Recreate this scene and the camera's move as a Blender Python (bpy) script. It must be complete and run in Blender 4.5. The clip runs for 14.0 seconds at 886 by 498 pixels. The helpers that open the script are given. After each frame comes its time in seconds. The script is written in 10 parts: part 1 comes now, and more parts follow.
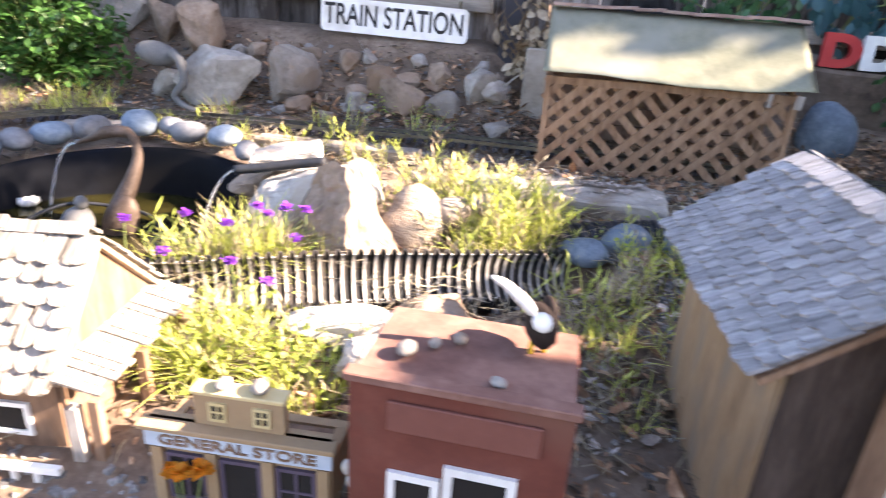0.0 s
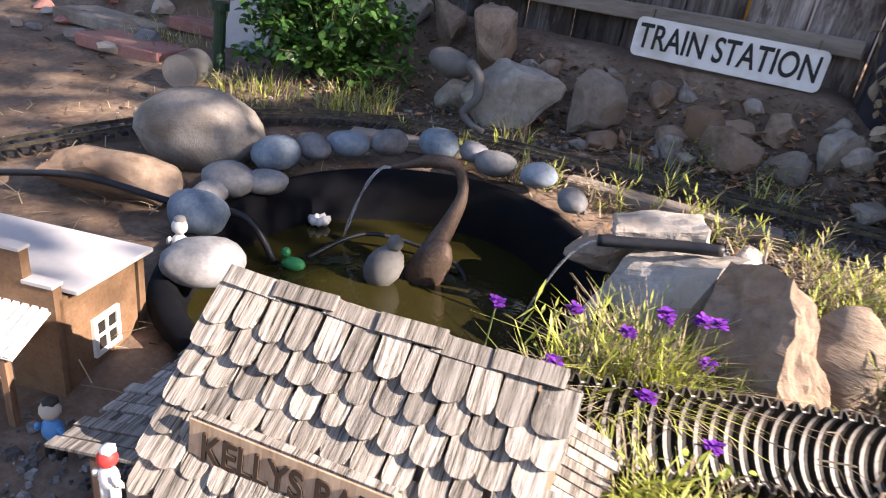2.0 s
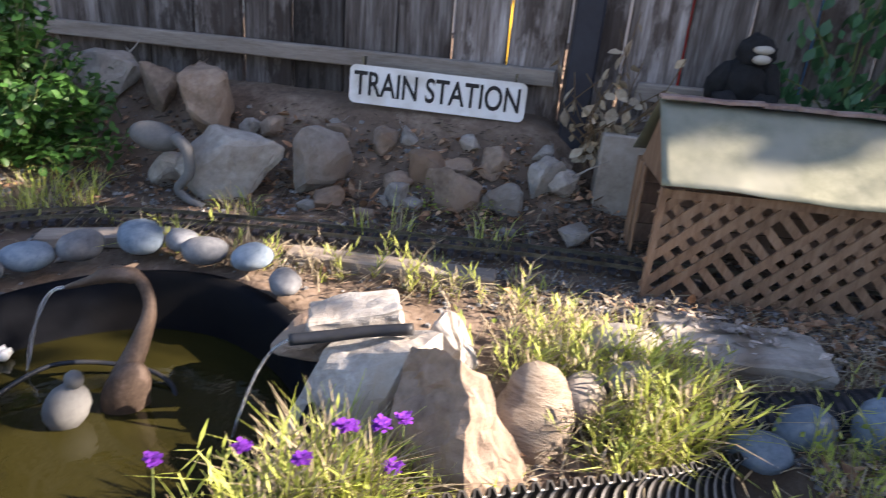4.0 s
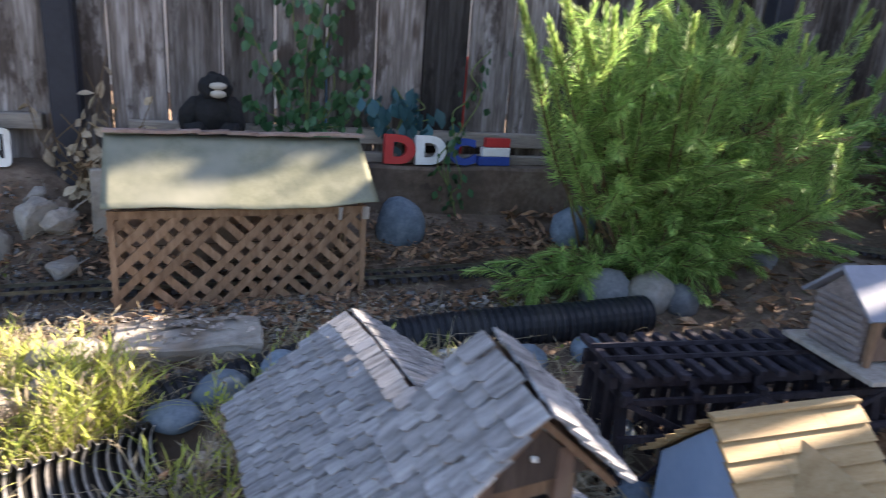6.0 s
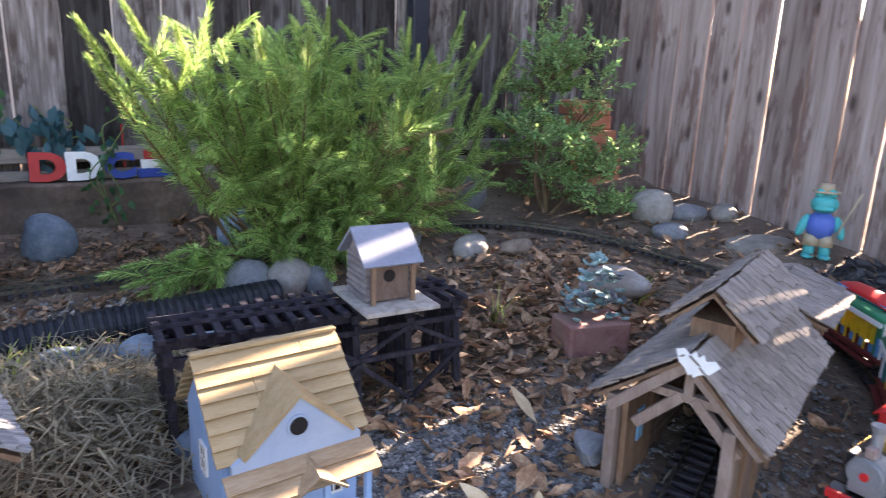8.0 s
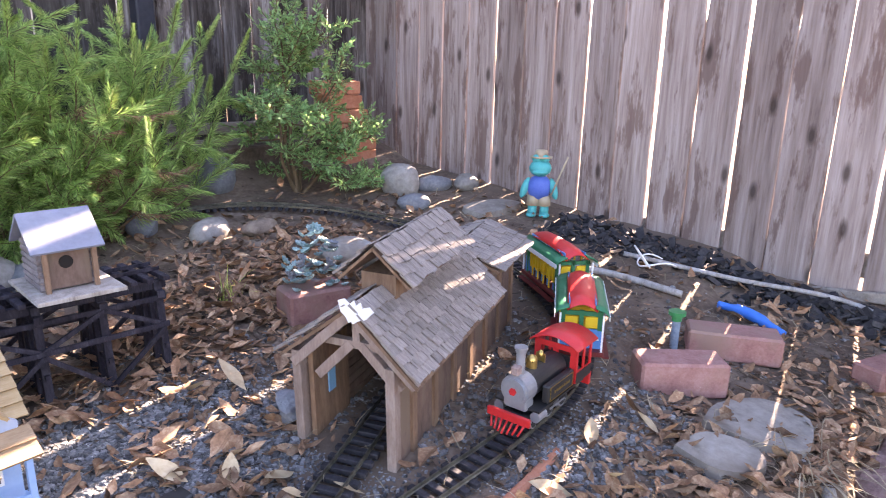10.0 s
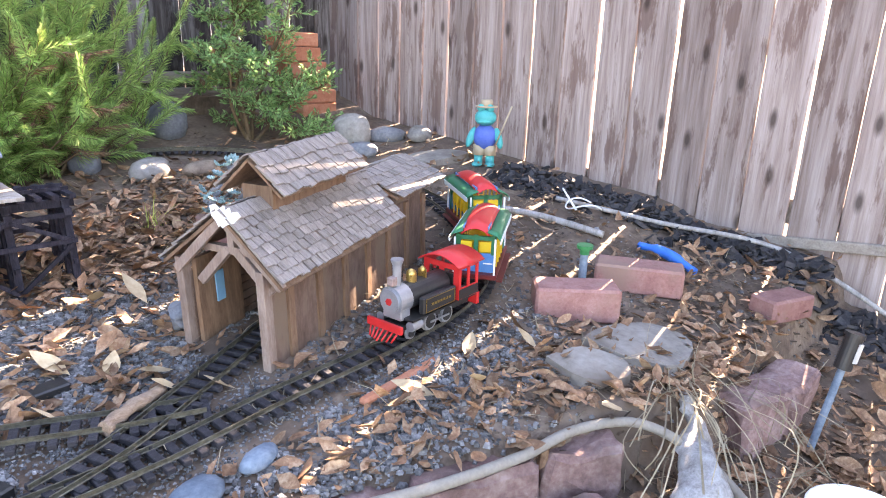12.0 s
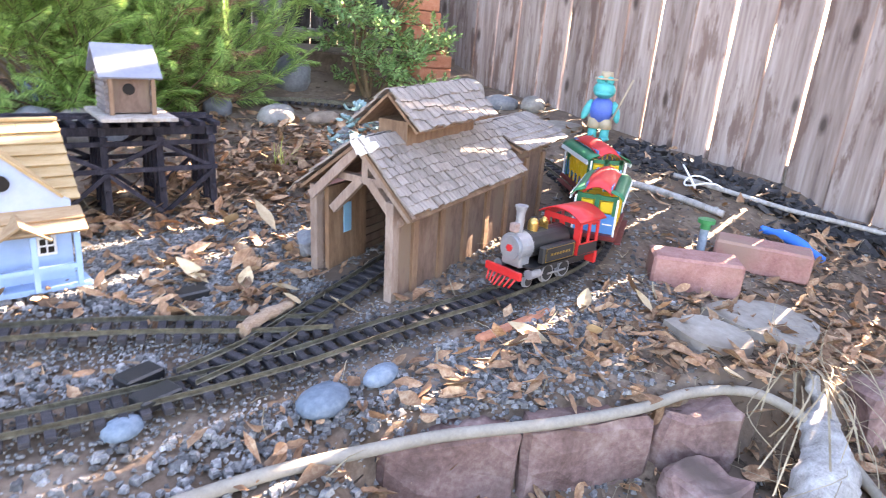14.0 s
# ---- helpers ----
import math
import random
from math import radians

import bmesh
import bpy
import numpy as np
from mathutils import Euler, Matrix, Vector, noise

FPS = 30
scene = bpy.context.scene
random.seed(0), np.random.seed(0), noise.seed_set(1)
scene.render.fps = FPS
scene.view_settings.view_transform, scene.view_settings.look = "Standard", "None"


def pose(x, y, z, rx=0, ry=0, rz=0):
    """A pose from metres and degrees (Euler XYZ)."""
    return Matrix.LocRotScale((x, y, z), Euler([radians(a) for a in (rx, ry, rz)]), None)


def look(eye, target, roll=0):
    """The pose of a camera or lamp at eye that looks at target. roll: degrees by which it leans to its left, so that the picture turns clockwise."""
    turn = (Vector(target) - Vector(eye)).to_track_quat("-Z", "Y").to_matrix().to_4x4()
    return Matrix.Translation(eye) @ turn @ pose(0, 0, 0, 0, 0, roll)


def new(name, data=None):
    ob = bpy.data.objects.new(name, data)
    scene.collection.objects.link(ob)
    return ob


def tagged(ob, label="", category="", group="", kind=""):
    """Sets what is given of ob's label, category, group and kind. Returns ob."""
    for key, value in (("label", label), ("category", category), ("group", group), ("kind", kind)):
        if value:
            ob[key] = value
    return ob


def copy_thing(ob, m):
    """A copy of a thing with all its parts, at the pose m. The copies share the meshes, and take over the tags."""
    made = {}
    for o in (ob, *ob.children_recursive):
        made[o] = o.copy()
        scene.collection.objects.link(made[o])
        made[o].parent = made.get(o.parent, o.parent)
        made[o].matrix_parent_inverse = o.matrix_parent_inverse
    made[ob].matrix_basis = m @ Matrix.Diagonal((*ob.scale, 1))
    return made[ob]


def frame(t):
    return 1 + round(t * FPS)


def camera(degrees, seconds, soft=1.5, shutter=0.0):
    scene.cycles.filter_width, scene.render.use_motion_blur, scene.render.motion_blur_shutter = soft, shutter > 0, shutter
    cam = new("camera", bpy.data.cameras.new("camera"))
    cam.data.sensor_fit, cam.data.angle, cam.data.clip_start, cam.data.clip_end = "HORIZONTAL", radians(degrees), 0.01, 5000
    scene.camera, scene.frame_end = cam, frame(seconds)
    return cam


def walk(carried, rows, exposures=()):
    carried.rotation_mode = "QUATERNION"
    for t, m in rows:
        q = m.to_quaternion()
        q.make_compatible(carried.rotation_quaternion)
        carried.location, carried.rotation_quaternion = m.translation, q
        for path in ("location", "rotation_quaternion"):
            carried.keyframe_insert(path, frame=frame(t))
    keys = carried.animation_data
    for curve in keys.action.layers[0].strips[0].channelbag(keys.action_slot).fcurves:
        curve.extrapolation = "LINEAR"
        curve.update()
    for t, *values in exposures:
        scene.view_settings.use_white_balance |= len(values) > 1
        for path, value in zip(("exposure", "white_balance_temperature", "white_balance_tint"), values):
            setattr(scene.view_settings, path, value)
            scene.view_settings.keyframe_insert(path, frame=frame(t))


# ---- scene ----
cam = camera(68.7, 14.0, 1.0, 0.3)
PATH = [
    (0, (0.032, 0.024, 0.565), (-0.422, 1.8, -0.235), 3.8),
    (0.5, (-0.132, 0.027, 0.561), (-0.789, 1.732, -0.252), 3.7),
    (1, (-0.267, 0.044, 0.569), (-0.966, 1.73, -0.25), 5.4),
    (1.5, (-0.357, 0.083, 0.568), (-1.136, 1.739, -0.24), 7.2),
    (2, (-0.437, 0.166, 0.544), (-1.27, 1.782, -0.29), 8.7),
    (2.2, (-0.458, 0.206, 0.532), (-1.301, 1.798, -0.338), 8.2),
    (4.3, (-0.23, 0.333, 0.671), (-0.485, 2.19, -0.026), 4.6),
    (4.5, (-0.182, 0.338, 0.659), (-0.374, 2.218, 0.004), 4.8),
    (5, (-0.072, 0.295, 0.663), (-0.022, 2.189, 0.02), 4.9),
    (5.5, (0.03, 0.225, 0.671), (0.316, 2.099, 0.032), 3.2),
    (6, (0.141, 0.123, 0.702), (0.705, 1.954, 0.128), 4.1),
    (6.5, (0.273, 0.049, 0.699), (0.941, 1.854, 0.153), 4.8),
    (7, (0.384, -0.037, 0.69), (1.057, 1.766, 0.146), 4.2),
    (7.5, (0.444, -0.125, 0.694), (1.327, 1.59, 0.166), 5.2),
    (8, (0.482, -0.241, 0.707), (1.561, 1.368, 0.211), 2.1),
    (8.5, (0.527, -0.315, 0.71), (1.753, 1.182, 0.203), 1.5),
    (9, (0.57, -0.369, 0.714), (1.915, 1.023, 0.209), 1.4),
    (9.2, (0.582, -0.386, 0.709), (1.978, 0.953, 0.202), 1.9),
    (11.3, (0.662, -0.587, 0.648), (2.183, 0.595, 0.109), 0.8),
    (11.5, (0.668, -0.609, 0.628), (2.165, 0.595, 0.072), 1.7),
    (12, (0.72, -0.709, 0.603), (2.176, 0.529, 0.013), 1.8),
    (12.5, (0.724, -0.721, 0.585), (2.162, 0.532, -0.016), 1.3),
    (13, (0.707, -0.711, 0.573), (2.08, 0.606, -0.043), 0.5),
    (13.5, (0.691, -0.699, 0.562), (2.014, 0.657, -0.08), 0.3),
    (14, (0.645, -0.679, 0.523), (1.913, 0.728, -0.12), 4.9),
]
EXPOSURES = [(t, s, k, tint) for t, s, k, tint in ((0.0, 3.27, 6950, 24), (0.5, 2.5, 6950, 24), (1.2, 2.0, 6850, 21), (1.8, 1.9, 6700, 23), (4.3, 2.25, 6550, 20), (6.0, 2.5, 6750, 18), (6.6, 2.7, 6850, 14), (7.5, 2.8, 6850, 18), (8.4, 3.4, 7250, 28), (9.0, 3.22, 7400, 33), (9.2, 3.3, 7250, 34), (11.4, 4.1, 7700, 24), (13.4, 4.17, 7650, 24), (14.0, 4.32, 7700, 24))]
walk(cam, [(t, look(eye, target, roll)) for t, eye, target, roll in PATH], EXPOSURES)

# ---------------------------------------------------------------- world, sun
SUN_EL, SUN_AZ = 31.5, 8.0          # degrees; azimuth measured from +x towards +y
world = bpy.data.worlds.new("world")
scene.world = world
world.use_nodes = True
_wn = world.node_tree
_sky = _wn.nodes.new("ShaderNodeTexSky")
_sky.sky_type, _sky.sun_disc = "NISHITA", False
_sky.sun_elevation, _sky.sun_rotation = radians(SUN_EL), radians(90 - SUN_AZ)
_wn.nodes["Background"].inputs["Strength"].default_value = 0.08
_wn.links.new(_sky.outputs[0], _wn.nodes["Background"].inputs["Color"])
_sun = bpy.data.lights.new("sun", "SUN")
_sun.energy, _sun.angle, _sun.color = 5.0, radians(0.38), (1.0, 0.89, 0.72)
sun = new("sun", _sun)
sun.matrix_world = look((6 * math.cos(radians(SUN_AZ)), 6 * math.sin(radians(SUN_AZ)), 6 * math.tan(radians(SUN_EL))), (0, 0, 0))


# ---------------------------------------------------------------- helpers
def step(a, b, x):
    t = min(1.0, max(0.0, (x - a) / (b - a)))
    return t * t * (3 - 2 * t)


def gz(x, y):
    """Height of the ground."""
    xx, yy = min(max(x, -3.5), 3.6), min(max(y, -1.2), 2.4)
    z = -0.03 + 0.11 * yy + 0.05 * max(0.0, xx - 1.1)
    z += 0.16 * step(1.74, 2.02, yy) * (1 - step(-0.42, -0.15, xx))
    z += 0.05 * step(1.72, 2.0, yy) * step(-0.15, 0.2, xx)
    z -= 0.032 * step(1.84, 2.06, xx) * step(0.24, 0.06, yy)
    edge = -0.02 - 0.41 * (xx - 1.05) if xx < 1.95 else -0.389 - 0.03 * (xx - 1.95)
    z -= 0.13 * step(edge + 0.03, edge - 0.015, yy) * step(1.0, 1.16, xx)
    return z


def part(name, bm, material, parent=None, label="", m=None, smooth=False):
    """One bmesh as one mesh object, under a thing or a part."""
    me = bpy.data.meshes.new(name)
    if smooth:
        for f in bm.faces:
            f.smooth = True
    bm.to_mesh(me)
    bm.free()
    for one in material if isinstance(material, (list, tuple)) else [material]:
        me.materials.append(one)
    ob = new(name, me)
    if m is not None:
        ob.matrix_basis = m
    if parent is not None:
        ob.parent = parent
    if label:
        ob["label"] = label
    return ob


def again(name, me, parent, m):
    """A further object on a mesh that exists already."""
    ob = new(name, me)
    ob.parent = parent
    ob.matrix_basis = m
    return ob


def thing(name, m, label, category, group="", kind=""):
    ob = new(name)
    ob.empty_display_size = 0.02
    ob.matrix_basis = m
    return tagged(ob, label, category, group, kind)


def box(bm, sx, sy, sz, m=None, bev=0.0, mat=0):
    """A box of that size whose centre is the pose m."""
    made = bmesh.ops.create_cube(bm, size=1.0, matrix=(m or Matrix()) @ Matrix.Diagonal((sx, sy, sz, 1)))
    vs = made["verts"]
    if bev:
        es = list({e for v in vs for e in v.link_edges})
        out = bmesh.ops.bevel(bm, geom=es, offset=bev, segments=1, affect="EDGES")
        fs = out["faces"]
        vs = list({v for f in fs for v in f.verts})
    if mat:
        for f in {f for v in vs for f in v.link_faces}:
            f.material_index = mat
    return vs


def boxed(sx, sy, sz, m=None, bev=0.0):
    bm = bmesh.new()
    box(bm, sx, sy, sz, m, bev)
    return bm


def cyl(bm, r, h, m=None, seg=16, r2=None, mat=0):
    made = bmesh.ops.create_cone(bm, cap_ends=True, segments=seg, radius1=r, radius2=r if r2 is None else r2, depth=h, matrix=m or Matrix())
    if mat:
        for f in {f for v in made["verts"] for f in v.link_faces}:
            f.material_index = mat
    return made["verts"]


def ball(bm, sx, sy, sz, m=None, sub=2, mat=0):
    made = bmesh.ops.create_icosphere(bm, subdivisions=sub, radius=1.0, matrix=(m or Matrix()) @ Matrix.Diagonal((sx, sy, sz, 1)))
    if mat:
        for f in {f for v in made["verts"] for f in v.link_faces}:
            f.material_index = mat
    return made["verts"]


def tube(bm, pts, radius, seg=8, caps=True, mat=0):
    """A round tube along points; radius: a number or one for each point."""
    pts = [Vector(p) for p in pts]
    rs = radius if isinstance(radius, (list, tuple)) else [radius] * len(pts)
    rings, side = [], None
    for i, p in enumerate(pts):
        d = (pts[min(i + 1, len(pts) - 1)] - pts[max(i - 1, 0)]).normalized()
        if side is None:
            side = d.orthogonal().normalized()
        side = (side - d * side.dot(d)).normalized()
        up = d.cross(side)
        rings.append([bm.verts.new(p + rs[i] * (math.cos(a) * side + math.sin(a) * up)) for a in (2 * math.pi * k / seg for k in range(seg))])
    for a, b in zip(rings, rings[1:]):
        for k in range(seg):
            f = bm.faces.new((a[k], a[(k + 1) % seg], b[(k + 1) % seg], b[k]))
            f.material_index, f.smooth = mat, True
    if caps:
        for ring in (rings[0][::-1], rings[-1]):
            bm.faces.new(ring).material_index = mat
    return rings


def curve(pts, n=8):
    """Points of a smooth line through the given ones."""
    pts = [Vector(p) for p in pts]
    out = []
    for i in range(len(pts) - 1):
        a, b, c, d = pts[max(i - 1, 0)], pts[i], pts[i + 1], pts[min(i + 2, len(pts) - 1)]
        for k in range(n):
            t = k / n
            out.append(0.5 * ((2 * b) + (c - a) * t + (2 * a - 5 * b + 4 * c - d) * t * t + (3 * b - a - 3 * c + d) * t ** 3))
    return out + [pts[-1]]


def prism(bm, outline, thick, m=None, mat=0):
    """An outline in the x-z plane, extruded along y by thick about 0."""
    m = m or Matrix()
    a = [bm.verts.new(m @ Vector((x, -thick / 2, z))) for x, z in outline]
    b = [bm.verts.new(m @ Vector((x, thick / 2, z))) for x, z in outline]
    faces = [bm.faces.new(a), bm.faces.new(b[::-1])]
    n = len(a)
    faces += [bm.faces.new((a[(i + 1) % n], a[i], b[i], b[(i + 1) % n])) for i in range(n)]
    for f in faces:
        f.material_index = mat
    bmesh.ops.recalc_face_normals(bm, faces=faces)
    return a + b


def rough_up(bm, amount, scale, seed):
    off = Vector((seed * 7.3, seed * 3.1, seed * 5.7))
    for v in bm.verts:
        n = noise.noise_vector(v.co * scale + off)
        v.co += amount * n


def text_mesh(words, size, depth, weight=0.0):
    """Built-in lettering as a bmesh that stands in the x-z plane, centred, its face to -y."""
    cu = bpy.data.curves.new("words", "FONT")
    cu.body, cu.size, cu.extrude, cu.align_x, cu.align_y = words, size, depth, "CENTER", "CENTER"
    cu.offset = weight
    ob = bpy.data.objects.new("words", cu)
    scene.collection.objects.link(ob)
    bpy.context.view_layer.update()
    me = bpy.data.meshes.new_from_object(ob.evaluated_get(bpy.context.evaluated_depsgraph_get()))
    bm = bmesh.new()
    bm.from_mesh(me)
    bpy.data.objects.remove(ob)
    bpy.data.meshes.remove(me)
    bmesh.ops.transform(bm, matrix=pose(0, 0, 0, 90), verts=bm.verts)
    return bm


# ---------------------------------------------------------------- materials
def surface(name, colours, scale=8.0, rough=0.8, bump=0.3, metal=0.0, stretch=(1, 1, 1), vary=0.12, island=False, detail=6.0, fine=6.0, stain=None, stain_scale=1.2, spec=0.3, distance=0.004, trans=0.0, knots=False, blotch=None, torn=False, spread=0.17):
    """A procedural surface: a ramp over noise at two sizes, varied from piece to piece, with fine relief."""
    m = bpy.data.materials.new(name)
    m.use_nodes = True
    nt = m.node_tree
    n, link = nt.nodes, nt.links.new
    bsdf = n["Principled BSDF"]
    co = n.new("ShaderNodeTexCoord")
    info = n.new("ShaderNodeNewGeometry") if island else n.new("ShaderNodeObjectInfo")
    rnd = info.outputs["Random Per Island"] if island else info.outputs["Random"]
    mp = n.new("ShaderNodeMapping")
    mp.inputs["Scale"].default_value = stretch
    sh = n.new("ShaderNodeVectorMath")
    sh.operation = "MULTIPLY_ADD"
    sh.inputs[1].default_value = (37.0, 53.0, 71.0)
    comb = n.new("ShaderNodeCombineXYZ")
    for k in range(3):
        link(rnd, comb.inputs[k])
    link(comb.outputs[0], sh.inputs[0])
    link(mp.outputs[0], sh.inputs[2])
    link(co.outputs["Object"], mp.inputs["Vector"])
    big, small = n.new("ShaderNodeTexNoise"), n.new("ShaderNodeTexNoise")
    for node, s in ((big, scale), (small, scale * fine)):
        node.inputs["Scale"].default_value = s
        node.inputs["Detail"].default_value = detail
        node.inputs["Roughness"].default_value = 0.65
        link(sh.outputs[0], node.inputs["Vector"])
    mix = n.new("ShaderNodeMath")
    mix.operation = "MULTIPLY_ADD"
    mix.inputs[1].default_value = 0.4
    half = n.new("ShaderNodeMath")
    half.operation = "MULTIPLY"
    half.inputs[1].default_value = 0.6
    link(big.outputs["Fac"], half.inputs[0])
    link(small.outputs["Fac"], mix.inputs[0])
    link(half.outputs[0], mix.inputs[2])
    ramp = n.new("ShaderNodeValToRGB")
    el = ramp.color_ramp.elements
    lo, hi = 0.5 - spread, 0.5 + spread
    for i, c in enumerate(colours):
        at = lo + (hi - lo) * i / max(1, len(colours) - 1)
        e = el[i] if i < 2 else el.new(at)
        e.position = at
        e.color = (*c, 1)
    if len(colours) == 1:
        el.remove(el[1])
    link(mix.outputs[0], ramp.inputs["Fac"])
    last = ramp.outputs["Color"]
    if stain:
        st = n.new("ShaderNodeTexNoise")
        st.inputs["Scale"].default_value, st.inputs["Detail"].default_value = stain_scale, 4.0
        if blotch:
            bm_, bs = n.new("ShaderNodeMapping"), n.new("ShaderNodeVectorMath")
            bm_.inputs["Scale"].default_value = blotch
            bs.operation = "MULTIPLY_ADD"
            bs.inputs[1].default_value = (29.0, 61.0, 83.0)
            link(co.outputs["Object"], bm_.inputs["Vector"])
            link(comb.outputs[0], bs.inputs[0])
            link(bm_.outputs[0], bs.inputs[2])
            link(bs.outputs[0], st.inputs["Vector"])
        else:
            link(sh.outputs[0], st.inputs["Vector"])
        sr = n.new("ShaderNodeMapRange")
        sr.inputs["From Min"].default_value, sr.inputs["From Max"].default_value = (0.47, 0.66) if blotch else (0.5, 0.66)
        if blotch:
            st.inputs["Detail"].default_value, st.inputs["Roughness"].default_value = 8.0, 0.7
            sr.inputs["To Max"].default_value = 0.62
            if torn:
                sr.inputs["From Min"].default_value, sr.inputs["From Max"].default_value = 0.525, 0.585
                sr.inputs["To Max"].default_value = 0.78
        link(st.outputs["Fac"], sr.inputs["Value"])
        sm = n.new("ShaderNodeMix")
        sm.data_type = "RGBA"
        sm.inputs["B"].default_value = (*stain, 1)
        link(sr.outputs["Result"], sm.inputs["Factor"])
        link(last, sm.inputs["A"])
        last = sm.outputs["Result"]
    if knots:
        sep, flat = n.new("ShaderNodeSeparateXYZ"), n.new("ShaderNodeCombineXYZ")
        link(co.outputs["Object"], sep.inputs[0])
        ox, oz = n.new("ShaderNodeMath"), n.new("ShaderNodeMath")
        for node, src, k, shift in ((ox, "Y" if knots == "Y" else "X", 5.0, 17.0), (oz, "Z", 1.9, 41.0)):
            mul = n.new("ShaderNodeMath")
            mul.operation, node.operation = "MULTIPLY", "MULTIPLY_ADD"
            mul.inputs[1].default_value, node.inputs[1].default_value = k, shift
            link(sep.outputs[src], mul.inputs[0])
            link(rnd, node.inputs[0])
            link(mul.outputs[0], node.inputs[2])
        link(ox.outputs[0], flat.inputs[0])
        link(oz.outputs[0], flat.inputs[1])
        vo, kr, km = n.new("ShaderNodeTexVoronoi"), n.new("ShaderNodeMapRange"), n.new("ShaderNodeMix")
        vo.voronoi_dimensions = "2D"
        vo.inputs["Scale"].default_value = 1.0
        link(flat.outputs[0], vo.inputs["Vector"])
        kr.inputs["From Min"].default_value, kr.inputs["From Max"].default_value = 0.03, 0.085
        kr.inputs["To Min"].default_value, kr.inputs["To Max"].default_value = 0.8, 0.0
        link(vo.outputs["Distance"], kr.inputs["Value"])
        km.data_type = "RGBA"
        km.inputs["B"].default_value = (0.035, 0.022, 0.016, 1)
        link(kr.outputs["Result"], km.inputs["Factor"])
        link(last, km.inputs["A"])
        last = km.outputs["Result"]
    hsv = n.new("ShaderNodeHueSaturation")
    vr = n.new("ShaderNodeMapRange")
    vr.inputs["To Min"].default_value, vr.inputs["To Max"].default_value = 1 - vary, 1 + vary
    link(rnd, vr.inputs["Value"])
    link(vr.outputs["Result"], hsv.inputs["Value"])
    link(last, hsv.inputs["Color"])
    link(hsv.outputs["Color"], bsdf.inputs["Base Color"])
    bsdf.inputs["Metallic"].default_value = metal
    bsdf.inputs["Specular IOR Level"].default_value = spec
    rr = n.new("ShaderNodeMapRange")
    rr.inputs["To Min"].default_value, rr.inputs["To Max"].default_value = max(0.03, rough - 0.12), min(1.0, rough + 0.12)
    link(small.outputs["Fac"], rr.inputs["Value"])
    link(rr.outputs["Result"], bsdf.inputs["Roughness"])
    if bump:
        bp = n.new("ShaderNodeBump")
        bp.inputs["Strength"].default_value = bump
        bp.inputs["Distance"].default_value = distance
        link(mix.outputs[0], bp.inputs["Height"])
        link(bp.outputs["Normal"], bsdf.inputs["Normal"])
    if trans:
        tr = n.new("ShaderNodeBsdfTranslucent")
        ms = n.new("ShaderNodeMixShader")
        ms.inputs[0].default_value = trans
        link(hsv.outputs["Color"], tr.inputs["Color"])
        link(bsdf.outputs[0], ms.inputs[1])
        link(tr.outputs[0], ms.inputs[2])
        link(ms.outputs[0], n["Material Output"].inputs["Surface"])
    return m


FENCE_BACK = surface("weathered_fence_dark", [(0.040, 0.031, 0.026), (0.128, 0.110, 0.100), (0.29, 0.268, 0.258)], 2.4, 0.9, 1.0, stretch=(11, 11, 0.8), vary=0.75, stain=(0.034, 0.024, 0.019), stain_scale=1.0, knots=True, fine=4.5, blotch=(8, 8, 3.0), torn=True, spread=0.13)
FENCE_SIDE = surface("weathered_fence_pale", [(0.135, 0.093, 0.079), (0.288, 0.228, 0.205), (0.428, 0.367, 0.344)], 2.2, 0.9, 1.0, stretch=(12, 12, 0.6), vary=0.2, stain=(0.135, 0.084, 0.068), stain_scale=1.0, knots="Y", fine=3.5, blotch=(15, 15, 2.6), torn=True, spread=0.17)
RAIL_WOOD = surface("rail_wood", [(0.16, 0.13, 0.105), (0.33, 0.29, 0.25)], 6.0, 0.9, 0.6, stretch=(0.8, 6, 6), vary=0.1)
SOIL = surface("soil", [(0.060, 0.040, 0.028), (0.145, 0.102, 0.073), (0.27, 0.208, 0.158)], 7.0, 0.95, 1.0, fine=9.0, stain=(0.125, 0.09, 0.066), stain_scale=2.4, distance=0.006)
CONCRETE = surface("dirty_concrete", [(0.16, 0.135, 0.11), (0.27, 0.24, 0.205), (0.36, 0.33, 0.29)], 9.0, 0.92, 0.6, stain=(0.14, 0.105, 0.08), stain_scale=4.0)
SLAB_DUSTY = surface("dusty_grey_slab", [(0.206, 0.181, 0.155), (0.327, 0.297, 0.258), (0.43, 0.396, 0.353)], 12.0, 0.92, 0.7, stain=(0.20, 0.155, 0.115), stain_scale=9.0)
ROCK_GREY = surface("grey_rock", [(0.146, 0.131, 0.112), (0.268, 0.244, 0.217), (0.39, 0.366, 0.332)], 9.0, 0.9, 0.9, vary=0.22, stain=(0.2, 0.155, 0.12), stain_scale=5.0, distance=0.009)
ROCK_BROWN = surface("brown_rock", [(0.12, 0.085, 0.062), (0.24, 0.18, 0.135), (0.34, 0.27, 0.21)], 10.0, 0.92, 0.9, vary=0.15, stain=(0.2, 0.13, 0.085), stain_scale=5.0, distance=0.009)
ROCK_PALE = surface("pale_rock", [(0.22, 0.20, 0.175), (0.39, 0.365, 0.33), (0.56, 0.535, 0.50)], 14.0, 0.9, 0.8, vary=0.1, stain=(0.33, 0.27, 0.21), stain_scale=7.0, distance=0.009)
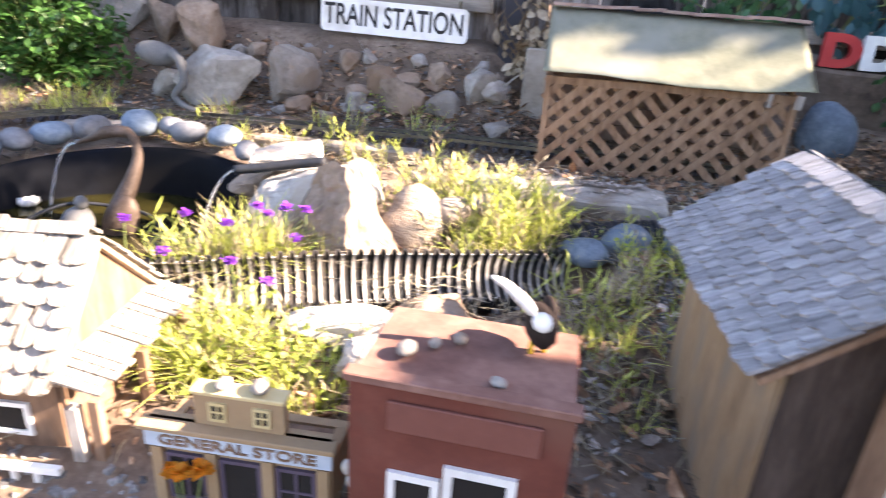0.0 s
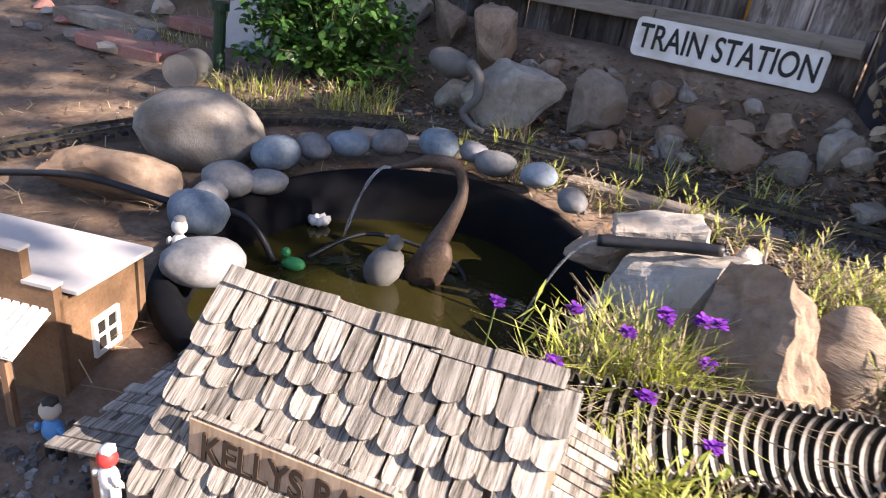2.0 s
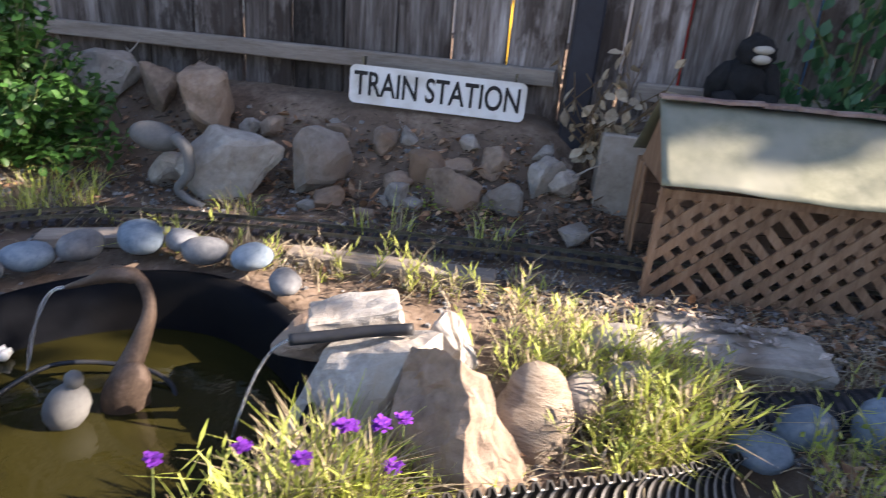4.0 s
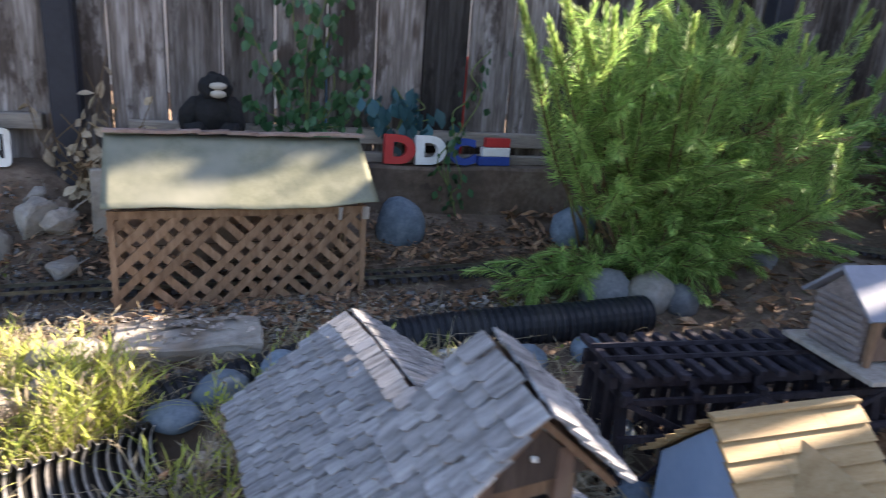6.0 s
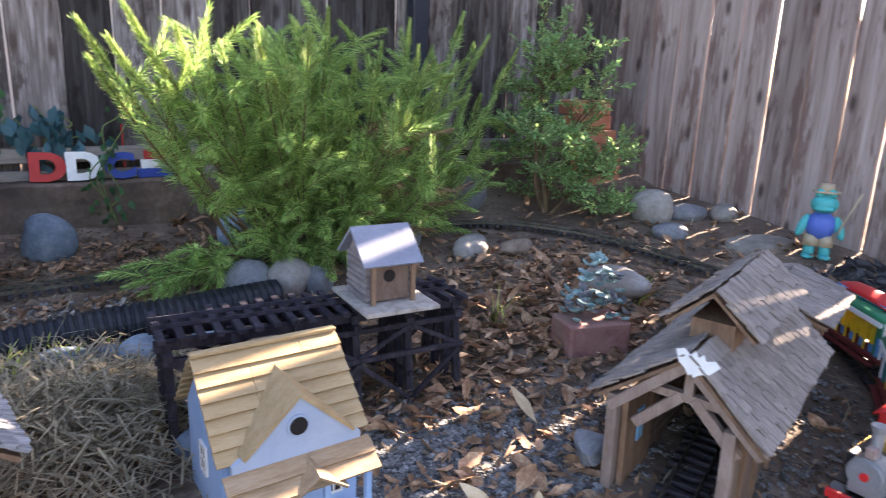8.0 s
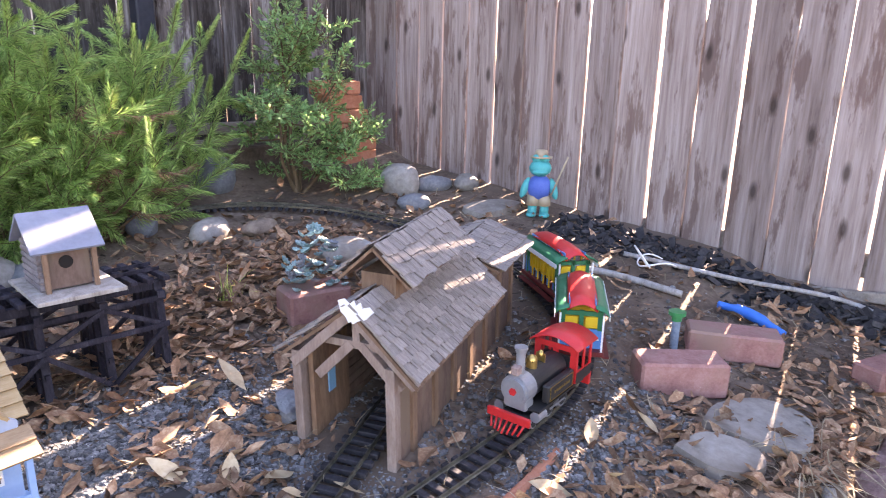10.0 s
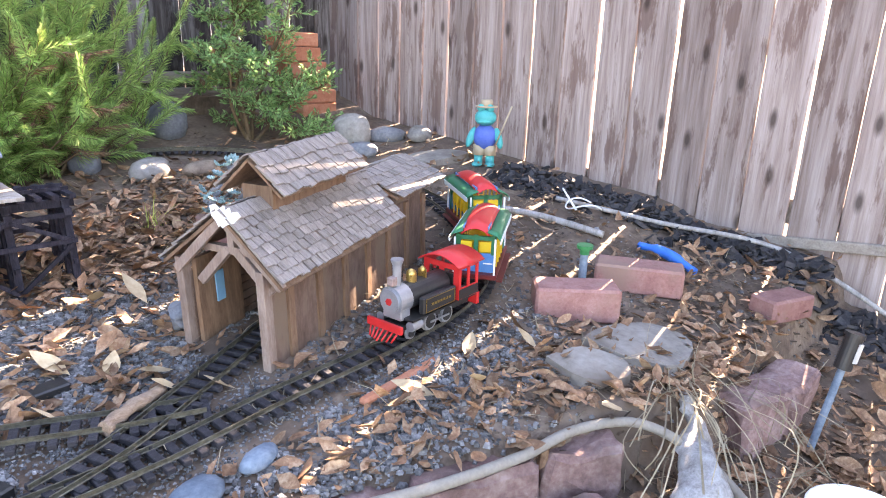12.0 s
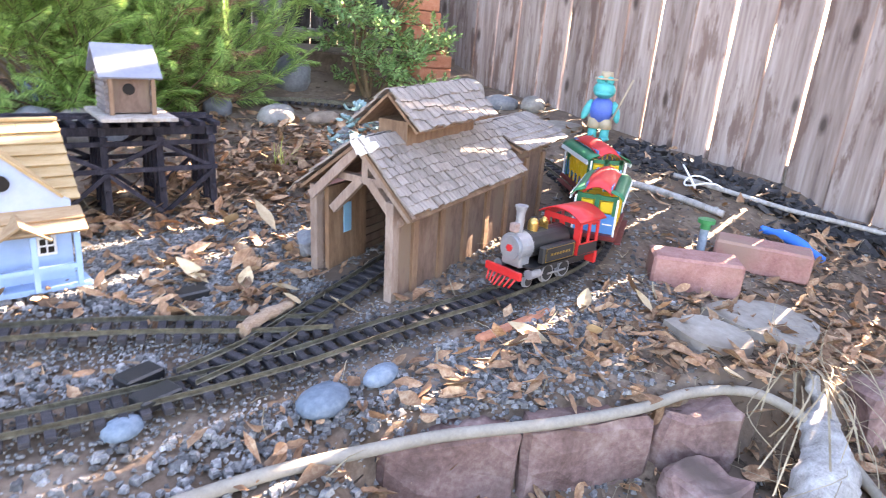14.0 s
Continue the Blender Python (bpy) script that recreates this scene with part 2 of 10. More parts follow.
COBBLE = surface("river_cobble", [(0.098, 0.102, 0.11), (0.172, 0.178, 0.189), (0.27, 0.273, 0.276)], 16.0, 0.75, 0.25, vary=0.22)
COBBLE_BLUE = surface("blue_grey_cobble", [(0.065, 0.092, 0.125), (0.14, 0.185, 0.235), (0.24, 0.285, 0.33)], 16.0, 0.75, 0.3, vary=0.2)
BOULDER = surface("speckled_boulder", [(0.17, 0.15, 0.13), (0.25, 0.23, 0.205), (0.33, 0.305, 0.275)], 30.0, 0.85, 0.8, vary=0.0, stain=(0.15, 0.122, 0.095), stain_scale=9.0, distance=0.006)
SHINGLE_GREY = surface("grey_cedar_shingle", [(0.12, 0.118, 0.122), (0.265, 0.265, 0.275), (0.39, 0.39, 0.405)], 20.0, 0.85, 0.9, stretch=(8, 0.6, 0.6), vary=0.2, distance=0.003, spread=0.12)
SHINGLE_TAN = surface("sun_bleached_shingle", [(0.025, 0.022, 0.018), (0.259, 0.239, 0.213), (0.469, 0.444, 0.41)], 24.0, 0.9, 1.0, stretch=(12, 0.4, 0.4), vary=0.34, distance=0.004, spread=0.11)
SHINGLE_BROWN = surface("brown_shingle", [(0.12, 0.097, 0.082), (0.24, 0.205, 0.18), (0.33, 0.288, 0.258)], 24.0, 0.9, 0.7, stretch=(6, 0.8, 6), vary=0.16, distance=0.002)
WOOD_BROWN = surface("stained_wood", [(0.10, 0.058, 0.035), (0.20, 0.12, 0.075), (0.29, 0.185, 0.12)], 10.0, 0.75, 0.5, stretch=(5, 5, 0.8), vary=0.15, distance=0.002)
WOOD_TAN = surface("bare_wood", [(0.27, 0.185, 0.12), (0.42, 0.305, 0.21), (0.52, 0.41, 0.30)], 10.0, 0.8, 0.4, stretch=(5, 5, 0.8), vary=0.12, distance=0.002)
WOOD_GREY = surface("grey_wood", [(0.19, 0.16, 0.135), (0.34, 0.30, 0.26), (0.45, 0.41, 0.37)], 12.0, 0.9, 0.6, stretch=(5, 5, 0.8), vary=0.15, distance=0.002)
SHED_WALL = surface("shed_wall_board", [(0.085, 0.051, 0.038), (0.15, 0.096, 0.072), (0.215, 0.148, 0.117)], 8.0, 0.85, 0.4, stretch=(3, 3, 1), vary=0.0, stain=(0.17, 0.12, 0.085), stain_scale=8.0)
LATTICE = surface("lattice_wood", [(0.12, 0.066, 0.038), (0.245, 0.148, 0.09), (0.34, 0.228, 0.15)], 10.0, 0.85, 0.4, stretch=(5, 5, 0.8), vary=0.14, distance=0.002)
WHITE_PAINT = surface("white_paint", [(0.62, 0.61, 0.58), (0.78, 0.77, 0.74)], 14.0, 0.6, 0.2, vary=0.05)
MAROON = surface("red_brown_paint", [(0.085, 0.024, 0.017), (0.13, 0.038, 0.026), (0.175, 0.06, 0.042)], 7.0, 0.6, 0.3, vary=0.06, stain=(0.14, 0.06, 0.042), stain_scale=6.0)
MAROON_TOP = surface("faded_red_roof", [(0.115, 0.052, 0.040), (0.185, 0.094, 0.072), (0.27, 0.155, 0.122)], 9.0, 0.85, 0.3, vary=0.0)
# near-black colour that stands in for the shade inside openings
OPENING_SHADE = surface("painted_opening_shade", [(0.012, 0.010, 0.009), (0.022, 0.018, 0.015)], 8.0, 0.95, 0.0, vary=0.0)
PIPE = surface("black_drain_pipe", [(0.009, 0.011, 0.015), (0.022, 0.025, 0.032)], 20.0, 0.45, 0.15, vary=0.0, stain=(0.028, 0.028, 0.03), stain_scale=14.0, spec=0.28)
RUBBER = surface("pond_liner", [(0.004, 0.0045, 0.006), (0.009, 0.010, 0.013)], 10.0, 0.75, 0.3, vary=0.0, spec=0.04, stain=(0.010, 0.0095, 0.0095), stain_scale=4.0)
TIN = surface("weathered_sheet_metal", [(0.12, 0.128, 0.09), (0.19, 0.195, 0.14), (0.27, 0.268, 0.20)], 5.0, 0.42, 0.3, metal=0.35, vary=0.0, stain=(0.26, 0.26, 0.205), stain_scale=4.0, distance=0.003)
BRICK_RED = surface("pinkish_red_brick", [(0.20, 0.088, 0.076), (0.29, 0.145, 0.125), (0.36, 0.205, 0.18)], 22.0, 0.92, 0.7, vary=0.14, stain=(0.26, 0.16, 0.125), stain_scale=9.0)
BRICK_ORANGE = surface("orange_brick", [(0.34, 0.12, 0.065), (0.47, 0.19, 0.11), (0.54, 0.26, 0.17)], 22.0, 0.92, 0.6, vary=0.12)
SLEEPER = surface("track_sleeper", [(0.014, 0.013, 0.015), (0.034, 0.031, 0.035), (0.065, 0.06, 0.062)], 30.0, 0.7, 0.4, stretch=(1, 5, 5), vary=0.2)
RAIL_METAL = surface("oxidised_rail", [(0.05, 0.045, 0.036), (0.13, 0.118, 0.088), (0.25, 0.23, 0.17)], 20.0, 0.42, 0.2, metal=0.6, vary=0.0)
LEAF_DRY = surface("dry_leaf", [(0.10, 0.048, 0.026), (0.25, 0.138, 0.078), (0.50, 0.355, 0.225)], 20.0, 0.75, 0.4, vary=0.5, island=True)
STRAW = surface("dry_straw", [(0.16, 0.125, 0.08), (0.31, 0.255, 0.17), (0.42, 0.365, 0.26)], 10.0, 0.8, 0.0, vary=0.3, island=True, trans=0.2)
GRASS = surface("grass_blade", [(0.165, 0.242, 0.033), (0.418, 0.462, 0.094), (0.682, 0.66, 0.275)], 6.0, 0.55, 0.0, vary=0.35, island=True, trans=0.35)
GRAVEL = surface("gravel", [(0.062, 0.061, 0.062), (0.15, 0.147, 0.146), (0.34, 0.33, 0.315)], 30.0, 0.9, 0.3, vary=0.55, island=True)


# ---------------------------------------------------------------- ground and fences
POND = (-0.925, 0.965, 0.315, 0.335)     # centre and half axes


TROUGH = [(-0.66, 0.690), (-0.52, 0.760), (-0.335, 0.858), (-0.13, 0.968), (-0.045, 1.03), (0.022, 1.085)]     # line of the open drain pipe


def trough_near(x, y):
    """Distance to the open drain pipe's line."""
    if not (-0.8 < x < 0.15 and 0.55 < y < 1.25):
        return 9.0
    best = 9.0
    for (ax, ay), (bx, by) in zip(TROUGH, TROUGH[1:]):
        dx, dy = bx - ax, by - ay
        t = min(1.0, max(0.0, ((x - ax) * dx + (y - ay) * dy) / (dx * dx + dy * dy)))
        best = min(best, math.hypot(x - ax - t * dx, y - ay - t * dy))
    return best


def pond_in(x, y, grow=1.0):
    return ((x - POND[0]) / POND[2] / grow) ** 2 + ((y - POND[1]) / POND[3] / grow) ** 2


def build_ground():
    def spread(lo, hi, fine):
        inner = list(np.arange(lo, hi, fine))
        step_, a, b, left, right = fine, lo, hi, [], []
        while a > -70:
            step_ *= 1.35
            a -= step_
            left.append(a)
        step_ = fine
        while b < 70:
            step_ *= 1.35
            b += step_
            right.append(b)
        return left[::-1] + inner + right

    xs, ys = spread(-2.7, 3.5, 0.022), spread(-1.2, 2.3, 0.022)
    verts, faces = [], []
    for y in ys:
        for x in xs:
            z = gz(x, y)
            p = Vector((x, y, 0))
            z += 0.007 * noise.noise(p * 9) + 0.004 * noise.noise(p * 31) + 0.02 * noise.noise(p * 1.7) * 0.4
            if pond_in(x, y, 1.04) < 1:
                z -= 0.25
            z -= 0.07 * (1 - step(0.035, 0.07, trough_near(x, y)))
            verts.append((x, y, z))
    w = len(xs)
    for j in range(len(ys) - 1):
        for i in range(w - 1):
            faces.append((j * w + i, j * w + i + 1, (j + 1) * w + i + 1, (j + 1) * w + i))
    me = bpy.data.meshes.new("ground")
    me.from_pydata(verts, [], faces)
    me.materials.append(SOIL)
    me.polygons.foreach_set("use_smooth", [True] * len(me.polygons))
    tagged(new("ground", me), "brown bare garden soil with litter", "ground", kind="structure")


build_ground()

FENCE_TOP = 2.06


def board_mesh(name, w, t, h, seed, material):
    """A fence board that stands at its foot, with worn edges."""
    bm = bmesh.new()
    rnd = random.Random(seed)
    n = 14
    rows = []
    for k in range(n + 1):
        z = h * k / n
        l, r = -w / 2 + rnd.uniform(-0.0016, 0.0016), w / 2 + rnd.uniform(-0.0016, 0.0016)
        bow = rnd.uniform(-0.001, 0.001)
        if k == 0:
            z += rnd.uniform(-0.006, 0.006)
        rows.append([bm.verts.new(v) for v in ((l, -t / 2 + bow + 0.007, z), (l + 0.0035, -t / 2 + bow, z), (r - 0.0035, -t / 2 + bow, z), (r, -t / 2 + bow + 0.007, z), (r, t / 2 + bow, z), (l, t / 2 + bow, z))])
    for a, b in zip(rows, rows[1:]):
        for k in range(6):
            bm.faces.new((a[k], a[(k + 1) % 6], b[(k + 1) % 6], b[k]))
    bm.faces.new(rows[0][::-1])
    bm.faces.new(rows[-1])
    me = bpy.data.meshes.new(name)
    bm.to_mesh(me)
    bm.free()
    me.materials.append(material)
    return me


def build_back_fence():
    wall = thing("wall_north", pose(0, 2.105, 0), "weathered grey-brown upright board fence", "fence", kind="structure")
    rnd = random.Random(4)
    # joints between the boards; the open ones let daylight through
    joints = [-0.362 - 0.1523 * k for k in range(21, 0, -1)] + [-0.362 + 0.1437 * k for k in range(24)] + [3.055]
    shut = {11, 13, 14, 17, 18, 28, 31, 33}
    for k in range(len(joints) - 1):
        l = joints[k] + (0.0009 if k in shut else rnd.uniform(0.0026, 0.0034))
        r = joints[k + 1] - (0.0009 if k + 1 in shut else rnd.uniform(0.0026, 0.0034))
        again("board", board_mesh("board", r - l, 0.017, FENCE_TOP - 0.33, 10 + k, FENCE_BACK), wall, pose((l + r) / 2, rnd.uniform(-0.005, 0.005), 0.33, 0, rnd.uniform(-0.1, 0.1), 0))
    bm = bmesh.new()
    box(bm, 3.2, 0.038, 0.042, pose(-1.98, -0.033, 0.462), 0.003)
    part("rail", bm, RAIL_WOOD, wall, "grey weathered bottom rail")
    bm = bmesh.new()
    box(bm, 3.15, 0.038, 0.045, pose(1.40, -0.033, 0.452), 0.003)
    part("rail", bm, RAIL_WOOD, wall, "grey weathered bottom rail")
    bm = boxed(6.4, 0.038, 0.085, pose(-0.2, 0.03, 1.55), 0.003)
    part("rail", bm, RAIL_WOOD, wall)
    for px in (-0.315, 1.86, -2.5):
        bm = boxed(0.07, 0.062, FENCE_TOP - 0.2, pose(px, -0.055, (FENCE_TOP + 0.2) / 2), 0.006)
        part("post", bm, DARK_POST, wall, "dark steel fence post")


def build_side_fence():
    wall = thing("wall_east", pose(3.06, 0, 0, 0, 0, 0), "pale weathered upright board fence with sunlit gaps", "fence", kind="structure")
    pitch, first = 0.1505, 0.232
    wide = {-12, -9, -6, -3, 0, 2, 4, 5, 7, 9}
    rnd = random.Random(9)

    def gap(k, z):
        """Width of the slit k at the height z: the boards are warped."""
        if k == 2:
            return 0.0175 - 0.0145 * step(0.98, 1.08, z)
        if k == 1:
            return 0.004 + 0.007 * step(0.5, 0.52, z) * (1 - step(0.58, 0.6, z)) + 0.008 * step(0.93, 0.96, z) * (1 - step(1.02, 1.05, z))
        if k in (4, 5):
            return 0.009 + 0.013 * step(0.95, 1.1, z)
        if k == 6:
            return 0.004 + 0.020 * step(1.45, 1.55, z) * (1 - step(1.75, 1.85, z))
        return 0.0135 if k == 0 else 0.0108 if k in wide else 0.004

    def mid(k, z):
        return first + pitch * k - (0.045 * step(1.3, 1.5, z) if k == 6 else 0)

    for k in range(-16, 12):
        top = FENCE_TOP + (0.15 if k in (3, 4) else 0.05 if 5 <= k <= 7 else rnd.uniform(-0.006, 0.006))
        bm = bmesh.new()
        rows, n = [], 30
        for i in range(n + 1):
            z = -0.15 + (top + 0.15) * i / n
            l = mid(k, z) + gap(k, z) / 2 + rnd.uniform(-0.0012, 0.0012)
            r = mid(k + 1, z) - gap(k + 1, z) / 2 + rnd.uniform(-0.0012, 0.0012)
            bow = rnd.uniform(-0.0008, 0.0008)
            rows.append([bm.verts.new(v) for v in ((-0.006 + bow, l, z), (-0.008 + bow, l + 0.004, z), (-0.008 + bow, r - 0.004, z), (-0.006 + bow, r, z), (0.008 + bow, r, z), (0.008 + bow, l, z))])
        for a, b in zip(rows, rows[1:]):
            for i in range(6):
                bm.faces.new((a[i], b[i], b[(i + 1) % 6], a[(i + 1) % 6]))
        bm.faces.new(rows[0])
        bm.faces.new(rows[-1][::-1])
        part("board", bm, FENCE_SIDE, wall, "", pose(rnd.uniform(-0.003, 0.003), 0, 0))
    part("board", boxed(0.016, 0.080, FENCE_TOP - 0.1, pose(0, 2.077, FENCE_TOP / 2 + 0.1)), FENCE_SIDE, wall)
    for z in (0.12, 1.88):
        part("rail", boxed(0.038, 4.4, 0.085, pose(0.03, -0.15, z), 0.003), RAIL_WOOD, wall)
    part("kick_board", boxed(0.02, 3.3, 0.035, pose(-0.022, -0.3, gz(3.06, -0.3) + 0.03, -6.0), 0.003), RAIL_WOOD, wall, "grey board along the fence foot")


DARK_POST = surface("dark_post_paint", [(0.012, 0.014, 0.022), (0.03, 0.033, 0.045)], 9.0, 0.55, 0.15, vary=0.0)
build_back_fence()
build_side_fence()


KERB = surface("soil_stained_kerb", [(0.055, 0.038, 0.028), (0.13, 0.094, 0.07), (0.21, 0.165, 0.13)], 9.0, 0.95, 1.0, vary=0.0, stain=(0.06, 0.044, 0.033), stain_scale=4.0)


def build_kerb():
    bm = bmesh.new()
    rnd = random.Random(2)
    x = -3.2
    a = []
    while x < 3.04:
        top = 0.335 if x < -0.2 else 0.378
        front = 2.02 if x < -0.2 else 1.975
        a.append((x, front + rnd.uniform(-0.004, 0.004), top + rnd.uniform(-0.004, 0.004)))
        x += 0.09
    rows = []
    for x, f, top in a:
        rows.append([bm.verts.new(v) for v in ((x, f - 0.006, 0.05), (x, f, top - 0.008), (x, f + 0.008, top), (x, 2.085, top), (x, 2.085, 0.05))])
    for p, q in zip(rows, rows[1:]):
        for k in range(4):
            bm.faces.new((p[k], q[k], q[k + 1], p[k + 1]))
    bm.faces.new(rows[0])
    bm.faces.new(rows[-1][::-1])
    bmesh.ops.recalc_face_normals(bm, faces=bm.faces)
    tagged(part("kerb", bm, KERB), "low soil-stained concrete kerb under the fence", "kerb", kind="structure")


build_kerb()

# ---------------------------------------------------------------- little buildings
def shingle_mesh(name, w, l, t, material, rounded, seed):
    """A shingle: x across, y down the slope from 0 to l, z off the roof."""
    rnd = random.Random(seed)
    bm = bmesh.new()
    if rounded == "soft":
        out = [(-w / 2, 0), (-w / 2, l * 0.86), (-w * 0.40, l * 0.96), (-w * 0.2, l + rnd.uniform(-0.001, 0.001)), (w * 0.2, l), (w * 0.41, l * 0.95), (w / 2, l * 0.85), (w / 2, 0)]
    elif rounded:
        out = [(-w / 2, 0), (-w / 2, l * 0.74), (-w * 0.40, l * 0.91), (-w * 0.15, l), (w * 0.18, l * 0.99), (w * 0.41, l * 0.90), (w / 2, l * 0.72), (w / 2, 0)]
    else:
        out = [(-w / 2, 0), (-w / 2, l + rnd.uniform(-0.002, 0.001)), (0, l + rnd.uniform(-0.001, 0.001)), (w / 2, l + rnd.uniform(-0.002, 0.001)), (w / 2, 0)]
    top = [bm.verts.new((x, y, t * (0.30 + 0.70 * y / l) + rnd.uniform(0, t * 0.12))) for x, y in out]
    low = [bm.verts.new((x, y, -0.0004 + t * 0.30 * y / l)) for x, y in out]
    bm.faces.new(top[::-1])
    bm.faces.new(low)
    n = len(out)
    for i in range(n):
        bm.faces.new((top[i], top[(i + 1) % n], low[(i + 1) % n], low[i]))
    bmesh.ops.recalc_face_normals(bm, faces=bm.faces)
    me = bpy.data.meshes.new(name)
    bm.to_mesh(me)
    bm.free()
    me.materials.append(material)
    return me


def lay_shingles(parent, ridge_a, ridge_b, down, reveal, rows, w, t, material, rounded=False, seed=0, skip=None):
    """Rows of shingles over a slope that falls from the line ridge_a - ridge_b along the vector down, all in the parent's axes."""
    a, b, d = Vector(ridge_a), Vector(ridge_b), Vector(down)
    u = (b - a).normalized()
    dn = d.normalized()
    nrm = u.cross(dn)
    if nrm.z < 0:
        nrm = -nrm
    rot = Matrix((u, dn, nrm)).transposed().to_4x4()
    if rot.determinant() < 0:
        rot = Matrix((-u, dn, nrm)).transposed().to_4x4()
    rnd = random.Random(seed)
    length = (b - a).length
    kinds = [shingle_mesh("shingle", w * f, reveal * 1.55, t, material, rounded, seed + i) for i, f in enumerate((0.91, 0.83, 0.97))]
    for r in range(rows):
        x = (-w * 0.5 if r % 2 else 0.0) + rnd.uniform(-0.002, 0.002)
        while x < length - w * 0.15:
            k = rnd.randrange(3)
            cx = min(max(x + w / 2, w * 0.4), length - w * 0.4)
            if not (skip and skip(r, cx)):
                lift = t * 0.35 + rnd.uniform(0, t * 0.25)
                p = a + u * cx + dn * (r * reveal + rnd.uniform(-0.0025, 0.0025)) + nrm * lift
                again("shingle", kinds[k], parent, Matrix.Translation(p) @ rot @ pose(0, 0, 0, rnd.uniform(-1.0, 3.0), rnd.uniform(-2.5, 2.5), rnd.uniform(-3.5, 3.5)))
            x += w


def slab_roof(bm, a, b, down, t):
    """A thin roof deck under a slope."""
    a, b, d = Vector(a), Vector(b), Vector(down)
    n = (b - a).cross(d).normalized()
    if n.z < 0:
        n = -n
    vs = [bm.verts.new(p) for p in (a, b, b + d, a + d, a - n * t, b - n * t, b + d - n * t, a + d - n * t)]
    fs = [bm.faces.new([vs[i] for i in q]) for q in ((0, 1, 2, 3), (7, 6, 5, 4), (0, 4, 5, 1), (1, 5, 6, 2), (2, 6, 7, 3), (3, 7, 4, 0))]
    bmesh.ops.recalc_face_normals(bm, faces=fs)


def gable_walls(bm, x0, x1, y0, y1, ridge_y, eave, ridge, base=-0.03, t=0.006, back=True):
    """Four thin walls with gables at x0 and x1; the ridge runs along x."""
    for x in (x0, x1):
        prism(bm, [(y0, base), (y1, base), (y1, eave), (ridge_y, ridge), (y0, eave)], t, pose(x, 0, 0, 0, 0, 90))
    for y in ((y0, y1) if back else (y0,)):
        box(bm, x1 - x0 - t * 1.02, t, eave - base, pose((x0 + x1) / 2, y, (eave + base) / 2))


def frame_of(parent, name, x, y, z, w, h, bar, material, face=0, depth=0.005, cross=False, label=""):
    """A little frame round an opening on a wall; face: the turn about z of the wall's outside from -y."""
    bm = bmesh.new()
    rings = []
    for dy in (-depth / 2, depth / 2):
        for a, b in ((w / 2, h / 2), (w / 2 - bar, h / 2 - bar)):
            rings.append([bm.verts.new(p) for p in ((-a, dy, -b), (a, dy, -b), (a, dy, b), (-a, dy, b))])
    for p, q in ((0, 1), (1, 3), (3, 2), (2, 0)):
        for k in range(4):
            bm.faces.new((rings[p][k], rings[p][(k + 1) % 4], rings[q][(k + 1) % 4], rings[q][k]))
    bmesh.ops.recalc_face_normals(bm, faces=bm.faces)
    win = part(name, bm, material, parent, label, pose(x, y, z, 0, 0, face))
    if cross:
        part("glazing_bar", boxed(bar * 0.7, depth * 0.8, h - 2 * bar), material, win)
        part("glazing_bar", boxed(w - 2 * bar, depth * 0.7, bar * 0.7), material, win)
    # closed sheet coloured like the unlit room behind the opening
    part("pane", boxed(w - bar, 0.002, h - bar, pose(0, depth * 0.2, 0)), OPENING_SHADE, win)
    return win


